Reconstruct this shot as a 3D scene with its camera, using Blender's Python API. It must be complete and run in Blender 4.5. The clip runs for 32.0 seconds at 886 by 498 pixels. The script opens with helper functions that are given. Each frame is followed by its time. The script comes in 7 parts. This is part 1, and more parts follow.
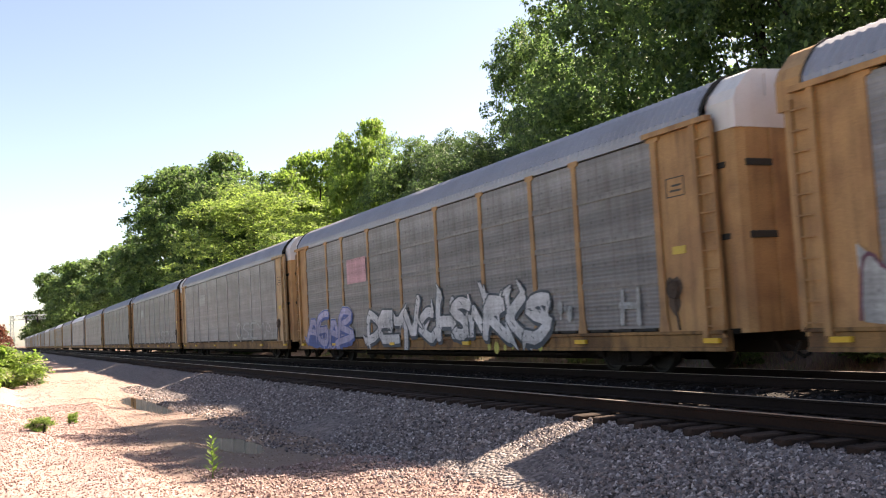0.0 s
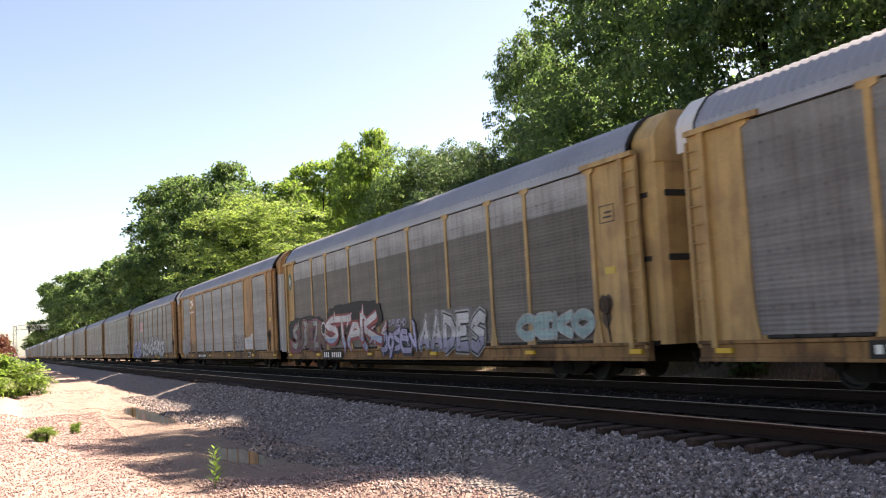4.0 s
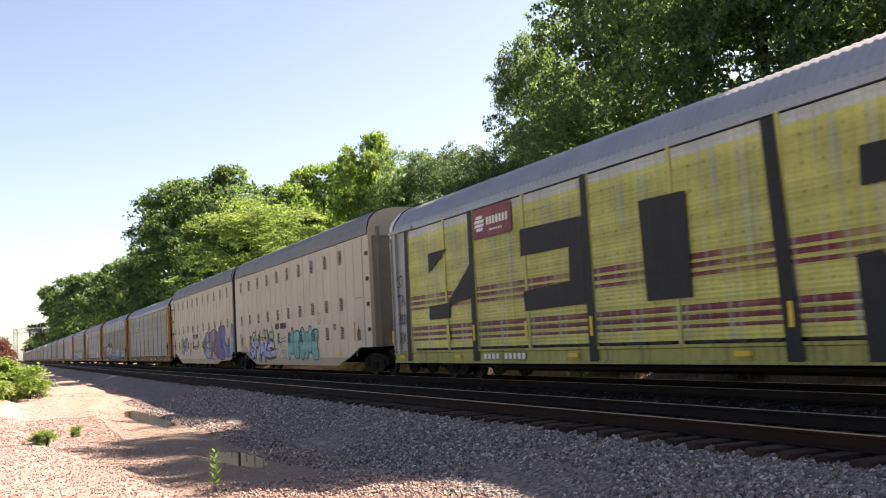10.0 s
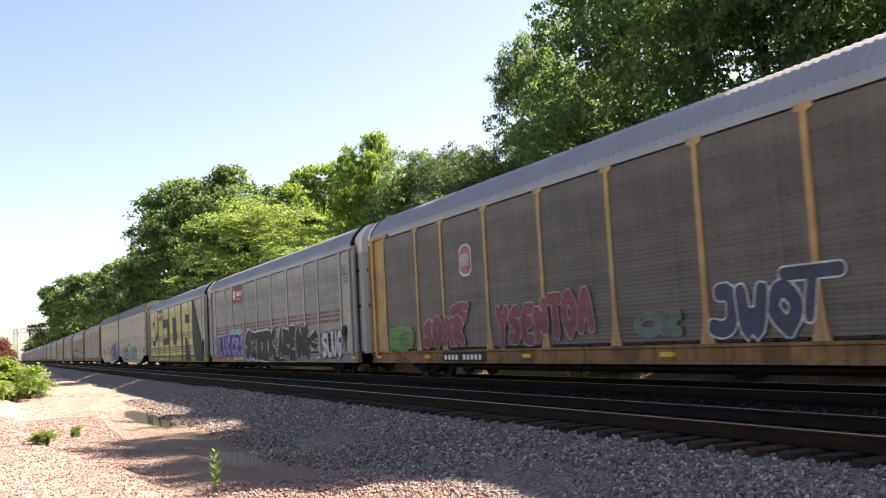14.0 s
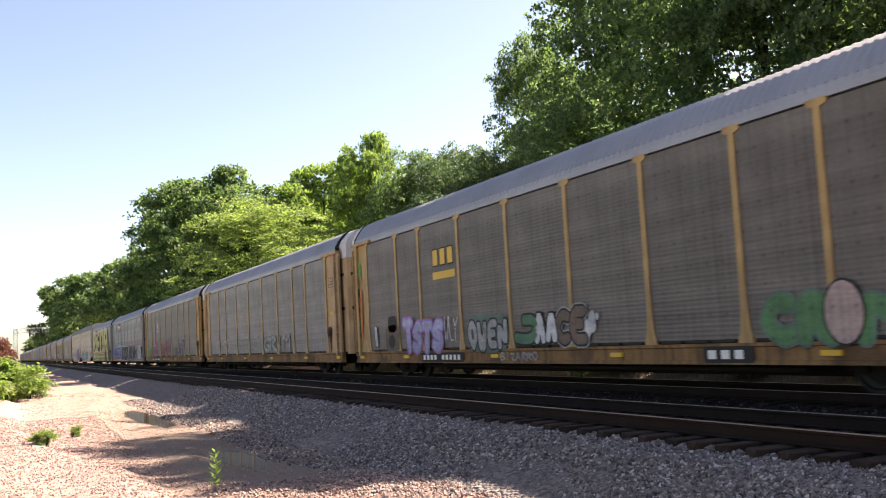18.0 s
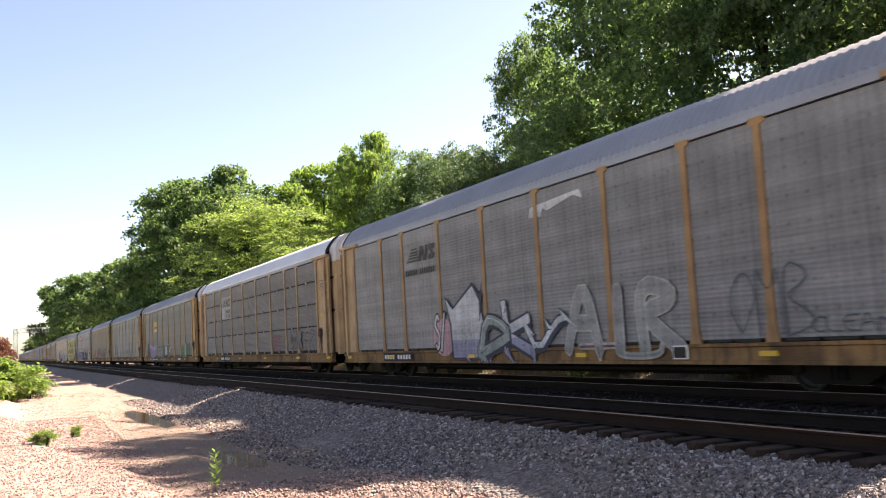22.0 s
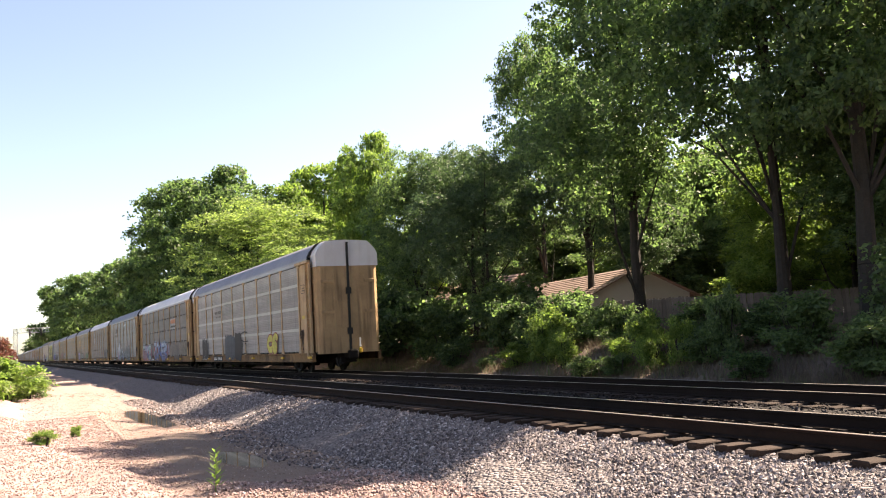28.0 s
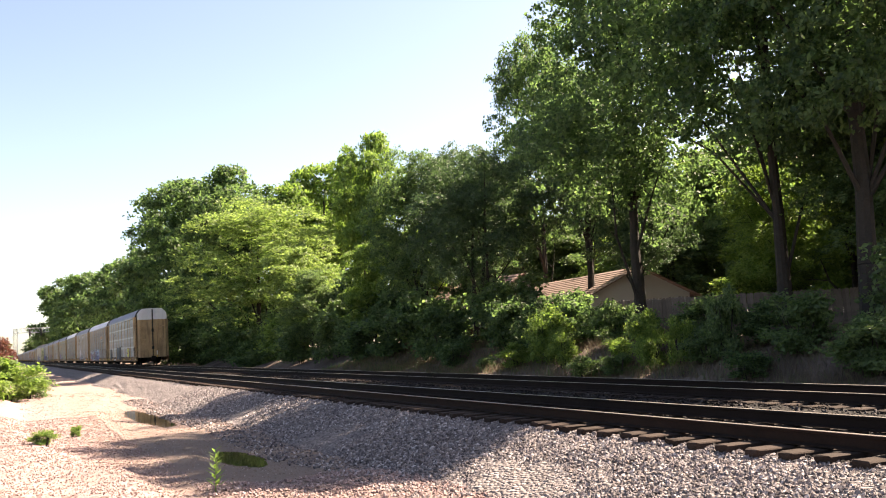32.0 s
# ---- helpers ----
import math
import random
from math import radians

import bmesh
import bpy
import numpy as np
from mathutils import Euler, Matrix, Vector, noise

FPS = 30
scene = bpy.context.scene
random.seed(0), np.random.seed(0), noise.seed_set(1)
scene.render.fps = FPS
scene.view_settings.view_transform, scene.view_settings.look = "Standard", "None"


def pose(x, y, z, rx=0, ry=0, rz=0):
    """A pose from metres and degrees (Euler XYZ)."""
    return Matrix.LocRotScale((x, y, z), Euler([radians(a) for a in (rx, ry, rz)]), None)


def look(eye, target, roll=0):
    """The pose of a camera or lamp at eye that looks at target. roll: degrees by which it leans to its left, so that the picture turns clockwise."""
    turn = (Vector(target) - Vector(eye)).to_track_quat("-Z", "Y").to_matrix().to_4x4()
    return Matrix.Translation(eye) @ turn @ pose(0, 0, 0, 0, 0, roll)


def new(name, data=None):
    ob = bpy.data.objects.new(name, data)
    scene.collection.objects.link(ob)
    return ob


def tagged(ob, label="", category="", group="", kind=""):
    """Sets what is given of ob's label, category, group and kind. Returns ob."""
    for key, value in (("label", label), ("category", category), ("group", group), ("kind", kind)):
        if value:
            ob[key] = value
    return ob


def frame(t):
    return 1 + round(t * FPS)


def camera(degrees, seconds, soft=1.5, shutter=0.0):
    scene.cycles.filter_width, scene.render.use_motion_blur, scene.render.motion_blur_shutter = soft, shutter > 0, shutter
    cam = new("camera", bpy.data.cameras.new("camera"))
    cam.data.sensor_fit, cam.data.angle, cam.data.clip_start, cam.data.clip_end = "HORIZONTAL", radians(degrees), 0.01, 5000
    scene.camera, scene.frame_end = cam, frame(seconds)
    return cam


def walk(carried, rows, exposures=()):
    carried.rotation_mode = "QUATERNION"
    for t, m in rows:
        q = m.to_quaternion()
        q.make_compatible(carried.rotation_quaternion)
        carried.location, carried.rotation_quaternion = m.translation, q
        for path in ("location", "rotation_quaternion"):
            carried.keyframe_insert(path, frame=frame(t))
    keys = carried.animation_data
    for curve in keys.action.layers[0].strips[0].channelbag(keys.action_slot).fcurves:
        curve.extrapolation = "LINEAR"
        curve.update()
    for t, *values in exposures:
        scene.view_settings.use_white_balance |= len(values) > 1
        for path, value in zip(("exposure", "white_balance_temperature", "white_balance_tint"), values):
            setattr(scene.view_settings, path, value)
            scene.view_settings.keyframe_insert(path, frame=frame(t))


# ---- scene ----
cam = camera(47.89, 32.0, soft=1.05, shutter=0.18)
EYE = Vector((0.0, 0.0, 1.26))
FOC = 1765.4
YAW, PITCH = radians(23.977), radians(5.040)
AHEAD = Vector((math.sin(YAW) * math.cos(PITCH), math.cos(YAW) * math.cos(PITCH), math.sin(PITCH)))
RIGHT0 = Vector((math.cos(YAW), -math.sin(YAW), 0.0))
UP0 = RIGHT0.cross(AHEAD)
LEAN = radians(3.051)
RIGHT = math.cos(LEAN) * RIGHT0 - math.sin(LEAN) * UP0
UP = math.cos(LEAN) * UP0 + math.sin(LEAN) * RIGHT0


def aim(dx, dy):
    return look(EYE, EYE + AHEAD - RIGHT * (dx / FOC) + UP * (dy / FOC), -3.051)


# the tripod settles during the first six seconds
NUDGE = [(0.0, -6, -23), (0.5, 3, -26), (1.0, -5, -25), (1.5, -6, -22), (2.0, -6, -19), (2.5, -3, -16), (3.0, -5, -11.5),
         (3.5, -2.5, -8), (5.5, 0, -2.5), (6.0, 0, -2), (6.5, 0, 0), (32.0, 0, 0)]
walk(cam, [(t, aim(dx, dy)) for t, dx, dy in NUDGE], exposures=[(0, 2.39, 8450, 14), (4, 2.37, 8450, 14), (7, 2.29, 8450, 14), (9, 2.24, 8450, 14), (11, 2.28, 8450, 14), (16, 2.32, 8450, 14), (21, 2.37, 8450, 14), (25, 2.33, 8450, 14), (28, 2.43, 8450, 14), (32, 2.45, 8450, 14)])

# ---- world and sun ----
SUN_EL = radians(44)
SUN_DIR = Vector((math.cos(SUN_EL) * 0.9916, math.cos(SUN_EL) * 0.129, math.sin(SUN_EL)))
world = bpy.data.worlds.new("sky")
world.use_nodes = True
scene.world = world
wn = world.node_tree.nodes
sky = wn.new("ShaderNodeTexSky")
sky.sky_type, sky.sun_disc = "NISHITA", False
sky.sun_elevation, sky.sun_rotation = SUN_EL, math.atan2(SUN_DIR.x, SUN_DIR.y)
sky.air_density, sky.dust_density, sky.ozone_density = 0.7, 1.1, 2.0
world.node_tree.links.new(sky.outputs[0], wn["Background"].inputs[0])
wn["Background"].inputs[1].default_value = 0.065
sun_data = bpy.data.lights.new("sun", "SUN")
sun_data.energy, sun_data.angle, sun_data.color = 5.0, radians(0.55), (1.0, 0.95, 0.89)
sun = new("sun", sun_data)
sun.matrix_world = look(SUN_DIR * 80, (0, 0, 0))

# ---- materials ----


def nodes_of(name):
    m = bpy.data.materials.new(name)
    m.use_nodes = True
    return m, m.node_tree.nodes, m.node_tree.links, m.node_tree.nodes["Principled BSDF"]


def rgb(c):
    return (c[0], c[1], c[2], 1.0)


def shade(c, k):
    return tuple(min(1.0, max(0.0, v * k)) for v in c)


def surf(name, base, rough=0.7, metal=0.0, var=0.25, scale=1.5, fine=40.0, bump=0.15, streak=0.0, streak_col=(0.12, 0.07, 0.04),
         bands=(), rnd=0.0, coord="Object", spec=0.4, sheet_lines=False, patch=None):
    """A worn surface: broad and fine variation, optional run-down streaks, horizontal painted bands, piece-to-piece variation."""
    m, n, l, b = nodes_of(name)
    tc = n.new("ShaderNodeTexCoord")
    src = tc.outputs[coord]
    n1 = n.new("ShaderNodeTexNoise")
    n1.inputs["Scale"].default_value, n1.inputs["Detail"].default_value = scale, 6
    l.new(src, n1.inputs["Vector"])
    n2 = n.new("ShaderNodeTexNoise")
    n2.inputs["Scale"].default_value, n2.inputs["Detail"].default_value = fine, 3
    l.new(src, n2.inputs["Vector"])
    add = n.new("ShaderNodeMath")
    add.operation = "ADD"
    l.new(n1.outputs[0], add.inputs[0]), l.new(n2.outputs[0], add.inputs[1])
    ramp = n.new("ShaderNodeMapRange")
    ramp.inputs["From Min"].default_value, ramp.inputs["From Max"].default_value = 0.65, 1.35
    ramp.inputs["To Min"].default_value, ramp.inputs["To Max"].default_value = 1 - var, 1 + var
    l.new(add.outputs[0], ramp.inputs[0])
    col = n.new("ShaderNodeRGB")
    col.outputs[0].default_value = rgb(base)
    out = col.outputs[0]
    if bands:
        sep = n.new("ShaderNodeSeparateXYZ")
        l.new(tc.outputs["Object"], sep.inputs[0])
        for z0, z1, c in bands:
            cmp = n.new("ShaderNodeMath")
            cmp.operation = "COMPARE"
            cmp.inputs[1].default_value, cmp.inputs[2].default_value = (z0 + z1) / 2, (z1 - z0) / 2
            l.new(sep.outputs[2], cmp.inputs[0])
            mx = n.new("ShaderNodeMix")
            mx.data_type = "RGBA"
            l.new(cmp.outputs[0], mx.inputs["Factor"]), l.new(out, mx.inputs["A"])
            mx.inputs["B"].default_value = rgb(c)
            out = mx.outputs["Result"]
    if patch:
        n7 = n.new("ShaderNodeTexNoise")
        n7.inputs["Scale"].default_value, n7.inputs["Detail"].default_value = patch[1], 2
        l.new(src, n7.inputs["Vector"])
        r7 = n.new("ShaderNodeMapRange")
        r7.inputs["From Min"].default_value, r7.inputs["From Max"].default_value = 0.47, 0.62
        r7.inputs["To Max"].default_value = patch[2] if len(patch) > 2 else 1.0
        l.new(n7.outputs[0], r7.inputs[0])
        mx = n.new("ShaderNodeMix")
        mx.data_type = "RGBA"
        l.new(r7.outputs[0], mx.inputs["Factor"]), l.new(out, mx.inputs["A"])
        mx.inputs["B"].default_value = rgb(patch[0])
        out = mx.outputs["Result"]
    if streak > 0:
        mp = n.new("ShaderNodeMapping")
        mp.inputs["Scale"].default_value = (5.0, 5.0, 0.35)
        l.new(src, mp.inputs[0])
        n3 = n.new("ShaderNodeTexNoise")
        n3.inputs["Scale"].default_value, n3.inputs["Detail"].default_value = 1.2, 5
        l.new(mp.outputs[0], n3.inputs["Vector"])
        r3 = n.new("ShaderNodeMapRange")
        r3.inputs["From Min"].default_value, r3.inputs["From Max"].default_value = 0.5, 0.75
        r3.inputs["To Max"].default_value = streak
        l.new(n3.outputs[0], r3.inputs[0])
        mx = n.new("ShaderNodeMix")
        mx.data_type = "RGBA"
        l.new(r3.outputs[0], mx.inputs["Factor"]), l.new(out, mx.inputs["A"])
        mx.inputs["B"].default_value = rgb(streak_col)
        out = mx.outputs["Result"]
    if sheet_lines:
        # uneven rib rows, upright lap seams and bolt rows of a perforated side sheet
        mp = n.new("ShaderNodeMapping")
        mp.inputs["Scale"].default_value = (0.2, 0.25, 9.0)
        l.new(tc.outputs["Object"], mp.inputs[0])
        n4 = n.new("ShaderNodeTexNoise")
        n4.inputs["Scale"].default_value, n4.inputs["Detail"].default_value = 1.6, 4
        l.new(mp.outputs[0], n4.inputs["Vector"])
        sp = n.new("ShaderNodeSeparateXYZ")
        l.new(tc.outputs["Object"], sp.inputs[0])

        def grid_line(axis, pitch, width):
            a = n.new("ShaderNodeMath")
            a.operation = "PINGPONG"
            a.inputs[1].default_value = pitch / 2
            l.new(sp.outputs[axis], a.inputs[0])
            c = n.new("ShaderNodeMath")
            c.operation = "LESS_THAN"
            c.inputs[1].default_value = width
            l.new(a.outputs[0], c.inputs[0])
            return c.outputs[0]
        mb = n.new("ShaderNodeMapping")
        mb.inputs["Scale"].default_value = (0.01, 0.03, 1.0)
        l.new(tc.outputs["Object"], mb.inputs[0])
        n5 = n.new("ShaderNodeTexNoise")
        n5.inputs["Scale"].default_value, n5.inputs["Detail"].default_value = 1.9, 1
        l.new(mb.outputs[0], n5.inputs["Vector"])
        mv = n.new("ShaderNodeMapping")
        mv.inputs["Scale"].default_value = (1.0, 7.0, 0.12)
        l.new(tc.outputs["Object"], mv.inputs[0])
        n6 = n.new("ShaderNodeTexNoise")
        n6.inputs["Scale"].default_value, n6.inputs["Detail"].default_value = 1.5, 4
        l.new(mv.outputs[0], n6.inputs["Vector"])
        zones = n.new("ShaderNodeMath")
        zones.operation = "ADD"
        l.new(n5.outputs[0], zones.inputs[0]), l.new(n6.outputs[0], zones.inputs[1])
        both = n.new("ShaderNodeMath")
        both.operation = "MULTIPLY_ADD"
        both.inputs[1].default_value = 0.8
        l.new(n4.outputs[0], both.inputs[0]), l.new(zones.outputs[0], both.inputs[2])
        dots = n.new("ShaderNodeMath")
        dots.operation = "MULTIPLY"
        l.new(grid_line(1, 0.46, 0.03), dots.inputs[0]), l.new(grid_line(2, 0.47, 0.028), dots.inputs[1])
        lines = n.new("ShaderNodeMath")
        lines.operation = "MULTIPLY_ADD"
        l.new(grid_line(1, 0.72, 0.018), lines.inputs[0])
        lines.inputs[1].default_value = 0.3
        l.new(dots.outputs[0], lines.inputs[2])
        r4 = n.new("ShaderNodeMapRange")
        r4.inputs["From Min"].default_value, r4.inputs["From Max"].default_value = 0.95, 1.85
        r4.inputs["To Min"].default_value, r4.inputs["To Max"].default_value = 0.58, 1.3
        l.new(both.outputs[0], r4.inputs[0])
        dk = n.new("ShaderNodeMath")
        dk.operation = "MULTIPLY_ADD"
        l.new(lines.outputs[0], dk.inputs[0])
        dk.inputs[1].default_value = -0.32
        l.new(r4.outputs[0], dk.inputs[2])
        sc = n.new("ShaderNodeVectorMath")
        sc.operation = "SCALE"
        l.new(out, sc.inputs[0]), l.new(dk.outputs[0], sc.inputs["Scale"])
        out = sc.outputs[0]
    mul = n.new("ShaderNodeVectorMath")
    mul.operation = "SCALE"
    l.new(out, mul.inputs[0])
    if rnd > 0:
        oi = n.new("ShaderNodeObjectInfo")
        rr = n.new("ShaderNodeMapRange")
        rr.inputs["To Min"].default_value, rr.inputs["To Max"].default_value = 1 - rnd, 1 + rnd
        l.new(oi.outputs["Random"], rr.inputs[0])
        mm = n.new("ShaderNodeMath")
        mm.operation = "MULTIPLY"
        l.new(rr.outputs[0], mm.inputs[0]), l.new(ramp.outputs[0], mm.inputs[1])
        l.new(mm.outputs[0], mul.inputs["Scale"])
    else:
        l.new(ramp.outputs[0], mul.inputs["Scale"])
    l.new(mul.outputs[0], b.inputs["Base Color"])
    b.inputs["Roughness"].default_value, b.inputs["Metallic"].default_value = rough, metal
    b.inputs["Specular IOR Level"].default_value = spec
    if bump > 0:
        bp = n.new("ShaderNodeBump")
        bp.inputs["Strength"].default_value, bp.inputs["Distance"].default_value = bump, 0.02
        l.new(n2.outputs[0], bp.inputs["Height"]), l.new(bp.outputs[0], b.inputs["Normal"])
    return m


def leaf_mat(name, dark, light, trans=0.4):
    """Leaves: each its own shade, with light coming through."""
    m, n, l, b = nodes_of(name)
    geo = n.new("ShaderNodeNewGeometry")
    mx = n.new("ShaderNodeMix")
    mx.data_type = "RGBA"
    mx.inputs["A"].default_value, mx.inputs["B"].default_value = rgb(dark), rgb(light)
    l.new(geo.outputs["Random Per Island"], mx.inputs["Factor"])
    l.new(mx.outputs["Result"], b.inputs["Base Color"])
    b.inputs["Roughness"].default_value, b.inputs["Specular IOR Level"].default_value = 0.5, 0.35
    tr = n.new("ShaderNodeBsdfTranslucent")
    br = n.new("ShaderNodeVectorMath")
    br.operation = "MULTIPLY"
    br.inputs[1].default_value = (1.78, 1.98, 1.25)
    l.new(mx.outputs["Result"], br.inputs[0]), l.new(br.outputs[0], tr.inputs[0])
    ms = n.new("ShaderNodeMixShader")
    ms.inputs[0].default_value = trans
    l.new(b.outputs[0], ms.inputs[1]), l.new(tr.outputs[0], ms.inputs[2])
    l.new(ms.outputs[0], n["Material Output"].inputs[0])
    return m


def stone_mat(name, cols, rough=0.85):
    m, n, l, b = nodes_of(name)
    geo = n.new("ShaderNodeNewGeometry")
    cr = n.new("ShaderNodeValToRGB")
    while len(cr.color_ramp.elements) < len(cols):
        cr.color_ramp.elements.new(0.5)
    for i, c in enumerate(cols):
        cr.color_ramp.elements[i].position, cr.color_ramp.elements[i].color = i / (len(cols) - 1), rgb(c)
    l.new(geo.outputs["Random Per Island"], cr.inputs[0])
    tc = n.new("ShaderNodeTexCoord")
    nz = n.new("ShaderNodeTexNoise")
    nz.inputs["Scale"].default_value, nz.inputs["Detail"].default_value = 60, 4
    l.new(tc.outputs["Object"], nz.inputs["Vector"])
    mr = n.new("ShaderNodeMapRange")
    mr.inputs["To Min"].default_value, mr.inputs["To Max"].default_value = 0.7, 1.3
    l.new(nz.outputs[0], mr.inputs[0])
    mul = n.new("ShaderNodeVectorMath")
    mul.operation = "SCALE"
    l.new(cr.outputs[0], mul.inputs[0]), l.new(mr.outputs[0], mul.inputs["Scale"])
    l.new(mul.outputs[0], b.inputs["Base Color"])
    b.inputs["Roughness"].default_value, b.inputs["Specular IOR Level"].default_value = rough, 0.12
    return m


M = {}
M["black"] = surf("black_steel", (0.02, 0.018, 0.016), 0.8, var=0.3)
M["under"] = surf("underframe_grime", (0.013, 0.01, 0.0085), 0.9, var=0.4, spec=0.15)
M["wheel"] = surf("wheel_steel", (0.014, 0.011, 0.009), 0.6, 0.3, var=0.3)
M["grease"] = surf("brown_grease", (0.07, 0.048, 0.035), 0.8, var=0.4, scale=6)
# Near-black fill: the shade inside the racks is put into this colour.
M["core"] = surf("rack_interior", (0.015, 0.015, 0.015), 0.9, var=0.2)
M["yellow"] = surf("weathered_yellow_paint", (0.41, 0.26, 0.105), 0.6, var=0.25, streak=0.6, streak_col=(0.15, 0.08, 0.04), patch=((0.2, 0.105, 0.05), 1.3, 0.5))
M["tan"] = surf("faded_tan_paint", (0.41, 0.275, 0.15), 0.65, var=0.25, streak=0.6, streak_col=(0.17, 0.1, 0.06), patch=((0.24, 0.135, 0.07), 1.3, 0.5))
M["orange"] = surf("weathered_orange_paint", (0.36, 0.2, 0.085), 0.65, var=0.28, streak=0.65, streak_col=(0.14, 0.07, 0.035), patch=((0.2, 0.095, 0.045), 1.1, 0.5))
M["sill"] = surf("grimy_sill_paint", (0.245, 0.136, 0.058), 0.75, patch=((0.09, 0.05, 0.03), 0.9, 0.75), var=0.4, streak=0.8, streak_col=(0.055, 0.034, 0.022), spec=0.2, scale=0.8)
M["sill_grey"] = surf("grimy_grey_sill", (0.24, 0.21, 0.19), 0.7, var=0.35, streak=0.5, streak_col=(0.07, 0.05, 0.04), scale=0.8)
M["white"] = surf("white_band_paint", (0.57, 0.545, 0.55), 0.6, var=0.12, streak=0.25, streak_col=(0.35, 0.25, 0.2))
M["silver"] = surf("silver_paint", (0.31, 0.295, 0.295), 0.55, 0.2, var=0.14, streak=0.35, streak_col=(0.2, 0.16, 0.14))
M["roof"] = surf("galvanised_roof", (0.29, 0.29, 0.325), 0.5, 0.35, var=0.15, scale=0.7, streak=0.2, streak_col=(0.2, 0.17, 0.17))
M["roof_white"] = surf("bright_roof", (0.66, 0.66, 0.70), 0.5, 0.1, var=0.1, scale=0.7)
M["rusty_door"] = surf("rust_stained_end_door", (0.34, 0.22, 0.12), 0.7, var=0.3, streak=0.75, streak_col=(0.09, 0.055, 0.035), spec=0.2)
M["sill_paint"] = surf("sprayed_yellow_sill", (0.30, 0.28, 0.08), 0.7, var=0.3, streak=0.7, streak_col=(0.07, 0.06, 0.045), scale=0.8)
M["post_paint"] = surf("sprayed_yellow_post", (0.42, 0.39, 0.11), 0.65, var=0.25, streak=0.5, streak_col=(0.30, 0.29, 0.22))
M["roof_dark"] = surf("dark_roof_paint", (0.15, 0.14, 0.15), 0.6, 0.0, var=0.2, scale=0.7)
M["cream"] = surf("cream_paint", (0.47, 0.395, 0.312), 0.55, var=0.1, scale=0.5, bands=((0.3, 0.7, (0.36, 0.27, 0.19)),), spec=0.25, streak=0.22, streak_col=(0.4, 0.27, 0.17))
# End sheet cream: dirt, and the end's shade put into the colour as well.
M["cream_end"] = surf("dirty_shaded_cream_end_sheet", (0.27, 0.215, 0.165), 0.7, var=0.25, streak=0.6, streak_col=(0.12, 0.08, 0.055), spec=0.2)
M["batten"] = surf("pale_batten_paint", (0.36, 0.362, 0.352), 0.6, var=0.12, streak=0.25, streak_col=(0.22, 0.19, 0.17))
M["seam"] = surf("cream_seam_shadow", (0.44, 0.365, 0.285), 0.6, var=0.15)
M["seam_dark"] = surf("faded_dark_stencil", (0.2, 0.165, 0.135), 0.7, var=0.2)
M["rust"] = surf("red_brown_rust", (0.15, 0.055, 0.035), 0.85, var=0.35, scale=5)
M["marker"] = surf("reflective_yellow", (0.62, 0.37, 0.03), 0.5, var=0.1)
M["placard"] = surf("faded_yellow_placard", (0.46, 0.33, 0.06), 0.6, var=0.2)
M["ink"] = surf("white_lettering", (0.7, 0.68, 0.64), 0.7, var=0.1)
M["dark_ink"] = surf("black_lettering", (0.05, 0.045, 0.04), 0.7, var=0.1)
for nm, c in (("g_white", (0.50, 0.50, 0.51)), ("g_black", (0.012, 0.012, 0.013)), ("g_blue", (0.06, 0.10, 0.29)), ("g_sky", (0.22, 0.35, 0.48)),
              ("g_forest", (0.09, 0.15, 0.12)), ("g_grime", (0.15, 0.14, 0.14)), ("g_navy", (0.03, 0.035, 0.06)), ("g_purple", (0.22, 0.18, 0.50)), ("g_red", (0.25, 0.06, 0.065)), ("g_maroon", (0.20, 0.055, 0.07)), ("g_green", (0.12, 0.29, 0.07)),
              ("g_teal", (0.14, 0.36, 0.33)), ("g_pink", (0.46, 0.26, 0.29)), ("g_yellow", (0.50, 0.46, 0.10)), ("g_orange", (0.52, 0.17, 0.05)),
              ("g_grey", (0.32, 0.33, 0.33)), ("g_lilac", (0.33, 0.32, 0.47)), ("g_dull", (0.25, 0.28, 0.26)), ("g_smoke", (0.085, 0.085, 0.105)), ("g_rose", (0.33, 0.12, 0.15)), ("g_seafoam", (0.24, 0.36, 0.36)),
              ("g_umber", (0.14, 0.095, 0.07)), ("g_forest2", (0.06, 0.16, 0.09)), ("g_green2", (0.075, 0.20, 0.085)), ("g_flesh", (0.36, 0.27, 0.25)), ("g_rosewhite", (0.36, 0.27, 0.27)), ("g_navy2", (0.045, 0.05, 0.085)), ("g_plum", (0.13, 0.05, 0.075)), ("g_slate", (0.055, 0.07, 0.085)), ("g_washed", (0.27, 0.265, 0.26)), ("g_pale", (0.40, 0.385, 0.35))):
    M[nm] = surf("spray_paint_" + nm[2:], c, 0.7, var=0.3, scale=1.2, fine=18, bump=0, streak=0.4, streak_col=tuple(0.7 * v + 0.018 for v in c), sheet_lines=True)
for nm, c, bd in (("white_sky", (0.50, 0.50, 0.51), (0.5, 1.32, (0.24, 0.34, 0.47))), ("white_lilac", (0.46, 0.46, 0.48), (0.5, 1.15, (0.27, 0.26, 0.36))), ("sky_blue", (0.24, 0.33, 0.45), (0.5, 1.25, (0.09, 0.125, 0.28))), ("green_lilac", (0.34, 0.36, 0.56), (1.55, 2.4, (0.28, 0.36, 0.15)))):
    M["mix_" + nm] = surf("two_tone_spray_paint_" + nm, c, 0.7, var=0.3, scale=1.2, fine=18, bump=0, streak=0.35, streak_col=tuple(0.7 * v + 0.018 for v in c), bands=(bd,), sheet_lines=True)
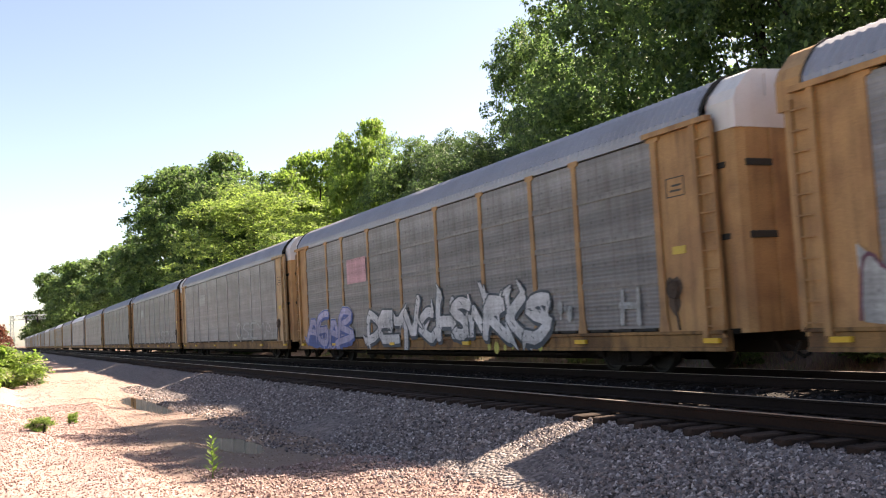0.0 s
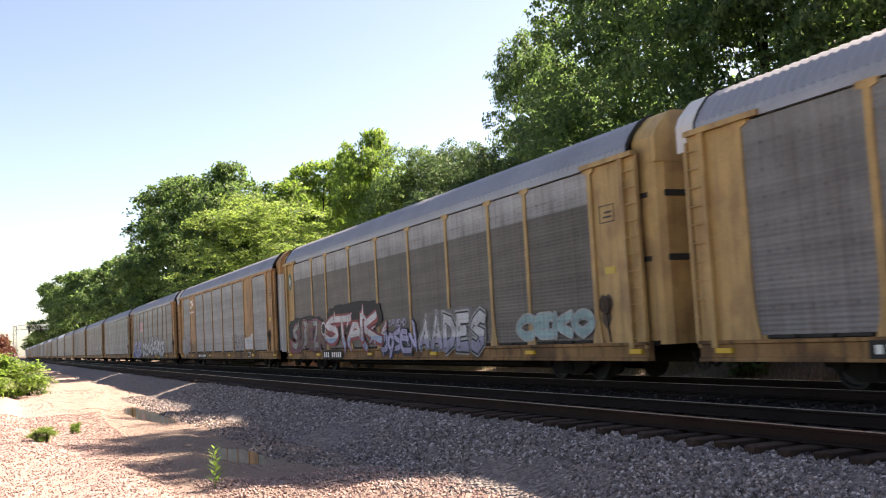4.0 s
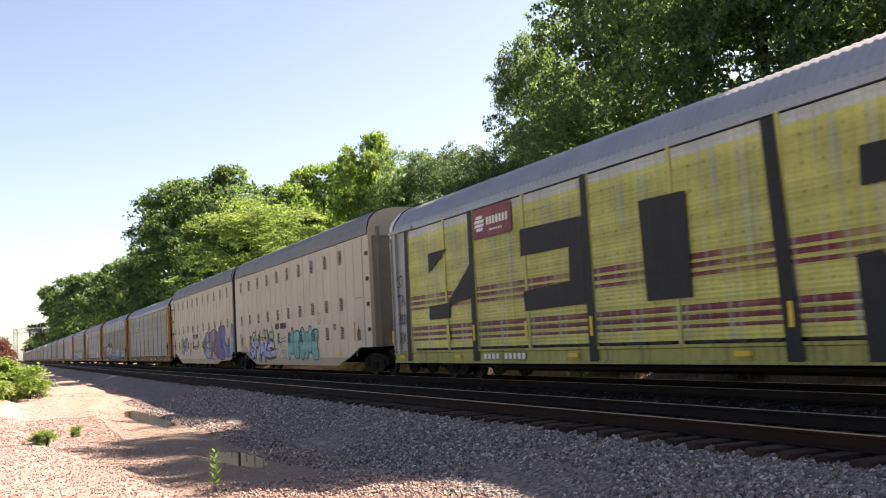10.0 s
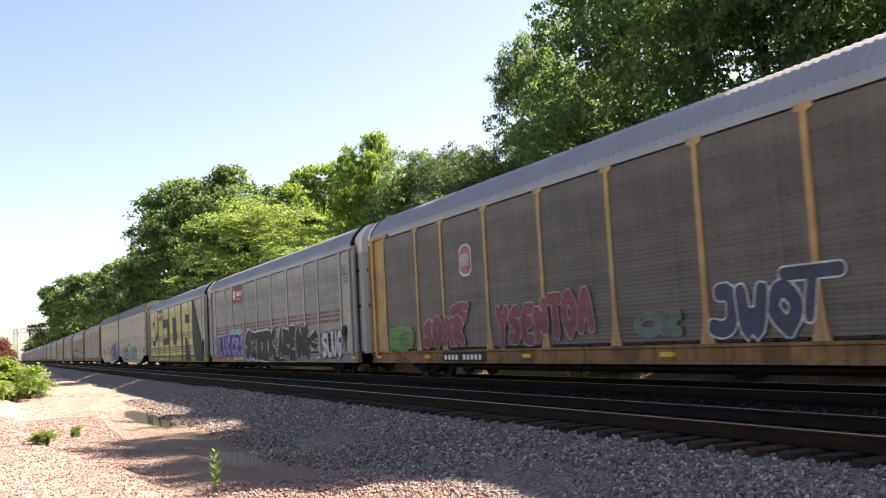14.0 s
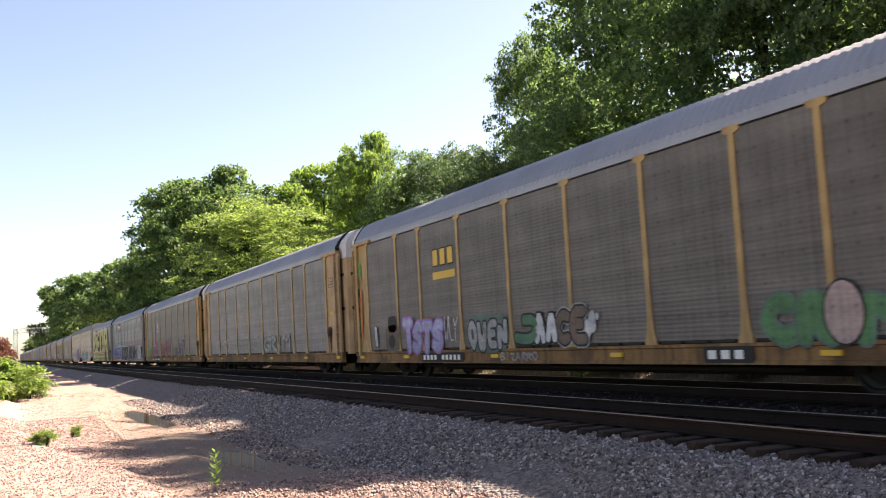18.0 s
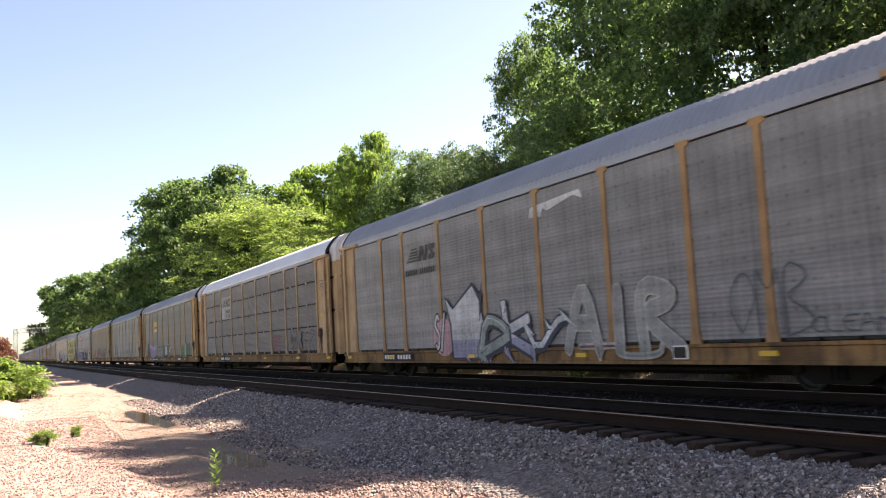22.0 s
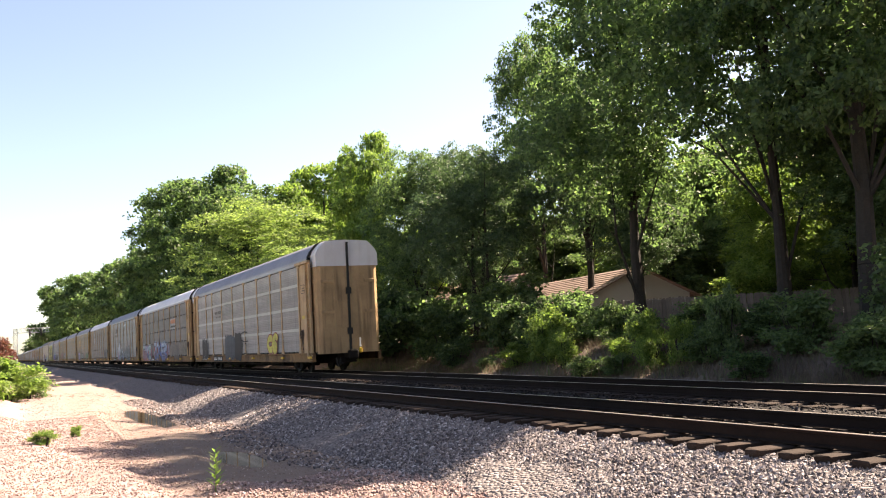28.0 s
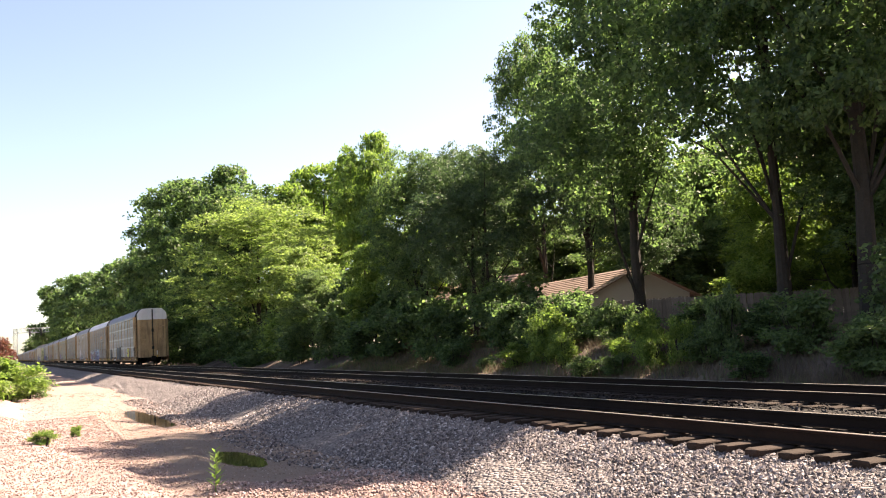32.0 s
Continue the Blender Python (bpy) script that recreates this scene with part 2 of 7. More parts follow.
for nm, c, d in (("plum_sky", (0.15, 0.045, 0.08), (0.15, 0.29, 0.45)), ("sky_red", (0.16, 0.05, 0.07), (0.17, 0.32, 0.46)), ("sky_cobalt", (0.075, 0.08, 0.25), (0.18, 0.33, 0.46)), ("cobalt_plum", (0.07, 0.075, 0.24), (0.13, 0.05, 0.13))):
    M["mix_" + nm] = surf("blended_spray_paint_" + nm, c, 0.65, var=0.25, scale=1.2, fine=18, bump=0, streak=0.2, streak_col=tuple(0.6 * v for v in c), patch=(d, 0.75))


def panel_mat(name, base, bands=(), streak=0.45, scol=(0.10, 0.075, 0.065), metal=0.2):
    return surf(name, base, 0.5, metal, var=0.16, scale=0.6, fine=14, bump=0.1, streak=streak, streak_col=scol, bands=bands, rnd=0.09, sheet_lines=True, spec=0.22, patch=(tuple(0.62 * v for v in base), 0.55, 0.5))


M["rail"] = surf("rusty_rail_web", (0.018, 0.0105, 0.008), 0.85, 0.0, var=0.3, fine=30, spec=0.12)
M["railhead"] = surf("worn_rail_head", (0.26, 0.22, 0.2), 0.4, 0.7, var=0.15, bump=0)
M["tie"] = surf("creosoted_tie_wood", (0.031, 0.0215, 0.018), 0.9, var=0.35, scale=4, fine=50, bump=0.4, rnd=0.25, spec=0.1)
M["steel"] = surf("galvanised_steel", (0.42, 0.43, 0.45), 0.5, 0.5, var=0.1)
M["bark"] = surf("brown_bark", (0.029, 0.022, 0.018), 0.9, var=0.4, scale=6, fine=30, bump=0.6)
M["leaf_dark"] = leaf_mat("dark_leaves", (0.032, 0.057, 0.031), (0.108, 0.16, 0.07), 0.56)
# Darker leaf copy: shade inside some crowns is painted into the leaf colour.
M["leaf_shaded"] = leaf_mat("leaves_painted_shaded", (0.03, 0.054, 0.032), (0.078, 0.122, 0.06), 0.36)
M["leaf_mid"] = leaf_mat("green_leaves", (0.046, 0.075, 0.036), (0.118, 0.17, 0.07), 0.46)
M["leaf_bright"] = leaf_mat("fresh_green_leaves", (0.075, 0.122, 0.034), (0.165, 0.225, 0.066), 0.52)
# Back trees and saplings: sunlight on the foliage is put into this lighter colour.
M["leaf_sunlit"] = leaf_mat("leaves_painted_sunlit", (0.074, 0.118, 0.034), (0.175, 0.232, 0.066), 0.54)
M["leaf_maple"] = leaf_mat("pale_green_maple_leaves", (0.084, 0.127, 0.045), (0.192, 0.242, 0.088), 0.5)
M["leaf_red"] = leaf_mat("reddish_leaves", (0.10, 0.03, 0.03), (0.16, 0.06, 0.05), 0.3)
M["dry"] = leaf_mat("dry_weeds", (0.085, 0.058, 0.04), (0.2, 0.14, 0.098), 0.25)

# ---- mesh helpers ----
X1, X2 = 9.075, 13.40      # centre lines of the near and the far track


def mesh_np(name, verts, faces, smooth=False):
    """A mesh from arrays; all faces have the same number of corners."""
    v, f = np.asarray(verts, dtype=np.float32), np.asarray(faces, dtype=np.int32)
    me = bpy.data.meshes.new(name)
    k = f.shape[1]
    me.vertices.add(len(v)), me.loops.add(f.size), me.polygons.add(len(f))
    me.vertices.foreach_set("co", v.ravel())
    me.loops.foreach_set("vertex_index", f.ravel())
    me.polygons.foreach_set("loop_start", np.arange(0, f.size, k, dtype=np.int32))
    me.polygons.foreach_set("use_smooth", np.full(len(f), smooth))
    me.update(calc_edges=True)
    return me


def box(bm, x0, x1, y0, y1, z0, z1, bevel=0.0):
    vs = [bm.verts.new(p) for p in ((x0, y0, z0), (x1, y0, z0), (x1, y1, z0), (x0, y1, z0), (x0, y0, z1), (x1, y0, z1), (x1, y1, z1), (x0, y1, z1))]
    fs = [bm.faces.new([vs[i] for i in q]) for q in ((3, 2, 1, 0), (4, 5, 6, 7), (0, 1, 5, 4), (1, 2, 6, 5), (2, 3, 7, 6), (3, 0, 4, 7))]
    if bevel > 0:
        es = {e for f in fs for e in f.edges}
        bmesh.ops.bevel(bm, geom=list(es), offset=bevel, segments=1, affect="EDGES")


def prism(bm, poly, axis, a, b):
    """A closed outline extruded along an axis from a to b. The outline's two numbers go to the other two axes in order."""
    def at(p, s):
        return ((s, p[0], p[1]), (p[0], s, p[1]), (p[0], p[1], s))[axis]
    lo, hi = [bm.verts.new(at(p, a)) for p in poly], [bm.verts.new(at(p, b)) for p in poly]
    n = len(poly)
    bm.faces.new(lo), bm.faces.new(hi[::-1])
    for i in range(n):
        bm.faces.new((lo[i], hi[i], hi[(i + 1) % n], lo[(i + 1) % n]))


def rod(bm, p, q, r0, r1=None, seg=8):
    r1 = r0 if r1 is None else r1
    p, q = Vector(p), Vector(q)
    m = (q - p).to_track_quat("Z", "Y").to_matrix()
    ring = [[bm.verts.new(c + m @ Vector((math.cos(a) * r, math.sin(a) * r, 0))) for a in [2 * math.pi * i / seg for i in range(seg)]] for c, r in ((p, r0), (q, r1))]
    for i in range(seg):
        j = (i + 1) % seg
        bm.faces.new((ring[0][i], ring[0][j], ring[1][j], ring[1][i]))
    bm.faces.new(ring[0][::-1]), bm.faces.new(ring[1])


SHARED = {}


def shared(key, build):
    if key not in SHARED:
        made = build()
        if isinstance(made, bmesh.types.BMesh):
            bmesh.ops.recalc_face_normals(made, faces=made.faces[:])
            me = bpy.data.meshes.new(str(key[0] if isinstance(key, tuple) else key))
            made.to_mesh(me)
            made.free()
            made = me
        SHARED[key] = made
    return SHARED[key]


def piece(name, me, material, parent=None, m=None, label=""):
    """Links shared mesh data as one object under a thing, with its own material."""
    ob = new(name, me)
    if not me.materials:
        me.materials.append(material)
    ob.material_slots[0].link = "OBJECT"
    ob.material_slots[0].material = material
    if parent:
        ob.parent = parent
    if m is not None:
        ob.matrix_basis = m
    if label:
        ob["label"] = label
    return ob


def part(name, bm, material, parent=None, label="", m=None, smooth=False):
    bmesh.ops.recalc_face_normals(bm, faces=bm.faces[:])
    me = bpy.data.meshes.new(name)
    bm.to_mesh(me)
    bm.free()
    if smooth:
        me.polygons.foreach_set("use_smooth", [True] * len(me.polygons))
    me.materials.append(material)
    ob = new(name, me)
    if parent:
        ob.parent = parent
    if m is not None:
        ob.matrix_basis = m
    if label:
        ob["label"] = label
    return ob


# ---- ground ----
# x, y, half width, half length, level of the shore
PUDDLES = [(4.3, 34.4, 0.58, 6.2, -0.86), (4.3, 20.2, 0.5, 1.95, -0.935)]


def smooth01(x, a, b):
    t = np.clip((x - a) / (b - a), 0, 1)
    return t * t * (3 - 2 * t)


def ground_height(x, y):
    """Verge, sunken track road with puddles, ballast foot, far ditch and bank."""
    edge = np.clip(2.0 - (y - 13.5) * 0.13, 0.2, 2.6) + 0.12 * np.sin(y * 0.9) + 0.07 * np.sin(y * 2.3 + 1)
    z = -0.56 + 0.04 * np.sin(x * 0.7 + y * 0.35) - 0.27 * smooth01(x, edge - 0.35, edge + 0.55)
    z = z + 0.35 * smooth01(-x, 1.0, 6) * smooth01(y, 14, 30)
    z = z + 0.02 * np.sin(x * 2.1 + y * 0.8) * np.sin(y * 1.1) + 0.012 * np.sin(x * 6.3 + 1.7 * np.sin(y * 2.1)) * np.sin(y * 5.2 + x) + 0.02 * np.sin(x * 3.7 - y * 0.25)
    z = z + 0.014 * np.sin(x * 9.1 + 2.3 * np.sin(y * 3.1)) * np.sin(y * 7.7 + 1.3 * np.sin(x * 4.3)) + 0.03 * np.sin(x * 1.6 + 0.5 * y) * np.sin(y * 0.55 + x * 0.9)
    for px, py, rx, ry, level in PUDDLES:
        d = np.sqrt(((x - px) / rx) ** 2 + ((y - py) / ry) ** 2)
        near = 1 - smooth01(d, 0.7, 2.2)
        z = z * (1 - near) + near * (level + 0.006 * np.sin(x * 7.0 + y * 2.0) - 0.05 * (1 - smooth01(d, 0.3, 1.15)))
    z = np.where(x > 7, -0.85, z)
    bank = -0.85 + 0.45 * smooth01(x, 15.6, 17.0) + 1.25 * smooth01(x, 17.4, 22.0) + 0.12 * np.sin(y * 0.6 + x) * smooth01(x, 17, 19)
    return np.where(x > 15, bank, z)


def build_ground():
    xs = np.concatenate([[-3000, -800, -250, -90, -40, -22, -14], np.arange(-9, 7.6, 0.18), np.arange(8, 15, 1.0), np.arange(15, 24, 0.4), [25, 28, 34, 45, 70, 120, 300, 900, 3000]])
    ys = np.concatenate([[-3000, -600, -150, -60, -25, -10, -4, 0, 3], np.arange(5, 45, 0.25), np.arange(45, 100, 1.0), [104, 110, 118, 130, 145, 165, 190, 230, 290, 380, 500, 700, 1100, 2000, 3500]])
    gx, gy = np.meshgrid(xs, ys)
    gz = ground_height(gx, gy)
    v = np.stack([gx, gy, gz], -1).reshape(-1, 3)
    nx, ny = len(xs), len(ys)
    i = (np.arange(ny - 1)[:, None] * nx + np.arange(nx - 1)[None, :]).ravel()
    return mesh_np("ground", v, np.stack([i, i + 1, i + nx + 1, i + nx], -1), True)


def ground_mat():
    """Pale gravel on the verge, dirt on the track road, soaked mud round the puddles with tree shade painted in beside
    it, dark litter under the trees.
    """
    m, n, l, b = nodes_of("ground_gravel_and_dirt")
    tc = n.new("ShaderNodeTexCoord")
    sep = n.new("ShaderNodeSeparateXYZ")
    l.new(tc.outputs["Object"], sep.inputs[0])

    def noise_at(scale, detail=5):
        q = n.new("ShaderNodeTexNoise")
        q.inputs["Scale"].default_value, q.inputs["Detail"].default_value = scale, detail
        l.new(tc.outputs["Object"], q.inputs["Vector"])
        return q.outputs[0]

    def rng(v, a, c, lo=0.0, hi=1.0):
        q = n.new("ShaderNodeMapRange")
        for k, w in zip(("From Min", "From Max", "To Min", "To Max"), (a, c, lo, hi)):
            q.inputs[k].default_value = w
        l.new(v, q.inputs[0])
        return q.outputs[0]

    def math2(op, a, c):
        q = n.new("ShaderNodeMath")
        q.operation = op
        for k, w in enumerate((a, c)):
            if isinstance(w, (int, float)):
                q.inputs[k].default_value = w
            else:
                l.new(w, q.inputs[k])
        return q.outputs[0]

    def mix(f, a, c):
        q = n.new("ShaderNodeMix")
        q.data_type = "RGBA"
        l.new(f, q.inputs["Factor"])
        for k, w in (("A", a), ("B", c)):
            if isinstance(w, tuple):
                q.inputs[k].default_value = rgb(w)
            else:
                l.new(w, q.inputs[k])
        return q.outputs["Result"]
    vor = n.new("ShaderNodeTexVoronoi")
    vor.inputs["Scale"].default_value = 24
    l.new(tc.outputs["Object"], vor.inputs["Vector"])
    speck = rng(vor.outputs["Color"], 0.1, 0.9)
    broad, fine = noise_at(0.5), noise_at(9)
    gravel = mix(speck, (0.19, 0.129, 0.121), (0.322, 0.234, 0.226))
    gravel = mix(rng(broad, 0.52, 0.8), gravel, (0.325, 0.21, 0.185))
    road = mix(speck, (0.187, 0.132, 0.118), (0.338, 0.247, 0.222))
    road = mix(rng(fine, 0.45, 0.7), road, (0.236, 0.162, 0.138))
    xn = math2("ADD", sep.outputs[0], math2("MULTIPLY", math2("SUBTRACT", broad, 0.5), 2.5))
    col = mix(math2("MULTIPLY", rng(xn, 1.3, 2.9), rng(math2("ADD", sep.outputs[1], math2("MULTIPLY", fine, 2.0)), 14.2, 16.5)), gravel, road)
    mud_and_shade = None
    # The third, long patch is mud widened to paint in the trees' shade.
    for px, py, rx, ry in ((4.25, 34.4, 0.42, 3.2), (4.25, 20.2, 0.55, 2.4), (4.0, 19.5, 1.35, 6.5)):
        dx = math2("MULTIPLY", math2("SUBTRACT", sep.outputs[0], px), 1 / rx)
        dy = math2("MULTIPLY", math2("SUBTRACT", sep.outputs[1], py), 1 / ry)
        d = math2("SQRT", math2("ADD", math2("MULTIPLY", dx, dx), math2("MULTIPLY", dy, dy)), 0)
        d = math2("ADD", d, math2("MULTIPLY", math2("SUBTRACT", fine, 0.5), 1.6))
        w = rng(d, 0.9, 2.1, 1, 0)
        mud_and_shade = w if mud_and_shade is None else math2("MAXIMUM", mud_and_shade, w)
    col = mix(math2("MULTIPLY", mud_and_shade, 0.8), col, (0.125, 0.096, 0.08))
    far = rng(math2("ADD", sep.outputs[0], math2("MULTIPLY", fine, 1.5)), 17.4, 18.6)
    col = mix(far, col, mix(rng(broad, 0.4, 0.6), (0.105, 0.078, 0.068), (0.185, 0.14, 0.12)))
    grass = math2("MULTIPLY", rng(math2("ADD", sep.outputs[0], math2("MULTIPLY", broad, 3.0)), -4.5, -6.0), 1.0)
    col = mix(grass, col, (0.075, 0.10, 0.03))
    l.new(col, b.inputs["Base Color"])
    l.new(rng(mud_and_shade, 0, 1, 0.95, 0.75), b.inputs["Roughness"])
    b.inputs["Specular IOR Level"].default_value = 0.1
    bp = n.new("ShaderNodeBump")
    bp.inputs["Strength"].default_value, bp.inputs["Distance"].default_value = 0.8, 0.03
    l.new(math2("ADD", speck, fine), bp.inputs["Height"]), l.new(bp.outputs[0], b.inputs["Normal"])
    return m


ground = tagged(piece("ground", build_ground(), ground_mat()), "pale gravel verge and dirt track beside the railway", "ground", kind="structure")

water = nodes_of("puddle_water")
water[3].inputs["Base Color"].default_value = (0.035, 0.028, 0.02, 1)
water[3].inputs["Roughness"].default_value, water[3].inputs["IOR"].default_value = 0.03, 1.33
for px, py, rx, ry, level in PUDDLES:
    bm = bmesh.new()
    ring = []
    for i in range(40):
        a = 2 * math.pi * i / 40
        k = 1 + 0.18 * math.sin(3 * a + px) + 0.1 * math.sin(7 * a + py) + 0.05 * math.sin(13 * a)
        ring.append(bm.verts.new((rx * k * math.cos(a), ry * k * math.sin(a), 0)))
    bm.faces.new(ring)
    zl = level - 0.012
    tagged(part("puddle", bm, water[0], m=pose(px, py, zl)), "shallow muddy puddle in the dirt track", "puddle", "puddles", "structure")

# ---- ballast, ties and rails ----
BED = [(5.55, -0.95), (5.9, -0.80), (7.3, -0.37), (7.72, -0.30), (7.95, -0.25), (10.2, -0.225), (11.25, -0.27), (12.1, -0.225), (14.75, -0.225), (15.2, -0.28), (16.8, -0.66), (17.2, -0.8)]


def bed_height(x):
    return np.interp(x, [p[0] for p in BED], [p[1] for p in BED])


def build_bed():
    ys = np.concatenate([[-420, -200, -80, -30, -8, 0], np.arange(4, 60, 0.35), np.arange(60, 120, 2.0), np.arange(120, 300, 12), [320, 400, 550, 800, 1400]])
    xs = np.concatenate([np.arange(5.5, 17.3, 0.2)])
    gx, gy = np.meshgrid(xs, ys)
    gz = bed_height(gx) + np.random.RandomState(3).uniform(-0.025, 0.025, gx.shape) + 0.03 * np.sin(gy * 0.7) * np.sin(gx * 1.3)
    gx = gx + 0.1 * np.sin(gy * 0.8 + 1.0) * (gx < 6.6)
    nx, ny = len(xs), len(ys)
    i = (np.arange(ny - 1)[:, None] * nx + np.arange(nx - 1)[None, :]).ravel()
    return mesh_np("ballast_bed", np.stack([gx, gy, gz], -1).reshape(-1, 3), np.stack([i, i + 1, i + nx + 1, i + nx], -1))


def bed_mat():
    m, n, l, b = nodes_of("ballast_stone_bed")
    tc = n.new("ShaderNodeTexCoord")
    vor = n.new("ShaderNodeTexVoronoi")
    vor.inputs["Scale"].default_value = 17
    l.new(tc.outputs["Object"], vor.inputs["Vector"])
    cr = n.new("ShaderNodeValToRGB")
    cr.color_ramp.elements[0].color, cr.color_ramp.elements[1].color = rgb((0.066, 0.056, 0.055)), rgb((0.24, 0.208, 0.208))
    l.new(vor.outputs["Color"], cr.inputs[0])
    sep = n.new("ShaderNodeSeparateXYZ")
    l.new(tc.outputs["Object"], sep.inputs[0])
    # Between the rails: grime, plus the train's shade painted into the bed colour.
    grime_shade = n.new("ShaderNodeMapRange")
    grime_shade.inputs["From Min"].default_value, grime_shade.inputs["From Max"].default_value = 7.6, 8.1
    grime_shade.inputs["To Min"].default_value, grime_shade.inputs["To Max"].default_value = 1.0, 0.12
    l.new(sep.outputs[0], grime_shade.inputs[0])
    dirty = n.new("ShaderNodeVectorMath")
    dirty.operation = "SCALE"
    l.new(cr.outputs[0], dirty.inputs[0]), l.new(grime_shade.outputs[0], dirty.inputs["Scale"]), l.new(dirty.outputs[0], b.inputs["Base Color"])
    bp = n.new("ShaderNodeBump")
    bp.inputs["Strength"].default_value, bp.inputs["Distance"].default_value = 1.0, 0.05
    bp.invert = True
    l.new(vor.outputs["Distance"], bp.inputs["Height"]), l.new(bp.outputs[0], b.inputs["Normal"])
    b.inputs["Roughness"].default_value, b.inputs["Specular IOR Level"].default_value = 0.9, 0.1
    return m


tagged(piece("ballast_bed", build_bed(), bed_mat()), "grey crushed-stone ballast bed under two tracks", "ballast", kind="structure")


def stones(name, n, xr, yr, size, heights, seed, power=1.0):
    """Many small angular stones lying on a surface, as one mesh."""
    r = np.random.RandomState(seed)
    x = r.uniform(*xr, n)
    y = yr[0] + (yr[1] - yr[0]) * r.uniform(0, 1, n) ** power
    s = r.uniform(*size, n) * (0.8 + 0.5 * (y - yr[0]) / (yr[1] - yr[0]))
    z = heights(x, y) + s * 0.2
    base = np.array([(1, 0, 0), (0, 1, 0), (-1, 0, 0), (0, -1, 0), (0, 0, 0.8), (0, 0, -0.8)], float)
    v = base[None] * r.uniform(0.6, 1.25, (n, 6, 1)) + r.uniform(-0.3, 0.3, (n, 6, 3))
    a, t = r.uniform(0, 6.28, n), r.uniform(-0.6, 0.6, n)
    c, q = np.cos(a)[:, None], np.sin(a)[:, None]
    vx, vy, vz = v[..., 0] * c - v[..., 1] * q, v[..., 0] * q + v[..., 1] * c, v[..., 2]
    ct, st = np.cos(t)[:, None], np.sin(t)[:, None]
    vx, vz = vx * ct - vz * st, vx * st + vz * ct
    v = np.stack([vx, vy, vz], -1) * (s[:, None, None] * 0.5) + np.stack([x, y, z], -1)[:, None, :]
    f = np.array([(0, 1, 4), (1, 2, 4), (2, 3, 4), (3, 0, 4), (1, 0, 5), (2, 1, 5), (3, 2, 5), (0, 3, 5)])
    return mesh_np(name, v.reshape(-1, 3), (f[None] + (np.arange(n) * 6)[:, None, None]).reshape(-1, 3))


STONE = stone_mat("ballast_stones", [(0.063, 0.055, 0.056), (0.126, 0.11, 0.111), (0.2, 0.174, 0.177), (0.172, 0.137, 0.128), (0.43, 0.39, 0.385)])
# Grimy stones, darkened further to stand in for shade under the train.
GRIMY_SHADED = stone_mat("grimy_ballast_painted_shaded", [(0.008, 0.0065, 0.006), (0.014, 0.011, 0.0105), (0.025, 0.02, 0.019), (0.023, 0.016, 0.0135), (0.1, 0.085, 0.083)])
PEBBLE = stone_mat("verge_pebbles", [(0.175, 0.119, 0.11), (0.265, 0.189, 0.178), (0.24, 0.16, 0.144), (0.38, 0.302, 0.29)])
tagged(piece("ballast_stones", stones("ballast_stones", 64000, (5.5, 7.9), (5.5, 42), (0.042, 0.09), lambda x, y: bed_height(x), 5, 1.5), STONE),
       "loose angular grey ballast stones on the track shoulder", "stones", kind="stuff")
tagged(piece("ballast_stones", stones("ballast_stones", 22000, (7.9, 16.8), (6, 48), (0.05, 0.1), lambda x, y: bed_height(x), 6, 1.3), GRIMY_SHADED),
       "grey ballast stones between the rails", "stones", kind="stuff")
ROADSTONE = stone_mat("road_pebbles", [(0.15, 0.105, 0.085), (0.22, 0.16, 0.13), (0.19, 0.135, 0.105), (0.42, 0.35, 0.31)])
tagged(piece("road_pebbles", stones("road_pebbles", 12000, (1.8, 5.9), (8, 40), (0.01, 0.035), ground_height, 17, 1.5), ROADSTONE),
       "small dirty pebbles on the dirt track", "stones", kind="stuff")
tagged(piece("verge_pebbles", stones("verge_pebbles", 9000, (2.6, 6.2), (9, 15.5), (0.02, 0.06), ground_height, 27, 1.0), PEBBLE),
       "pale pebbles at the foot of the ballast", "stones", kind="stuff")
tagged(piece("road_pebbles", stones("road_pebbles", 2200, (0.5, 6.0), (26, 62), (0.02, 0.055), ground_height, 29, 1.0), PEBBLE),
       "scattered pale stones on the dirt track", "stones", kind="stuff")
tagged(piece("ballast_stones", stones("ballast_stones", 3500, (4.7, 5.8), (12, 46), (0.04, 0.09), ground_height, 31, 1.3), STONE),
       "stray ballast stones on the dirt track", "stones", kind="stuff")
tagged(piece("verge_pebbles", stones("verge_pebbles", 44000, (-3.5, 2.8), (8, 36), (0.012, 0.05), ground_height, 7, 1.7), PEBBLE),
       "scattered pale pebbles on the gravel verge", "stones", kind="stuff")


def rail_mesh(w0, w1, z0, z1):
    bm = bmesh.new()
    box(bm, w0, w1, -420, 1400, z0, z1)
    return bm


def rail_profile():
    bm = bmesh.new()
    prism(bm, [(-0.07, -0.175), (0.07, -0.175), (0.07, -0.163), (0.012, -0.145), (0.010, -0.045), (0.034, -0.035), (0.036, -0.006), (-0.036, -0.006), (-0.034, -0.035), (-0.010, -0.045), (-0.012, -0.145), (-0.07, -0.163)], 1, -420, 1400)
    return bm


for xc in (X1, X2):
    for sx in (-1, 1):
        rail = tagged(new("rail"), "rust-brown steel rail with a worn bright head", "rail", "rails of the two tracks")
        rail.matrix_basis = pose(xc + sx * 0.755, 0, 0)
        piece("web_and_foot", shared("rail_profile", rail_profile), M["rail"], rail)
        piece("head", shared("rail_head", lambda: rail_mesh(-0.03, 0.03, -0.006, 0.0)), M["railhead"], rail, label="bright worn running surface")


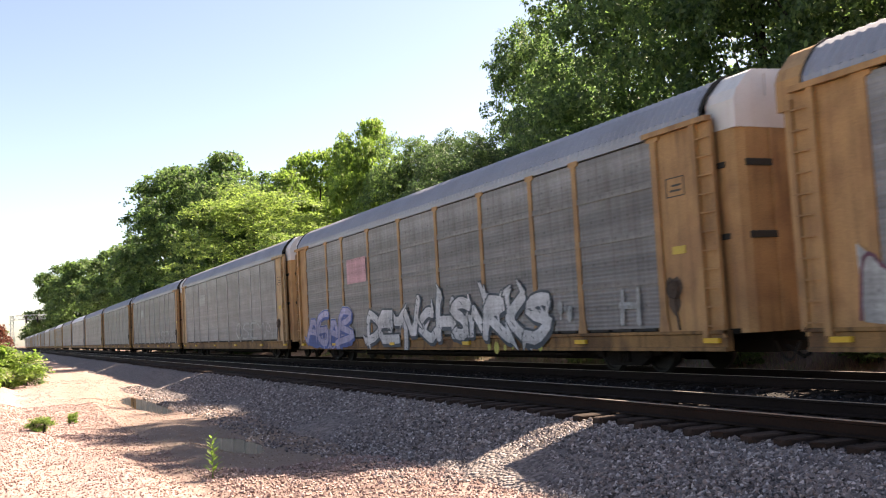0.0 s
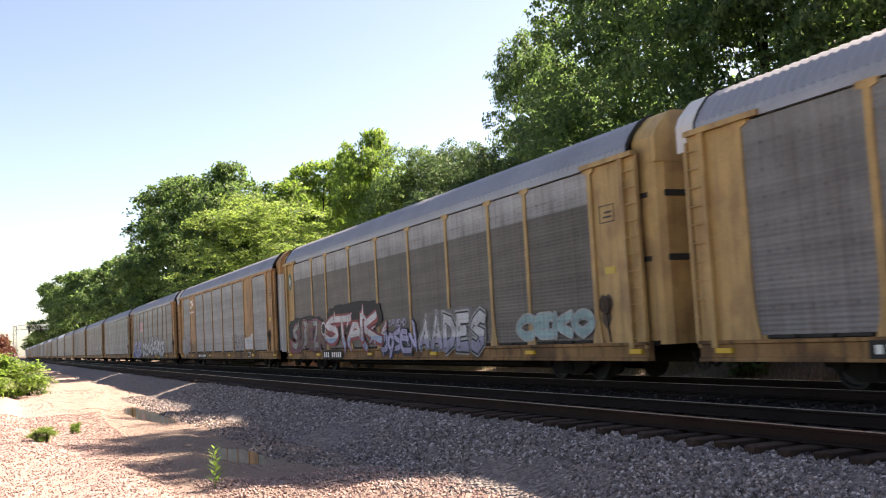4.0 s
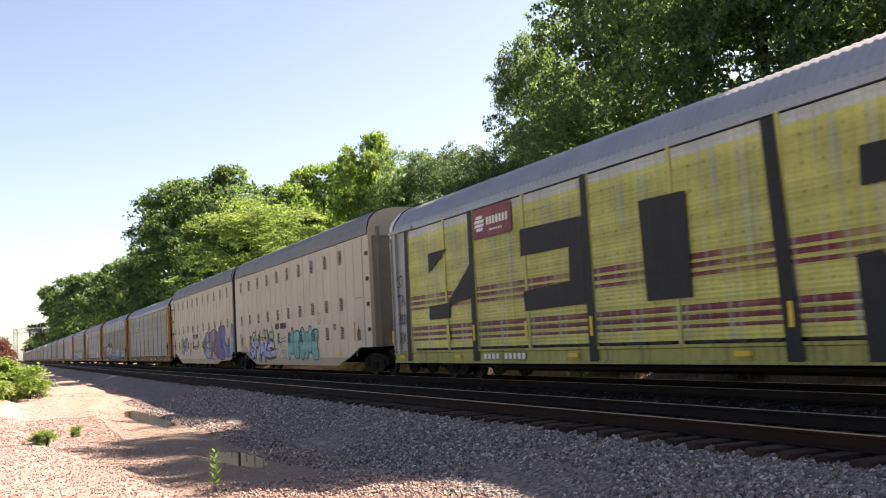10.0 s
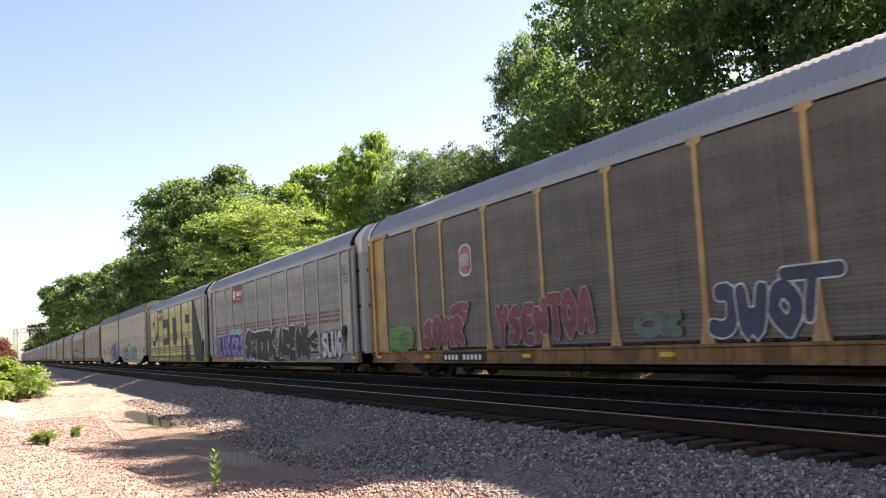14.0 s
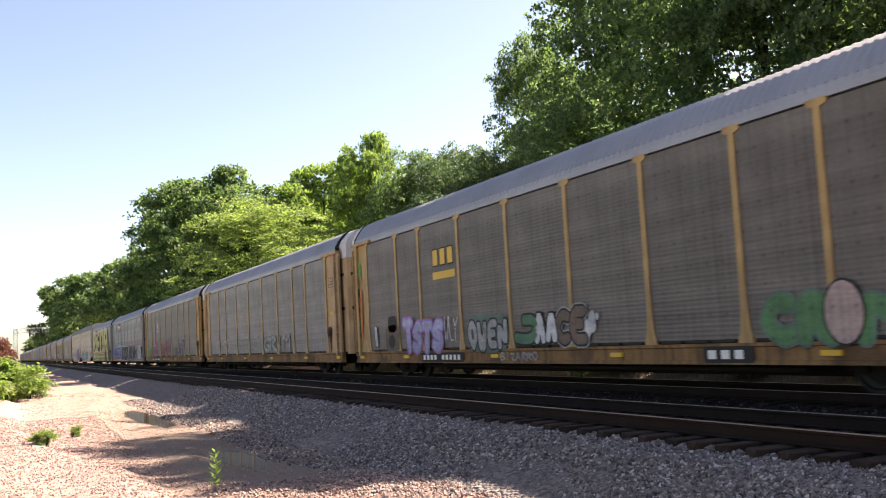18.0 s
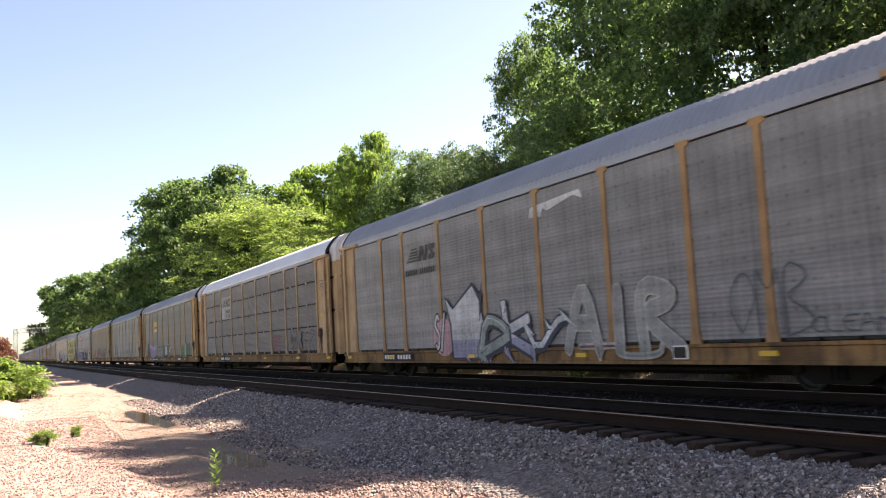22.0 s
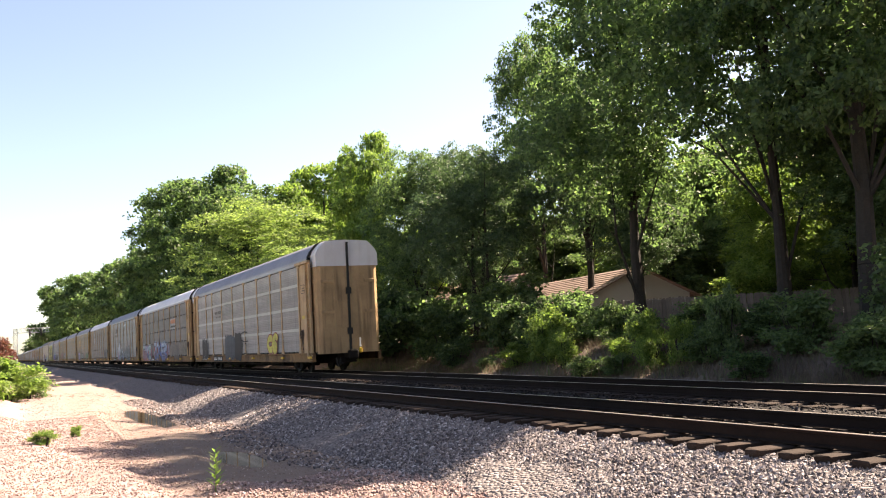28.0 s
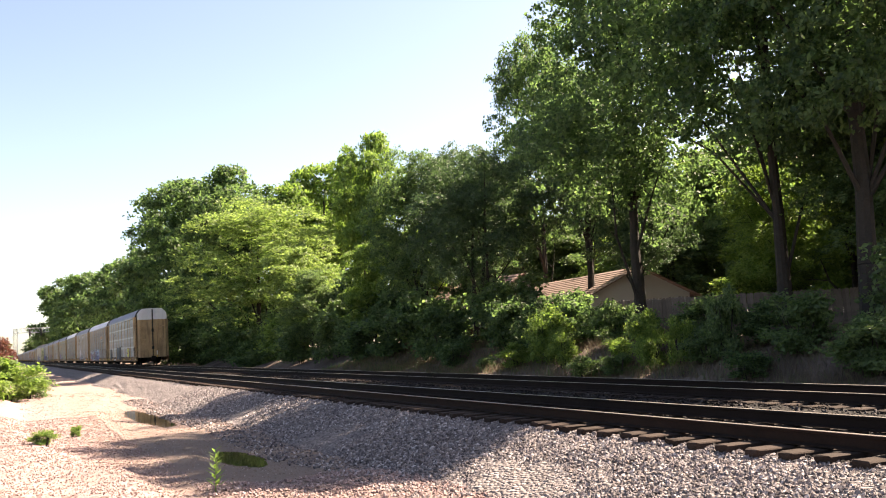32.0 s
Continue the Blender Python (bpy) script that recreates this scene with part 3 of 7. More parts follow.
def tie_mesh(seed):
    r = random.Random(seed)
    bm = bmesh.new()
    box(bm, -1.30, 1.30, -0.115, 0.115, -0.38, -0.185, 0.012)
    for v in bm.verts:
        v.co += Vector((r.uniform(-0.03, 0.03), r.uniform(-0.012, 0.012), r.uniform(-0.012, 0.008)))
    return bm


rt = random.Random(8)
for xc, y1 in ((X1, 62), (X2, 40)):
    y = 4.5
    while y < y1:
        tie = piece("railway_tie", shared(("tie", rt.randrange(4)), lambda: tie_mesh(rt.random())), M["tie"], None, pose(xc + rt.uniform(-0.05, 0.05), y, 0, 0, 0, rt.uniform(-1.2, 1.2)))
        tagged(tie, "dark weathered wooden railway tie in the ballast", "railway tie", "ties under the rails")
        y += 0.52 + rt.uniform(-0.02, 0.02)
v, f = [], []
for xc, y0 in ((X1, 62), (X2, 40)):
    for y in np.arange(y0, 240, 0.52):
        k = len(v)
        v += [(xc - 1.3, y, -0.19), (xc + 1.3, y, -0.19), (xc + 1.3, y + 0.23, -0.19), (xc - 1.3, y + 0.23, -0.19), (xc - 1.3, y, -0.35), (xc + 1.3, y, -0.35), (xc + 1.3, y + 0.23, -0.35), (xc - 1.3, y + 0.23, -0.35)]
        f += [(k, k + 1, k + 2, k + 3), (k + 4, k + 5, k + 1, k), (k + 7, k + 4, k, k + 3), (k + 5, k + 6, k + 2, k + 1), (k + 6, k + 7, k + 3, k + 2)]
tagged(piece("railway_ties", mesh_np("railway_ties", v, f), M["tie"]), "far rows of dark wooden railway ties", "railway ties", kind="stuff")

# ---- the train ----
POSTS = (12.45, 9.58, 7.6, 4.68, 1.68, -1.32, -4.32, -7.12, -9.17, -12.17)
SHIFT = 0.22               # moves each rack forward between its couplings to fit the camera's view
NEAR = -1.53               # the side that faces the verge, in a car's own space
HALF = 14.75               # half the distance from coupling to coupling
PROFILE = [(1.53, 4.80), (1.52, 4.94), (1.40, 5.16), (1.18, 5.43), (0.92, 5.58), (0.46, 5.65), (0.0, 5.665)]
PROFILE = PROFILE + [(-x, z) for x, z in PROFILE[-2::-1]]


def roof_mesh(y0, y1, prof, pitch, depth):
    """A roof sheet pressed into ribs that run across the car."""
    n = int((y1 - y0) / (pitch / 2))
    ys = np.linspace(y0, y1, n + 1)
    p = np.array(prof)
    v = np.zeros((n + 1, len(p), 3))
    off = np.where(np.arange(n + 1) % 2 == 0, 0.0, depth)
    v[..., 0] = p[None, :, 0] * (1 - off[:, None] * 0.6)
    v[..., 1] = ys[:, None]
    v[..., 2] = p[None, :, 1] - off[:, None]
    k = len(p)
    i = (np.arange(n)[:, None] * k + np.arange(k - 1)[None, :]).ravel()
    return mesh_np("roof", v.reshape(-1, 3), np.stack([i, i + k, i + k + 1, i + 1], -1))


def ribbed_panel(w, z0, z1, pitch=0.085, depth=0.0045):
    """A side sheet with horizontal ribs, w long."""
    n = max(2, int(round((z1 - z0) / pitch)))
    zs = np.linspace(z0, z1, n * 4 + 1)
    out = []
    for i, z in enumerate(zs):
        out.append((NEAR + (0.0 if i % 4 in (0, 1) else depth), float(z)))
    out += [(NEAR + 0.05, z1), (NEAR + 0.05, z0)]
    bm = bmesh.new()
    prism(bm, [(x, z) for x, z in out], 1, -w / 2, w / 2)
    return bm


def post_mesh(style):
    bm = bmesh.new()
    if style == "flare":
        o = [(-0.21, 0.87), (0.21, 0.87), (0.12, 1.15), (0.08, 1.55), (0.075, 4.58), (0.22, 4.62), (0.22, 4.72), (-0.22, 4.72), (-0.22, 4.62), (-0.075, 4.58), (-0.08, 1.55), (-0.12, 1.15)]
        prism(bm, o, 0, NEAR - 0.028, NEAR + 0.03)
    elif style == "wide":
        o = [(-0.17, 0.87), (0.17, 0.87), (0.10, 1.25), (0.085, 4.6), (0.2, 4.63), (0.2, 4.73), (-0.2, 4.73), (-0.2, 4.63), (-0.085, 4.6), (-0.10, 1.25)]
        prism(bm, o, 0, NEAR - 0.026, NEAR + 0.03)
    else:
        prism(bm, [(-0.055, 0.87), (0.055, 0.87), (0.05, 4.72), (-0.05, 4.72)], 0, NEAR - 0.022, NEAR + 0.03)
    return bm


def ladder_mesh():
    bm = bmesh.new()
    box(bm, NEAR - 0.07, NEAR + 0.06, -0.07, 0.07, 0.75, 4.72)
    for i in range(11):
        z = 0.95 + i * 0.345
        box(bm, NEAR - 0.05, NEAR - 0.02, 0.07, 0.50, z, z + 0.025)
    box(bm, NEAR - 0.03, NEAR + 0.05, 0.44, 0.50, 0.75, 4.6)
    return bm


def corner_mesh():
    """The sheet between the last post and the ladder post, with a stiffener and a head beam."""
    bm = bmesh.new()
    box(bm, NEAR + 0.02, NEAR + 0.06, 12.17, 13.93, 0.87, 4.72)
    box(bm, NEAR - 0.09, NEAR + 0.06, 11.9, 13.9, 4.70, 4.80)
    return bm


def end_door_mesh():
    """One leaf of the end door, wrapped round the corner."""
    bm = bmesh.new()
    prism(bm, [(0.015, 14.22), (0.015, 14.28), (0.55, 14.28), (0.56, 14.30), (0.62, 14.30), (0.63, 14.28), (1.18, 14.28), (1.32, 14.18), (1.38, 13.95), (1.38, 13.25), (1.32, 13.25), (1.32, 13.92), (1.16, 14.2)], 2, 0.82, 4.49)
    return bm


def hood_mesh():
    """The head of the end door: a shallow box with bevelled upper corners, a seam and two hanger straps."""
    bm = bmesh.new()
    half = [(1.37, 4.49), (1.37, 5.0), (1.28, 5.2), (1.0, 5.5), (0.9, 5.56), (0.0, 5.60)]
    prism(bm, half + [(-x, z) for x, z in half[-2::-1]], 1, 13.5, 14.28)
    for x in (-0.62, 0.62):
        box(bm, x - 0.02, x + 0.02, 14.275, 14.30, 5.08, 5.5)
    box(bm, -1.3, 1.3, 14.275, 14.292, 4.49, 4.52)
    return bm


def rim_mesh():
    """A black strip at the roof's end that stands in for a shaded gap."""
    bm = bmesh.new()
    outer, inner = [(x * 1.012, z + 0.02) for x, z in PROFILE], [(x * 0.975, z - 0.035) for x, z in PROFILE]
    rings = [[bm.verts.new((x, y, z)) for x, z in p] for p, y in ((outer, 13.63), (outer, 13.66), (inner, 13.66), (inner, 13.63))]
    for k in range(4):
        p, q = rings[k], rings[(k + 1) % 4]
        for i in range(len(p) - 1):
            bm.faces.new((p[i], p[i + 1], q[i + 1], q[i]))
    return bm


def bracket_mesh():
    """A pair of dark latch slots on the wrapped sides of an end door."""
    bm = bmesh.new()
    box(bm, -1.40, 1.40, 13.5, 13.95, -0.05, 0.06, 0.01)
    for x in (-0.9, 0.9):
        box(bm, x - 0.3, x + 0.3, 14.2, 14.305, -0.06, 0.07, 0.01)
    return bm


def lock_rod_mesh():
    bm = bmesh.new()
    box(bm, -0.045, 0.045, 14.28, 14.36, 0.8, 5.5)
    for z in (1.6, 3.3):
        box(bm, -0.11, 0.11, 14.28, 14.38, z, z + 0.28)
    return bm


def coupler_mesh():
    bm = bmesh.new()
    box(bm, -0.14, 0.14, 13.6, 14.5, 0.62, 0.90, 0.02)
    box(bm, -0.2, 0.2, 14.45, 14.76, 0.58, 0.95, 0.05)
    rod(bm, (0.5, 14.2, 0.55), (0.5, 14.6, 0.35), 0.035)
    rod(bm, (0.5, 14.6, 0.35), (0.5, 14.75, 0.42), 0.035)
    return bm


def underframe_mesh():
    bm = bmesh.new()
    box(bm, -0.42, 0.42, -8.4, 8.4, 0.24, 0.86)
    box(bm, -0.42, 0.42, -13.9, 13.9, 0.42, 0.86)
    rod(bm, (-1.25, -8.2, 0.40), (-1.25, 8.2, 0.40), 0.035)
    for y in (-8.0, -5.3, -2.7, 0.0, 2.7, 5.3, 8.0):
        rod(bm, (-1.25, y, 0.40), (-1.25, y, 0.82), 0.02, seg=5)
    box(bm, -1.40, 1.40, -14.15, 14.15, 0.80, 0.90)
    for y in (-7.6, -4.6, -1.5, 1.5, 4.6, 7.6):
        box(bm, -1.38, 1.38, y - 0.06, y + 0.06, 0.52, 0.82)
    for y in (-10.1, 10.1):
        box(bm, -1.3, 1.3, y - 0.25, y + 0.25, 0.62, 0.82)
    return bm


def brake_mesh():
    bm = bmesh.new()
    rod(bm, (-0.9, -1.2, 0.55), (-0.9, 0.1, 0.55), 0.22, seg=14)
    box(bm, -1.1, -0.7, 0.5, 1.0, 0.40, 0.80, 0.03)
    rod(bm, (-0.95, -8.5, 0.48), (-0.95, 8.5, 0.48), 0.03)
    return bm


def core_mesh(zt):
    """A solid black box behind the side sheets, the rack's inner shade as colour, with the far wall."""
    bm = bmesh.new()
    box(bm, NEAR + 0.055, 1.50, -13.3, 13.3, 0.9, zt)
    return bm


def sill_mesh():
    bm = bmesh.new()
    prism(bm, [(NEAR - 0.03, 0.50), (NEAR - 0.03, 0.56), (NEAR + 0.01, 0.58), (NEAR + 0.01, 0.80), (NEAR - 0.03, 0.82), (NEAR - 0.03, 0.88), (NEAR + 0.14, 0.88), (NEAR + 0.14, 0.50)], 1, -13.95, 13.95)
    return bm


def side_frame_mesh():
    """Cast side frame of a two-axle truck, springs in its window."""
    bm = bmesh.new()
    o = [(-1.25, 0.40), (-1.25, 0.62), (-0.95, 0.70), (-0.45, 0.80), (0.45, 0.80), (0.95, 0.70), (1.25, 0.62), (1.25, 0.40), (0.95, 0.36), (0.55, 0.16), (-0.55, 0.16), (-0.95, 0.36)]
    prism(bm, o, 0, -0.09, 0.09)
    for y in (-0.14, 0.0, 0.14):
        rod(bm, (-0.1, y, 0.24), (-0.1, y, 0.52), 0.06, seg=10)
    for y in (-0.88, 0.88):
        box(bm, -0.16, 0.02, y - 0.14, y + 0.14, 0.34, 0.64, 0.03)
    return bm


def bolster_mesh():
    bm = bmesh.new()
    box(bm, -1.0, 1.0, -0.22, 0.22, 0.38, 0.66, 0.04)
    return bm


def wheelset_mesh():
    """Two flanged wheels on an axle that lies along x, the axle's middle at the origin."""
    bm = bmesh.new()
    for s in (-1, 1):
        prof = [(0.70, 0.46 + 0.025), (0.725, 0.46 + 0.02), (0.735, 0.46), (0.82, 0.455), (0.825, 0.40), (0.79, 0.37), (0.77, 0.16), (0.83, 0.12), (0.83, 0.08)]
        rings = [[bm.verts.new((s * x, r * math.cos(a), r * math.sin(a))) for a in [2 * math.pi * i / 28 for i in range(28)]] for x, r in prof]
        rings.append([bm.verts.new((s * 0.70, 0.08 * math.cos(a), 0.08 * math.sin(a))) for a in [2 * math.pi * i / 28 for i in range(28)]])
        rings.append(rings[0])
        for p, q in zip(rings[:-1], rings[1:]):
            for i in range(28):
                j = (i + 1) % 28
                bm.faces.new((p[i], p[j], q[j], q[i]))
        for i in range(3):
            a = 2 * math.pi * i / 3
            rod(bm, (s * 1.09, 0.07 * math.cos(a), 0.07 * math.sin(a)), (s * 1.12, 0.07 * math.cos(a), 0.07 * math.sin(a)), 0.022, seg=6)
    rod(bm, (-1.09, 0, 0), (1.09, 0, 0), 0.085, seg=14)
    return bm


ROLLERS = []               # wheelsets with the car that carries them


def truck(car, y, centre):
    t = new("truck")
    t.parent = car
    t.matrix_basis = pose(0, y, 0)
    t["label"] = "black two-axle freight truck"
    for s in (-1, 1):
        piece("side_frame", shared("side_frame", side_frame_mesh), M["under"], t, pose(s * 1.0, 0, 0, 0, 0, 0 if s < 0 else 180))
    piece("bolster", shared("bolster", bolster_mesh), M["under"], t)
    for a in (-0.88, 0.88):
        w = piece("wheelset", shared("wheelset", wheelset_mesh), M["wheel"], t, pose(0, a, 0.46))
        ROLLERS.append((w, a, centre + y))


# ---- painted marks: flat shapes a few millimetres proud of the sheet, sprayed pieces centimetres ----
LIFT = [0]


def sheet(bm, pts, lift, x=None):
    """A flat painted outline on the near side; pts are (distance from the front coupling, height)."""
    x = NEAR - 0.004 if x is None else x
    vs = [bm.verts.new((x - lift, HALF - SHIFT - s, z)) for s, z in pts]
    bm.faces.new(vs)


def stroke(bm, a, b, w, lift):
    a, b = Vector(a), Vector(b)
    d = (b - a).normalized() * (w / 2)
    n = Vector((-d.y, d.x))
    k = 0.45
    sheet(bm, [tuple(p) for p in (a - d + n * k, a + n, b + n, b + d + n * k, b + d - n * k, b - n, a - n, a - d - n * k)], lift)


OVER = 0.033               # stands sprayed pieces off the sheet, so from the camera they cross the posts


# sprayed letterforms: strokes on a grid nine high, two digits a point
GLYPHS = {"A": "00 49 80/23 63", "B": "00 09 68 66 05 73 71 00", "C": "88 59 27 04 22 50 81", "D": "00 09 58 85 62 00", "E": "89 09 00 80/05 65", "F": "00 09 89/05 65",
          "G": "88 59 17 03 30 71 74 44", "H": "00 09/80 89/05 85", "I": "40 49", "J": "49 89 82 50 11", "K": "00 09/89 05 80", "L": "09 00 80", "M": "00 09 44 89 80", "N": "00 09 80 89",
          "O": "40 13 16 49 76 73 40", "P": "00 09 78 75 04", "R": "00 09 78 76 05 80", "S": "88 59 17 06 74 72 40 01", "T": "09 89/49 40", "U": "09 02 40 82 89", "V": "09 40 89",
          "W": "09 20 46 60 89", "X": "09 80/00 89", "Y": "09 45 89/45 40", "Z": "09 89 00 80"}


def softened(pts, times):
    for _ in range(times):
        cut = [pts[0]]
        for p, q in zip(pts[:-1], pts[1:]):
            cut += [p.lerp(q, 0.27), p.lerp(q, 0.73)]
        pts = cut + [pts[-1]]
    return pts


def brush(bm, pts, w, x, cap, taper=0.0):
    """One painted stroke with mitred bends; cap is the length of its ends in stroke widths."""
    rows = []
    last = len(pts) - 1
    for i, p in enumerate(pts):
        d0 = ((p - pts[i - 1]) if i else (pts[1] - p)).normalized()
        d1 = ((pts[i + 1] - p) if i < last else (p - pts[i - 1])).normalized()
        t = d0 + d1
        t = t.normalized() if t.length > 1e-4 else d0
        n = Vector((-t.y, t.x)) * (w / 2 * (1 - taper * i / last) * min(1.3, 1 / max(0.4, t.dot(d0))))
        if i == 0:
            rows += [(p - d0 * (cap * w), n * 0.45), (p - d0 * (cap * w * 0.6), n * 0.85)]
        rows.append((p, n))
        if i == last:
            rows += [(p + d1 * (cap * w * 0.6), n * 0.85), (p + d1 * (cap * w), n * 0.45)]
    prev = None
    for i, (p, n) in enumerate(rows):
        q = [bm.verts.new((x - 0.00004 * i, HALF - SHIFT - c.x, max(c.y, 0.5))) for c in (p + n, p - n)]
        if prev:
            bm.faces.new((prev[0], prev[1], q[1], q[0]))
        prev = q


def sprayed(car, word, s0, s1, z1, z0, fill, edge="g_black", halo=None, w=0.3, style="block", seed=0, ez=0.05, hz=0.07, lean=0.0, rise=0.0, shine=None, over=True):
    """A sprayed word: each letter an outline with its fill upon it, over a soft halo. Styles: block, bubble, wild, tag."""
    r = random.Random(seed)
    z0 = max(z0, 0.54)
    fills = fill if isinstance(fill, (list, tuple)) else [fill]
    n = len(word)
    step = (s1 - s0) / n
    tag = style == "tag"
    ww = w if tag else w * {"block": 0.62, "bubble": 0.72, "wild": 0.62}[style] * min(step * 1.15, (z1 - z0) * 0.8)
    edge_w = 0.0 if tag else ez
    pad = ww / 2 + edge_w
    x0 = NEAR - (OVER if NEAR > -1.55 and over else 0.004)
    back = bmesh.new() if halo else None
    for i, ch in enumerate(word):
        wide = step * {"block": 1.12, "bubble": 1.15, "wild": 1.38, "tag": 1.0}[style]
        left = s0 + i * step - (wide - step) / 2
        top, low = z1 - r.uniform(0, 0.12) * (z1 - z0) + rise * (i + 0.5 - n / 2), z0 + r.uniform(0, 0.07) * (z1 - z0) + rise * (i + 0.5 - n / 2)
        jit = {"block": 0.02, "bubble": 0.03, "wild": 0.13, "tag": 0.07}[style]
        tilt = lean + r.uniform(-0.08, 0.08)
        lines = []
        for run in GLYPHS[ch].split("/"):
            pts = []
            for code in run.split():
                u, v = int(code[0]) / 8 + r.uniform(-jit, jit), int(code[1]) / 9 + r.uniform(-jit, jit) * 0.6
                v = min(1.0, max(0.0, v))
                pts.append(Vector((left + pad + u * (wide - 2 * pad) + tilt * (v - 0.5) * (z1 - z0), low + pad + v * (top - low - 2 * pad))))
            if style == "wild":
                pts.append(pts[-1] + (pts[-1] - pts[-2]).normalized() * r.uniform(0.0, 0.35) * step + Vector((r.uniform(-0.1, 0.25) * step, 0)))
            lines.append(softened(pts, {"block": 0, "bubble": 2, "wild": 1, "tag": 2}[style]))
        if style in ("bubble", "tag"):
            every = [p for ln in lines for p in ln]
            u0, u1, v0, v1 = min(p.x for p in every), max(p.x for p in every), min(p.y for p in every), max(p.y for p in every)
            for p in every:
                p.x = left + pad + (p.x - u0) / max(0.05, u1 - u0) * (wide - 2 * pad) if u1 - u0 > 0.2 * wide else p.x
                p.y = low + pad + (p.y - v0) / max(0.05, v1 - v0) * (top - low - 2 * pad)
        spikes, cracks = [], []
        if style == "wild":
            for _ in range(5):
                ln = r.choice(lines)
                p = r.choice((ln[0], ln[-1], ln[len(ln) // 2]))
                spikes.append((p, p + Vector((r.uniform(-0.32, 0.42) * step, r.choice((-1, 1)) * r.uniform(0.12, 0.3) * (z1 - z0)))))
        if not tag and len(fills[0]) and style != "bubble":
            for _ in range(6):
                ln = r.choice(lines)
                p = ln[r.randrange(len(ln) - 1)].lerp(ln[-1], r.uniform(0, 0.3))
                cracks.append((p, p + Vector((r.uniform(-0.16, 0.16) * step, r.uniform(-0.16, 0.16) * (z1 - z0)))))
        lift = 0.002 + 0.007 * (i % 2)
        cap = 0.2 if style in ("block", "wild") else 0.5
        if halo:
            for k, ln in enumerate(lines):
                brush(back, ln, ww + 2 * edge_w + 2 * hz, x0 - 0.0004 * k - 0.0008 * (i % 2), cap)
        holder = car
        if edge and not tag:
            bm = bmesh.new()
            for k, ln in enumerate(lines):
                brush(bm, ln, ww + 2 * edge_w, x0 - lift - 0.0004 * k, cap)
            if style == "wild":
                drop = Vector((0.07, -0.08))
                for k, ln in enumerate(lines):
                    brush(bm, [p + drop for p in ln], ww + 1.2 * edge_w, x0 - lift + 0.0012 - 0.0003 * k, cap)
            for k, sp in enumerate(spikes):
                brush(bm, sp, ww * 0.75 + 2 * edge_w, x0 - lift - 0.0016 - 0.0002 * k, 0.1, 0.7)
            holder = tagged(part("graffiti_outline", bm, M[edge], car), kind="stuff")
        bm = bmesh.new()
        for k, ln in enumerate(lines):
            brush(bm, ln, ww, x0 - lift - 0.003 - 0.0004 * k, cap, 0.3 if tag else 0.0)
        for k, sp in enumerate(spikes):
            brush(bm, sp, ww * 0.75, x0 - lift - 0.0045 - 0.0002 * k, 0.0, 0.85)
        tagged(part("graffiti_letter", bm, M[fills[i % len(fills)]], holder), kind="stuff")
        if cracks and edge and edge != fills[0]:
            bm = bmesh.new()
            for k, sp in enumerate(cracks):
                brush(bm, sp, max(0.025, ww * 0.12), x0 - lift - 0.0056 - 0.0002 * k, 0.5, 0.5)
            tagged(part("graffiti_crack", bm, M[edge], holder), kind="stuff")
        if shine:
            bm = bmesh.new()
            for k, ln in enumerate(lines):
                off = Vector((-ww * 0.22, ww * 0.2))
                m = max(2, int(len(ln) * 0.55))
                brush(bm, [p + off for p in ln[:m]], ww * 0.13, x0 - lift - 0.0066 - 0.0003 * k, cap)
            tagged(part("graffiti_shine", bm, M[shine], holder), kind="stuff")
    if halo:
        tagged(part("graffiti_halo", back, M[halo], car), kind="stuff")


def haze(car, s0, s1, z1, z0, material, seed=0, bumps=12, lift=-0.002):
    """A sprayed ground with a billowing edge."""
    r = random.Random(seed)
    z0 = max(z0, 0.53)
    bm = bmesh.new()
    rim = []
    for i in range(bumps * 4):
        a = 2 * math.pi * i / (bumps * 4)
        k = 1 + 0.13 * abs(math.sin(a * bumps / 2 + seed)) + r.uniform(-0.05, 0.05)
        c, q = math.cos(a), math.sin(a)
        c, q = math.copysign(abs(c) ** 0.55, c), math.copysign(abs(q) ** 0.55, q)
        rim.append(((s0 + s1) / 2 + (s1 - s0) / 2 * c * (0.94 + (k - 1) * 0.4), max(0.53, (z0 + z1) / 2 + (z1 - z0) / 2 * q * k * 0.92)))
    sheet(bm, rim, lift, NEAR - (OVER if NEAR > -1.55 else 0.006))
    part("graffiti_ground", bm, M[material], car)


def spots(car, s0, s1, z1, z0, n, material, seed=0):
    """Round blots of overspray."""
    r = random.Random(seed)
    for i in range(n):
        c, z, q = r.uniform(s0, s1), r.uniform(z0, z1), r.uniform(0.05, 0.14)
        block(car, [(c + q * math.cos(a), z + q * 1.2 * math.sin(a)) for a in [j * math.pi / 5 for j in range(10)]], material, "paint_blot", OVER + 0.0006 * i)


def bars(car, s0, s1, z1, z0, n, material, plate=None, x=None, name="lettering_bar"):
    """Lettering as plain bars, on a plate where there is one."""
    x = NEAR - 0.034 if x is None else x
    if plate:
        bm = bmesh.new()
        sheet(bm, [(s0 - 0.12, z0 - 0.07), (s1 + 0.12, z0 - 0.07), (s1 + 0.12, z1 + 0.07), (s0 - 0.12, z1 + 0.07)], 0, x)
        part("number_plate", bm, M[plate], car)
    step = (s1 - s0) / n
    for i in range(n):
        if n > 7 and i == n // 2 - 1:
            continue
        a = s0 + i * step
        bm = bmesh.new()
        sheet(bm, [(a, z0), (a + step * 0.62, z0), (a + step * 0.62, z1), (a, z1)], 0.004, x)
        part(name, bm, M[material], car)


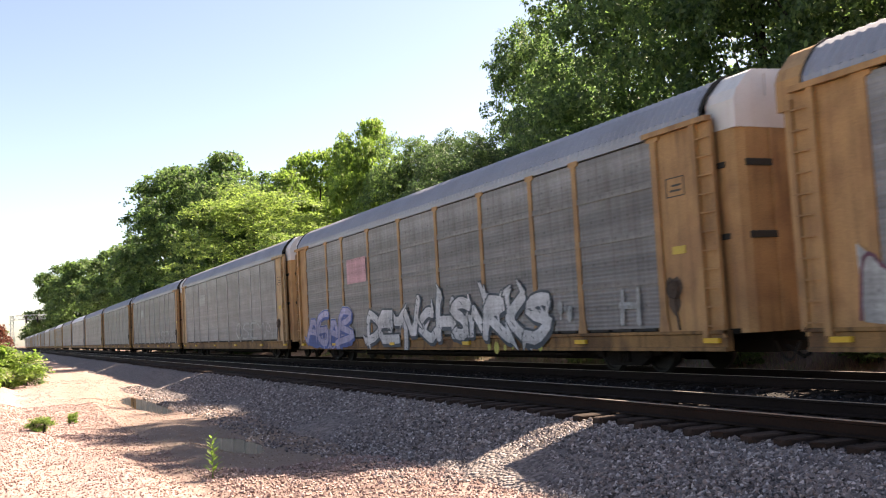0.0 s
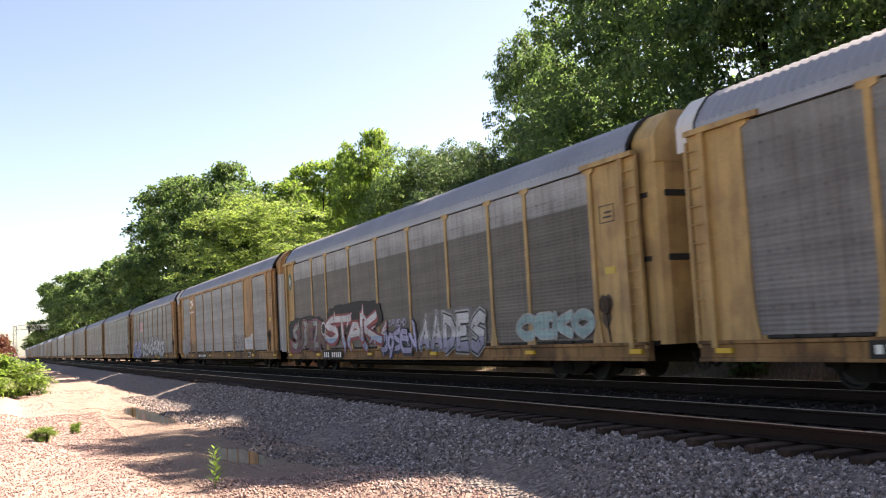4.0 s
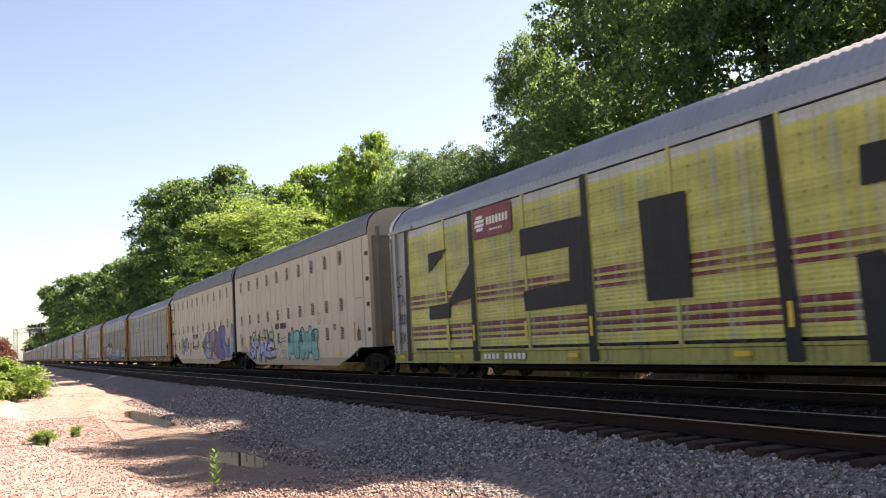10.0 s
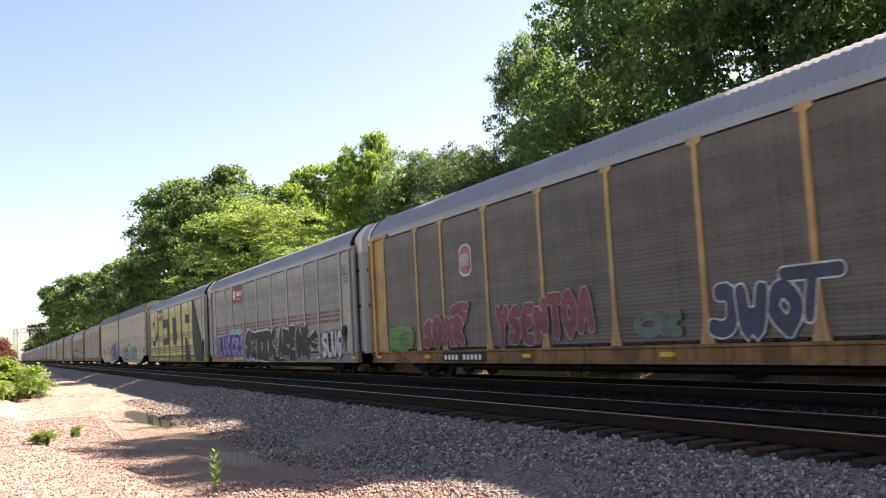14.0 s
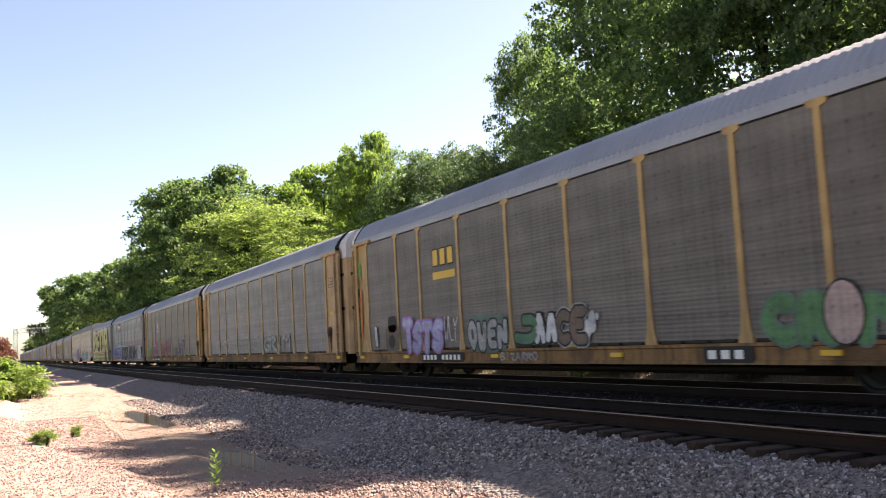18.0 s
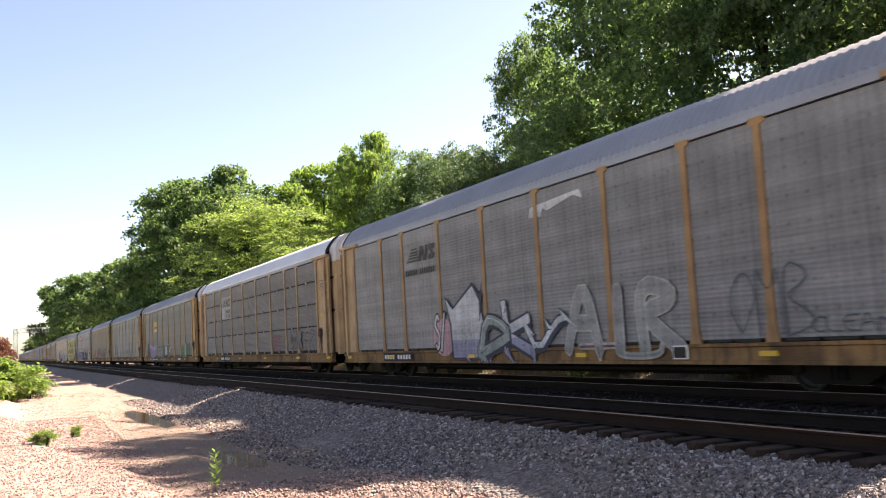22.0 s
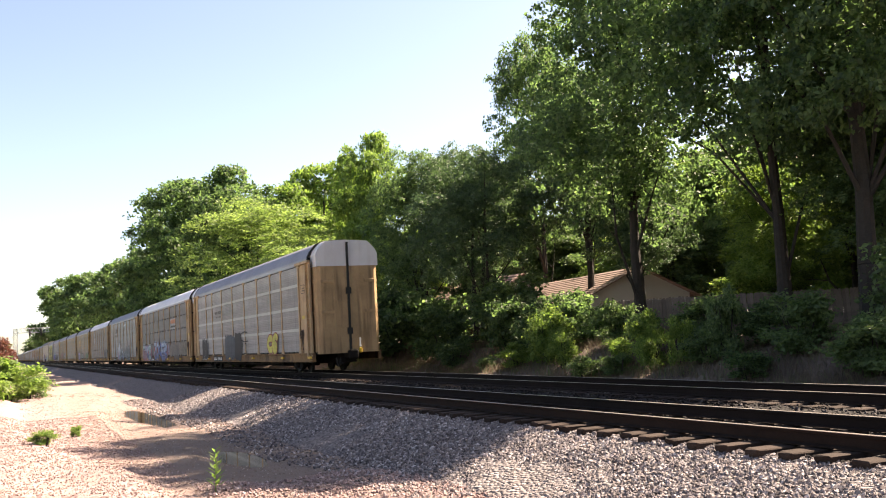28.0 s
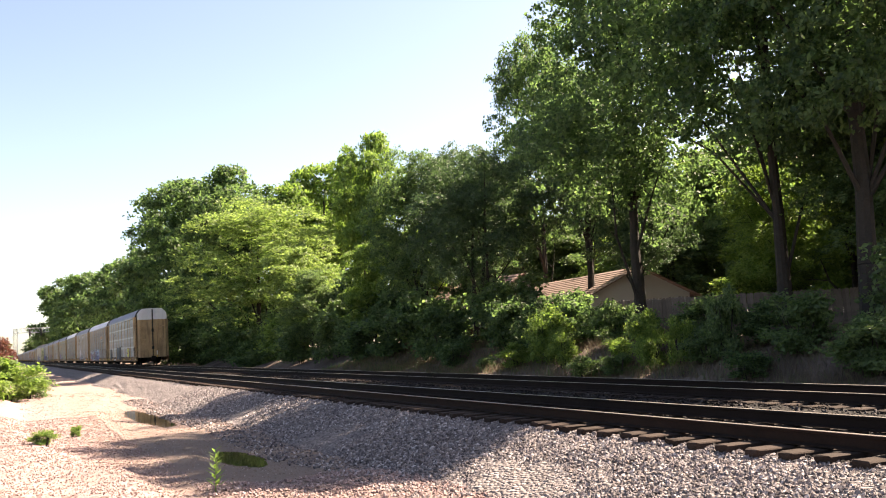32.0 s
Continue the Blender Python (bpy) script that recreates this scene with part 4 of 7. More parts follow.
def block(car, pts, material, name="painted_block", lift=0.006, x=None):
    bm = bmesh.new()
    sheet(bm, pts, lift, x)
    part(name, bm, M[material], car)


def rect(s0, s1, z1, z0):
    return [(s0, z0), (s1, z0), (s1, z1), (s0, z1)]


CARS = []


def autorack(spec, rear, front):
    centre = (rear + front) / 2 + SHIFT
    car = new("autorack_car")
    tagged(car, spec["label"], "railway car", "cars of the freight train")
    CARS.append((car, centre))
    piece("underframe", shared("underframe", underframe_mesh), M["under"], car)
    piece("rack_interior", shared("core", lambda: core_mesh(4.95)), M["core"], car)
    if spec.get("brake", True):
        piece("brake_gear", shared("brake", brake_mesh), M["under"], car)
    for s in (0, 180):
        piece("side_sill", shared("sill", sill_mesh), M[spec.get("sill", "sill")], car, pose(0, 0, 0, 0, 0, s))
    piece("roof", shared("roof", lambda: roof_mesh(-13.64, 13.64, PROFILE, 0.22, 0.034)), M[spec["roof"]], car)
    piece("top_chord", shared("chord", chord_mesh), M[spec.get("chord", "roof")], car)
    for s in (0, 180):
        turn = pose(0, 0, 0, 0, 0, s) @ pose(0, 0.13, 0)
        piece("end_hood", shared("hood", hood_mesh), M[spec["hood"]], car, turn)
        piece("roof_rim", shared("roof_rim", rim_mesh), M["black"], car, pose(0, 0, 0, 0, 0, s))
        piece("end_door", shared("end_door_r", end_door_mesh), M[spec.get("rear_end", spec["end"]) if s else spec["end"]], car, turn)
        piece("end_door", shared("end_door_l", lambda: mirrored(end_door_mesh())), M[spec.get("rear_end", spec["end"]) if s else spec["end"]], car, turn)
        for z in (2.55, 3.85):
            piece("door_bracket", shared("door_bracket", bracket_mesh), M[spec.get("rear_end", "black") if s else "black"], car, turn @ pose(0, 0, z))
        piece("lock_rod", shared("lock_rod", lock_rod_mesh), M["black"], car, turn)
        piece("coupler", shared("coupler", coupler_mesh), M["under"], car, turn)
    for s in (-1, 1):
        flip = Matrix.Identity(4)
        key = "f" if s > 0 else "r"
        for nm, fn, mt in (("corner_sheet", corner_mesh, spec["door"]), ("ladder", lambda: shifted(ladder_mesh(), 13.45), spec["door"])):
            piece(nm, shared((nm, key), (lambda fn=fn: fn() if s > 0 else y_mirrored(fn()))), M[mt], car, flip)
        # far side closed by plain sheets
        truck(car, s * 10.1, centre)
    piece("far_corner_sheets", shared("far_corner", far_corner_mesh), M[spec["door"]], car)
    for i, y in enumerate(POSTS):
        style = spec.get("post_style", "flare")
        piece("post", shared(("post", style), lambda: post_mesh(style)), M[spec["post"]], car, pose(0, y, 0))
    tiers = spec.get("tiers", 1)
    for i in range(9):
        w = POSTS[i] - POSTS[i + 1] - 0.06
        yc = (POSTS[i] + POSTS[i + 1]) / 2
        solid = i in spec.get("solid", ())
        mat = spec.get("bay_mats", {}).get(i, spec["panel"])
        if solid:
            piece("sheet_panel", shared(("flat", round(w, 2)), lambda: flat_panel(w)), M[spec["door"]], car, pose(0, yc, 0))
            continue
        if tiers == 1:
            piece("side_panel", shared(("ribbed", round(w, 2), 0), lambda: ribbed_panel(w, 0.95, 4.66)), M[mat], car, pose(0, yc, 0))
        else:
            zs = (0.97, 1.99, 2.92, 3.85, 4.68)
            for j in range(4):
                piece("side_panel", shared(("ribbed", round(w, 2), j + 1), lambda: ribbed_panel(w, zs[j] + 0.03, zs[j + 1] - 0.03, 0.06, 0.006)), M[mat], car, pose(0, yc, 0))
                piece("clip", shared(("clip", j), lambda: clip_mesh(zs[j])), M["steel"], car, pose(0, yc, 0))
    for z in spec.get("battens", ()):
        for i in range(9):
            w, yc = POSTS[i] - POSTS[i + 1] - 0.1, (POSTS[i] + POSTS[i + 1]) / 2
            piece("batten", shared(("batten", round(w, 2)), lambda: batten_mesh(w)), M[spec.get("batten", "white")], car, pose(0, yc, z))
    for s in (1.3, 5.6, 11.9, 17.6, 23.6, 28.1):
        piece("reflector", shared("reflector", reflector_mesh), M["marker"], car, pose(0, HALF - SHIFT - s, 0))
    if "plate_at" in spec:
        plate = piece("data_plate", shared("data_plate", lambda: plate_mesh(0.22, 0.13, 0.062)), M["ink"], car, pose(0, HALF - SHIFT - spec["plate_at"], 0.73))
        piece("plate_face", shared("plate_face", lambda: plate_mesh(0.19, 0.105, 0.068)), M["black"], plate)
    piece("hand_brake", shared("hand_brake", brake_wheel_mesh), M["grease"], car)
    piece("grease_smudge", shared("smudge", smudge_mesh), M["grease"], car)
    tagged(piece("drain_slot", shared("slots", slot_mesh), M["black"], car), kind="stuff")
    for j, (y, z, nm) in enumerate(((-12.75, 2.35, "yellow_placard"), (-12.75, 3.45, "stencil_frame"))):
        piece(nm, shared(nm, (lambda nm=nm: placard_mesh(nm == "stencil_frame"))), M["placard" if j == 0 else "dark_ink"], car, pose(0, y, z))
    piece("brake_hose", shared("hose", hose_mesh), M["black"], car)
    for art in spec.get("art", ()):
        art(car)
    return car


def brake_wheel_mesh():
    """Hand brake housing in the corner recess, with its wheel edge-on and a chain."""
    bm = bmesh.new()
    box(bm, NEAR - 0.03, NEAR + 0.02, -12.66, -12.42, 1.5, 1.85, 0.02)
    for i in range(12):
        a, b = 2 * math.pi * i / 12, 2 * math.pi * (i + 1) / 12
        rod(bm, (NEAR - 0.06, -12.54 + 0.17 * math.cos(a), 1.68 + 0.17 * math.sin(a)), (NEAR - 0.06, -12.54 + 0.17 * math.cos(b), 1.68 + 0.17 * math.sin(b)), 0.014, seg=5)
    for i in range(4):
        a = 2 * math.pi * i / 4 + 0.4
        rod(bm, (NEAR - 0.05, -12.54, 1.68), (NEAR - 0.06, -12.54 + 0.17 * math.cos(a), 1.68 + 0.17 * math.sin(a)), 0.01, seg=5)
    rod(bm, (NEAR - 0.02, -12.54, 1.5), (NEAR + 0.0, -12.62, 0.9), 0.02, seg=6)
    return bm


def smudge_mesh():
    """Grease thrown round the hand brake, as a thin coat on the corner sheet."""
    bm = bmesh.new()
    bm.faces.new([bm.verts.new((NEAR + 0.016, -12.5 + (0.24 + 0.06 * math.sin(5 * a)) * math.cos(a), 1.62 + (0.36 + 0.09 * math.sin(3 * a)) * math.sin(a))) for a in [2 * math.pi * i / 30 for i in range(30)]])
    return bm


def slot_mesh():
    """Dark drain slots between the side sheets and the sill."""
    bm = bmesh.new()
    for a, b in zip(POSTS[:-1], POSTS[1:]):
        w = a - b - 0.5
        n = max(2, round(w / 0.85))
        for i in range(n):
            y0 = b + 0.25 + w * i / n + 0.05
            box(bm, NEAR - 0.012, NEAR + 0.02, y0, y0 + w / n - 0.12, 0.895, 0.94)
    return bm


def plate_mesh(w, h, out):
    bm = bmesh.new()
    box(bm, NEAR - out, NEAR - 0.02, -w, w, -h, h)
    return bm


def placard_mesh(hollow):
    bm = bmesh.new()
    if hollow:
        for y0, y1, z0, z1 in ((-0.28, 0.28, 0.0, 0.02), (-0.28, 0.28, 0.36, 0.38), (-0.28, -0.26, 0.0, 0.38), (0.26, 0.28, 0.0, 0.38)):
            box(bm, NEAR + 0.012, NEAR + 0.03, y0, y1, z0, z1)
        box(bm, NEAR + 0.012, NEAR + 0.03, -0.18, 0.16, 0.10, 0.14)
        box(bm, NEAR + 0.012, NEAR + 0.03, -0.18, 0.10, 0.20, 0.24)
    else:
        box(bm, NEAR + 0.008, NEAR + 0.03, -0.2, 0.2, 0, 0.15)
    return bm


def hose_mesh():
    bm = bmesh.new()
    rings = []
    for i in range(11):
        c = Vector((-0.55, -14.1 - 0.06 * i, 0.62 - 0.34 * math.sin(math.pi * i / 10)))
        rings.append([bm.verts.new(c + Vector((0.03 * math.cos(a), 0.012 * math.sin(a), 0.03 * math.sin(a)))) for a in [math.pi * j / 3 for j in range(6)]])
    for p, q in zip(rings[:-1], rings[1:]):
        for j in range(6):
            bm.faces.new((p[j], p[(j + 1) % 6], q[(j + 1) % 6], q[j]))
    return bm


def clip_mesh(z):
    bm = bmesh.new()
    box(bm, NEAR - 0.03, NEAR + 0.02, -0.03, 0.03, z - 0.06, z + 0.06)
    return bm


def batten_mesh(w):
    bm = bmesh.new()
    box(bm, NEAR - 0.022, NEAR + 0.02, -w / 2, w / 2, -0.065, 0.065)
    return bm


def reflector_mesh():
    bm = bmesh.new()
    box(bm, NEAR - 0.06, NEAR + 0.02, -0.21, 0.21, 0.65, 0.74)
    return bm


def flat_panel(w):
    bm = bmesh.new()
    box(bm, NEAR, NEAR + 0.05, -w / 2, w / 2, 0.9, 4.74)
    box(bm, NEAR - 0.012, NEAR, -w / 2 + 0.02, -w / 2 + 0.08, 0.9, 4.74)
    return bm


def chord_mesh():
    bm = bmesh.new()
    for s in (-1, 1):
        x0, x1 = sorted((s * 1.545, s * 1.42))
        box(bm, x0, x1, -13.64, 13.64, 4.70, 4.82)
    box(bm, 1.44, 1.535, -12.2, 12.2, 0.88, 4.70)
    return bm


def far_corner_mesh():
    bm = bmesh.new()
    for s in (-1, 1):
        y0, y1 = sorted((s * 12.2, s * 13.4))
        box(bm, 1.45, 1.53, y0, y1, 0.87, 4.75)
        y0, y1 = sorted((s * 13.30, s * 13.48))
        box(bm, 1.40, 1.62, y0, y1, 0.75, 4.6)
    return bm


def mirrored(bm):
    for v in bm.verts:
        v.co.x = -v.co.x
    return bm


def y_mirrored(bm):
    for v in bm.verts:
        v.co.y = -v.co.y
    return bm


def shifted(bm, y):
    for v in bm.verts:
        v.co.y += y
    return bm


M["p_light"] = panel_mat("light_galvanised_sheet", (0.225, 0.218, 0.221), streak=0.3)
M["p_pale"] = panel_mat("pale_grey_painted_sheet", (0.255, 0.247, 0.246), bands=((1.97, 2.3, (0.225, 0.217, 0.218)), (2.92, 3.25, (0.228, 0.22, 0.221))), streak=0.35, scol=(0.17, 0.14, 0.125))
M["p_mid"] = panel_mat("grey_galvanised_sheet", (0.188, 0.18, 0.18))
M["p_mid2"] = panel_mat("patchy_grey_sheet", (0.205, 0.198, 0.2), bands=((3.15, 3.55, (0.175, 0.172, 0.175)), (2.1, 2.45, (0.175, 0.172, 0.175)), (4.1, 4.5, (0.235, 0.23, 0.235))))
M["p_blue"] = panel_mat("bluish_galvanised_sheet", (0.25, 0.25, 0.262), bands=((3.55, 3.9, (0.20, 0.20, 0.21)), (2.45, 2.8, (0.20, 0.20, 0.21))), streak=0.25)
M["p_dark"] = panel_mat("dark_dirty_sheet", (0.118, 0.103, 0.094))
M["p_dark2"] = panel_mat("dark_perforated_sheet", (0.135, 0.123, 0.12))
M["p_dark3"] = panel_mat("dark_sheet_with_washed_top", (0.115, 0.102, 0.094), bands=((3.95, 4.8, (0.30, 0.295, 0.305)),))
M["p_brown"] = panel_mat("brownish_dirty_sheet", (0.15, 0.134, 0.122))
WINE = (0.15, 0.032, 0.045)
M["p_silver"] = panel_mat("silver_sheet_with_wine_stripes", (0.245, 0.237, 0.242), bands=((2.44, 2.56, WINE), (2.28, 2.38, WINE), (2.08, 2.2, WINE), (1.5, 1.62, WINE), (1.33, 1.43, WINE), (1.16, 1.25, WINE), (3.62, 3.95, (0.20, 0.195, 0.193)), (2.8, 3.05, (0.20, 0.195, 0.193))), streak=0.25)
M["p_paint"] = panel_mat("yellow_sprayed_sheet_with_wine_stripes", (0.44, 0.41, 0.115), bands=((2.46, 2.58, WINE), (2.30, 2.40, WINE), (2.14, 2.22, WINE), (1.50, 1.62, WINE), (1.33, 1.43, WINE), (1.18, 1.25, WINE), (4.45, 4.8, (0.40, 0.40, 0.38))), streak=0.85, scol=(0.31, 0.31, 0.28))
M["p_plain"] = panel_mat("silver_sheet", (0.30, 0.29, 0.285), streak=0.25)

COUPLINGS = [-141.3, -112.4, -82.85, -53.5, -23.8, 6.1, 35.45, 65.1, 94.5, 123.9, 171.0, 200.3, 230.07, 259.65, 289.8]


def lines_logo(car, bare=False):
    """Slanted speed lines running into heavy dark blocks, with small lettering below."""
    if not bare:
        block(car, rect(7.15, 9.67, 4.24, 2.95), "g_grey", "logo_panel", 0.004)
    for i in range(5):
        z = 3.66 + i * 0.09
        a = 7.3 + 0.1 * i
        block(car, [(a, z), (8.35 - 0.04 * i, z), (8.38 - 0.04 * i, z + 0.055), (a + 0.06, z + 0.055)], "dark_ink", "logo_line", 0.008)
    for pts in ([(8.3, 3.64), (8.48, 3.64), (8.62, 4.1), (8.44, 4.1)], [(8.52, 4.1), (8.7, 4.1), (8.86, 3.64), (8.68, 3.64)], [(8.78, 3.64), (8.95, 3.64), (9.08, 4.1), (8.92, 4.1)], [(9.1, 3.64), (9.5, 3.64), (9.54, 3.8), (9.14, 3.8)], [(9.16, 3.92), (9.58, 3.96), (9.62, 4.1), (9.2, 4.1)], [(9.2, 3.92), (9.36, 3.96), (9.5, 3.8), (9.34, 3.8)]):
        block(car, pts, "dark_ink", "logo_block", 0.008 + 0.0005 * pts[0][0])
    if bare:
        bars(car, 7.2, 9.6, 3.42, 3.24, 14, "dark_ink", x=NEAR - 0.012)
    else:
        bars(car, 8.3, 9.55, 3.48, 3.3, 7, "dark_ink", x=NEAR - 0.012)
        bars(car, 8.3, 9.6, 3.2, 3.02, 8, "dark_ink", x=NEAR - 0.012)


def bare_logo(car):
    lines_logo(car, True)


def script_logo(car):
    bars(car, 7.74, 10.1, 3.52, 3.34, 13, "dark_ink", x=NEAR - 0.012)
    bars(car, 8.2, 9.7, 3.2, 3.12, 11, "dark_ink", x=NEAR - 0.012)


def plaque(s0, s1, z1, z0, ground, ink):
    def draw(car):
        w, h, c = s1 - s0, z1 - z0, 0.1
        block(car, [(s0 + c, z0), (s1 - c, z0), (s1, z0 + c), (s1, z1 - c), (s1 - c, z1), (s0 + c, z1), (s0, z1 - c), (s0, z0 + c)], ground, "logo_panel", 0.032)
        q = 0.27 * h
        for i in range(4):
            z = (z0 + z1) / 2 + q * (i - 1.5) * 0.5
            k = math.sqrt(max(0.05, 1 - ((i - 1.5) * 0.5) ** 2))
            mid = s0 + 0.19 * w
            block(car, [(mid - q * k * 1.5, z - q * 0.19), (mid + q * k * 1.2, z - q * 0.19), (mid + q * k * 1.5, z + q * 0.19), (mid - q * k * 1.2, z + q * 0.19)], ink, "logo_band", 0.036)
        bars(car, s0 + w * 0.38, s1 - w * 0.06, z0 + h * 0.66, z0 + h * 0.40, 7, ink, x=NEAR - 0.036)
        bars(car, s0 + w * 0.44, s1 - w * 0.22, z0 + h * 0.26, z0 + h * 0.19, 6, ink, x=NEAR - 0.036)
    return draw


def hoop_logo(car):
    """Two white bent bands on the solid orange sheet."""
    for a, b in (((4.95, 4.35), (5.6, 4.35)), ((4.95, 4.35), (4.95, 3.98)), ((4.95, 3.98), (5.55, 3.98)), ((5.55, 3.98), (5.75, 4.35)), ((5.75, 4.35), (6.25, 4.02)), ((6.25, 4.02), (6.3, 4.5))):
        bm = bmesh.new()
        stroke(bm, a, b, 0.17, 0.012 + 0.001 * a[0])
        part("logo_band", bm, M["ink"], car)
    bars(car, 4.95, 6.45, 3.68, 3.56, 9, "ink", x=NEAR - 0.03)


def small_square(car):
    block(car, rect(7.6, 9.7, 3.75, 2.95), "yellow", "logo_panel", 0.004)
    for a, b in (((8.0, 3.5), (8.6, 3.5)), ((8.0, 3.5), (8.0, 3.2)), ((8.0, 3.2), (8.6, 3.2)), ((8.6, 3.2), (8.8, 3.5)), ((8.8, 3.5), (9.2, 3.2)), ((9.2, 3.2), (9.25, 3.55))):
        bm = bmesh.new()
        stroke(bm, a, b, 0.1, 0.008)
        part("logo_band", bm, M["dark_ink"], car)


def blocks_logo(car):
    for i in range(3):
        block(car, rect(8.0 + i * 0.54, 8.42 + i * 0.54, 3.9, 3.36), "g_black", "logo_shadow", 0.004)
        block(car, rect(8.03 + i * 0.54, 8.38 + i * 0.54, 3.86, 3.40), "marker", "logo_block", 0.008)
    block(car, rect(7.98, 9.58, 3.2, 2.98), "marker", "logo_bar", 0.006)


def red_logo(car):
    block(car, rect(19.1, 21.85, 3.75, 2.95), "g_grey", "logo_panel", 0.004)
    for i in range(4):
        a = 19.3 + i * 0.58
        block(car, [(a, 3.38), (a + 0.46, 3.38), (a + 0.56, 3.68), (a + 0.1, 3.68)], "g_orange", "logo_block", 0.008)
    block(car, [(19.15, 3.08), (21.8, 3.08), (21.8, 3.22), (19.6, 3.22)], "dark_ink", "logo_bar", 0.008)


def big_blocks(car):
    """Black block shapes sprayed over a yellow ground."""
    for pts in ([(23.42, 4.66), (23.9, 4.66), (26.75, 1.56), (27.2, 0.55), (24.4, 0.55), (23.36, 1.86)], [(3.81, 3.8), (5.2, 3.81), (3.78, 3.2)],
                [(6.68, 3.23), (6.66, 2.29), (5.26, 2.2), (5.15, 1.8), (3.67, 1.8), (3.72, 2.2), (5.12, 2.24)],
                [(9.69, 3.83), (12.6, 3.79), (12.6, 1.83), (9.75, 1.79), (9.71, 2.28), (11.95, 2.38), (11.99, 3.16), (9.68, 3.16)],
                [(14.8, 3.8), (16.32, 3.78), (16.32, 1.76), (14.89, 1.76)], [(20.55, 3.8), (22.07, 3.78), (21.96, 3.21), (20.52, 3.19)], [(20.31, 2.17), (20.81, 2.2), (22.4, 0.55), (20.39, 0.55)],
                [(12.62, 4.7), (12.87, 4.7), (12.92, 0.55), (12.6, 0.55)], [(18.48, 4.66), (18.81, 4.66), (19.06, 0.55), (18.68, 0.55)], [(6.7, 4.7), (6.95, 4.7), (6.95, 0.55), (6.62, 0.55)], [(1.92, 4.7), (2.16, 4.7), (2.06, 0.55), (1.76, 0.55)]):
        block(car, pts, "g_black", "painted_block", OVER + 0.004)


def end_marker(car):
    """The flashing-marker box on the last car's coupler."""
    bm = bmesh.new()
    box(bm, 0.29, 0.41, -14.72, -14.62, 0.80, 1.02, 0.02)
    m = part("end_of_train_marker", bm, M["marker"], car, "yellow end-of-train marker box")
    bm = bmesh.new()
    rod(bm, (0.35, -14.67, 1.05), (0.35, -14.67, 1.45), 0.035)
    part("marker_mast", bm, M["ink"], m, "white mast")


def W(*a, **k):
    return lambda car: sprayed(car, *a, **k)


def H(*a, **k):
    return lambda car: haze(car, *a, **k)


def D(*a, **k):
    return lambda car: spots(car, *a, **k)


def B(*a, **k):
    return lambda car: bars(car, *a, **k)


def P(*a, **k):
    return lambda car: block(car, *a, **k)


def oval(c, z, rs, rz):
    return [(c + rs * math.cos(a), z + rz * math.sin(a)) for a in [j * math.pi / 12 for j in range(24)]]


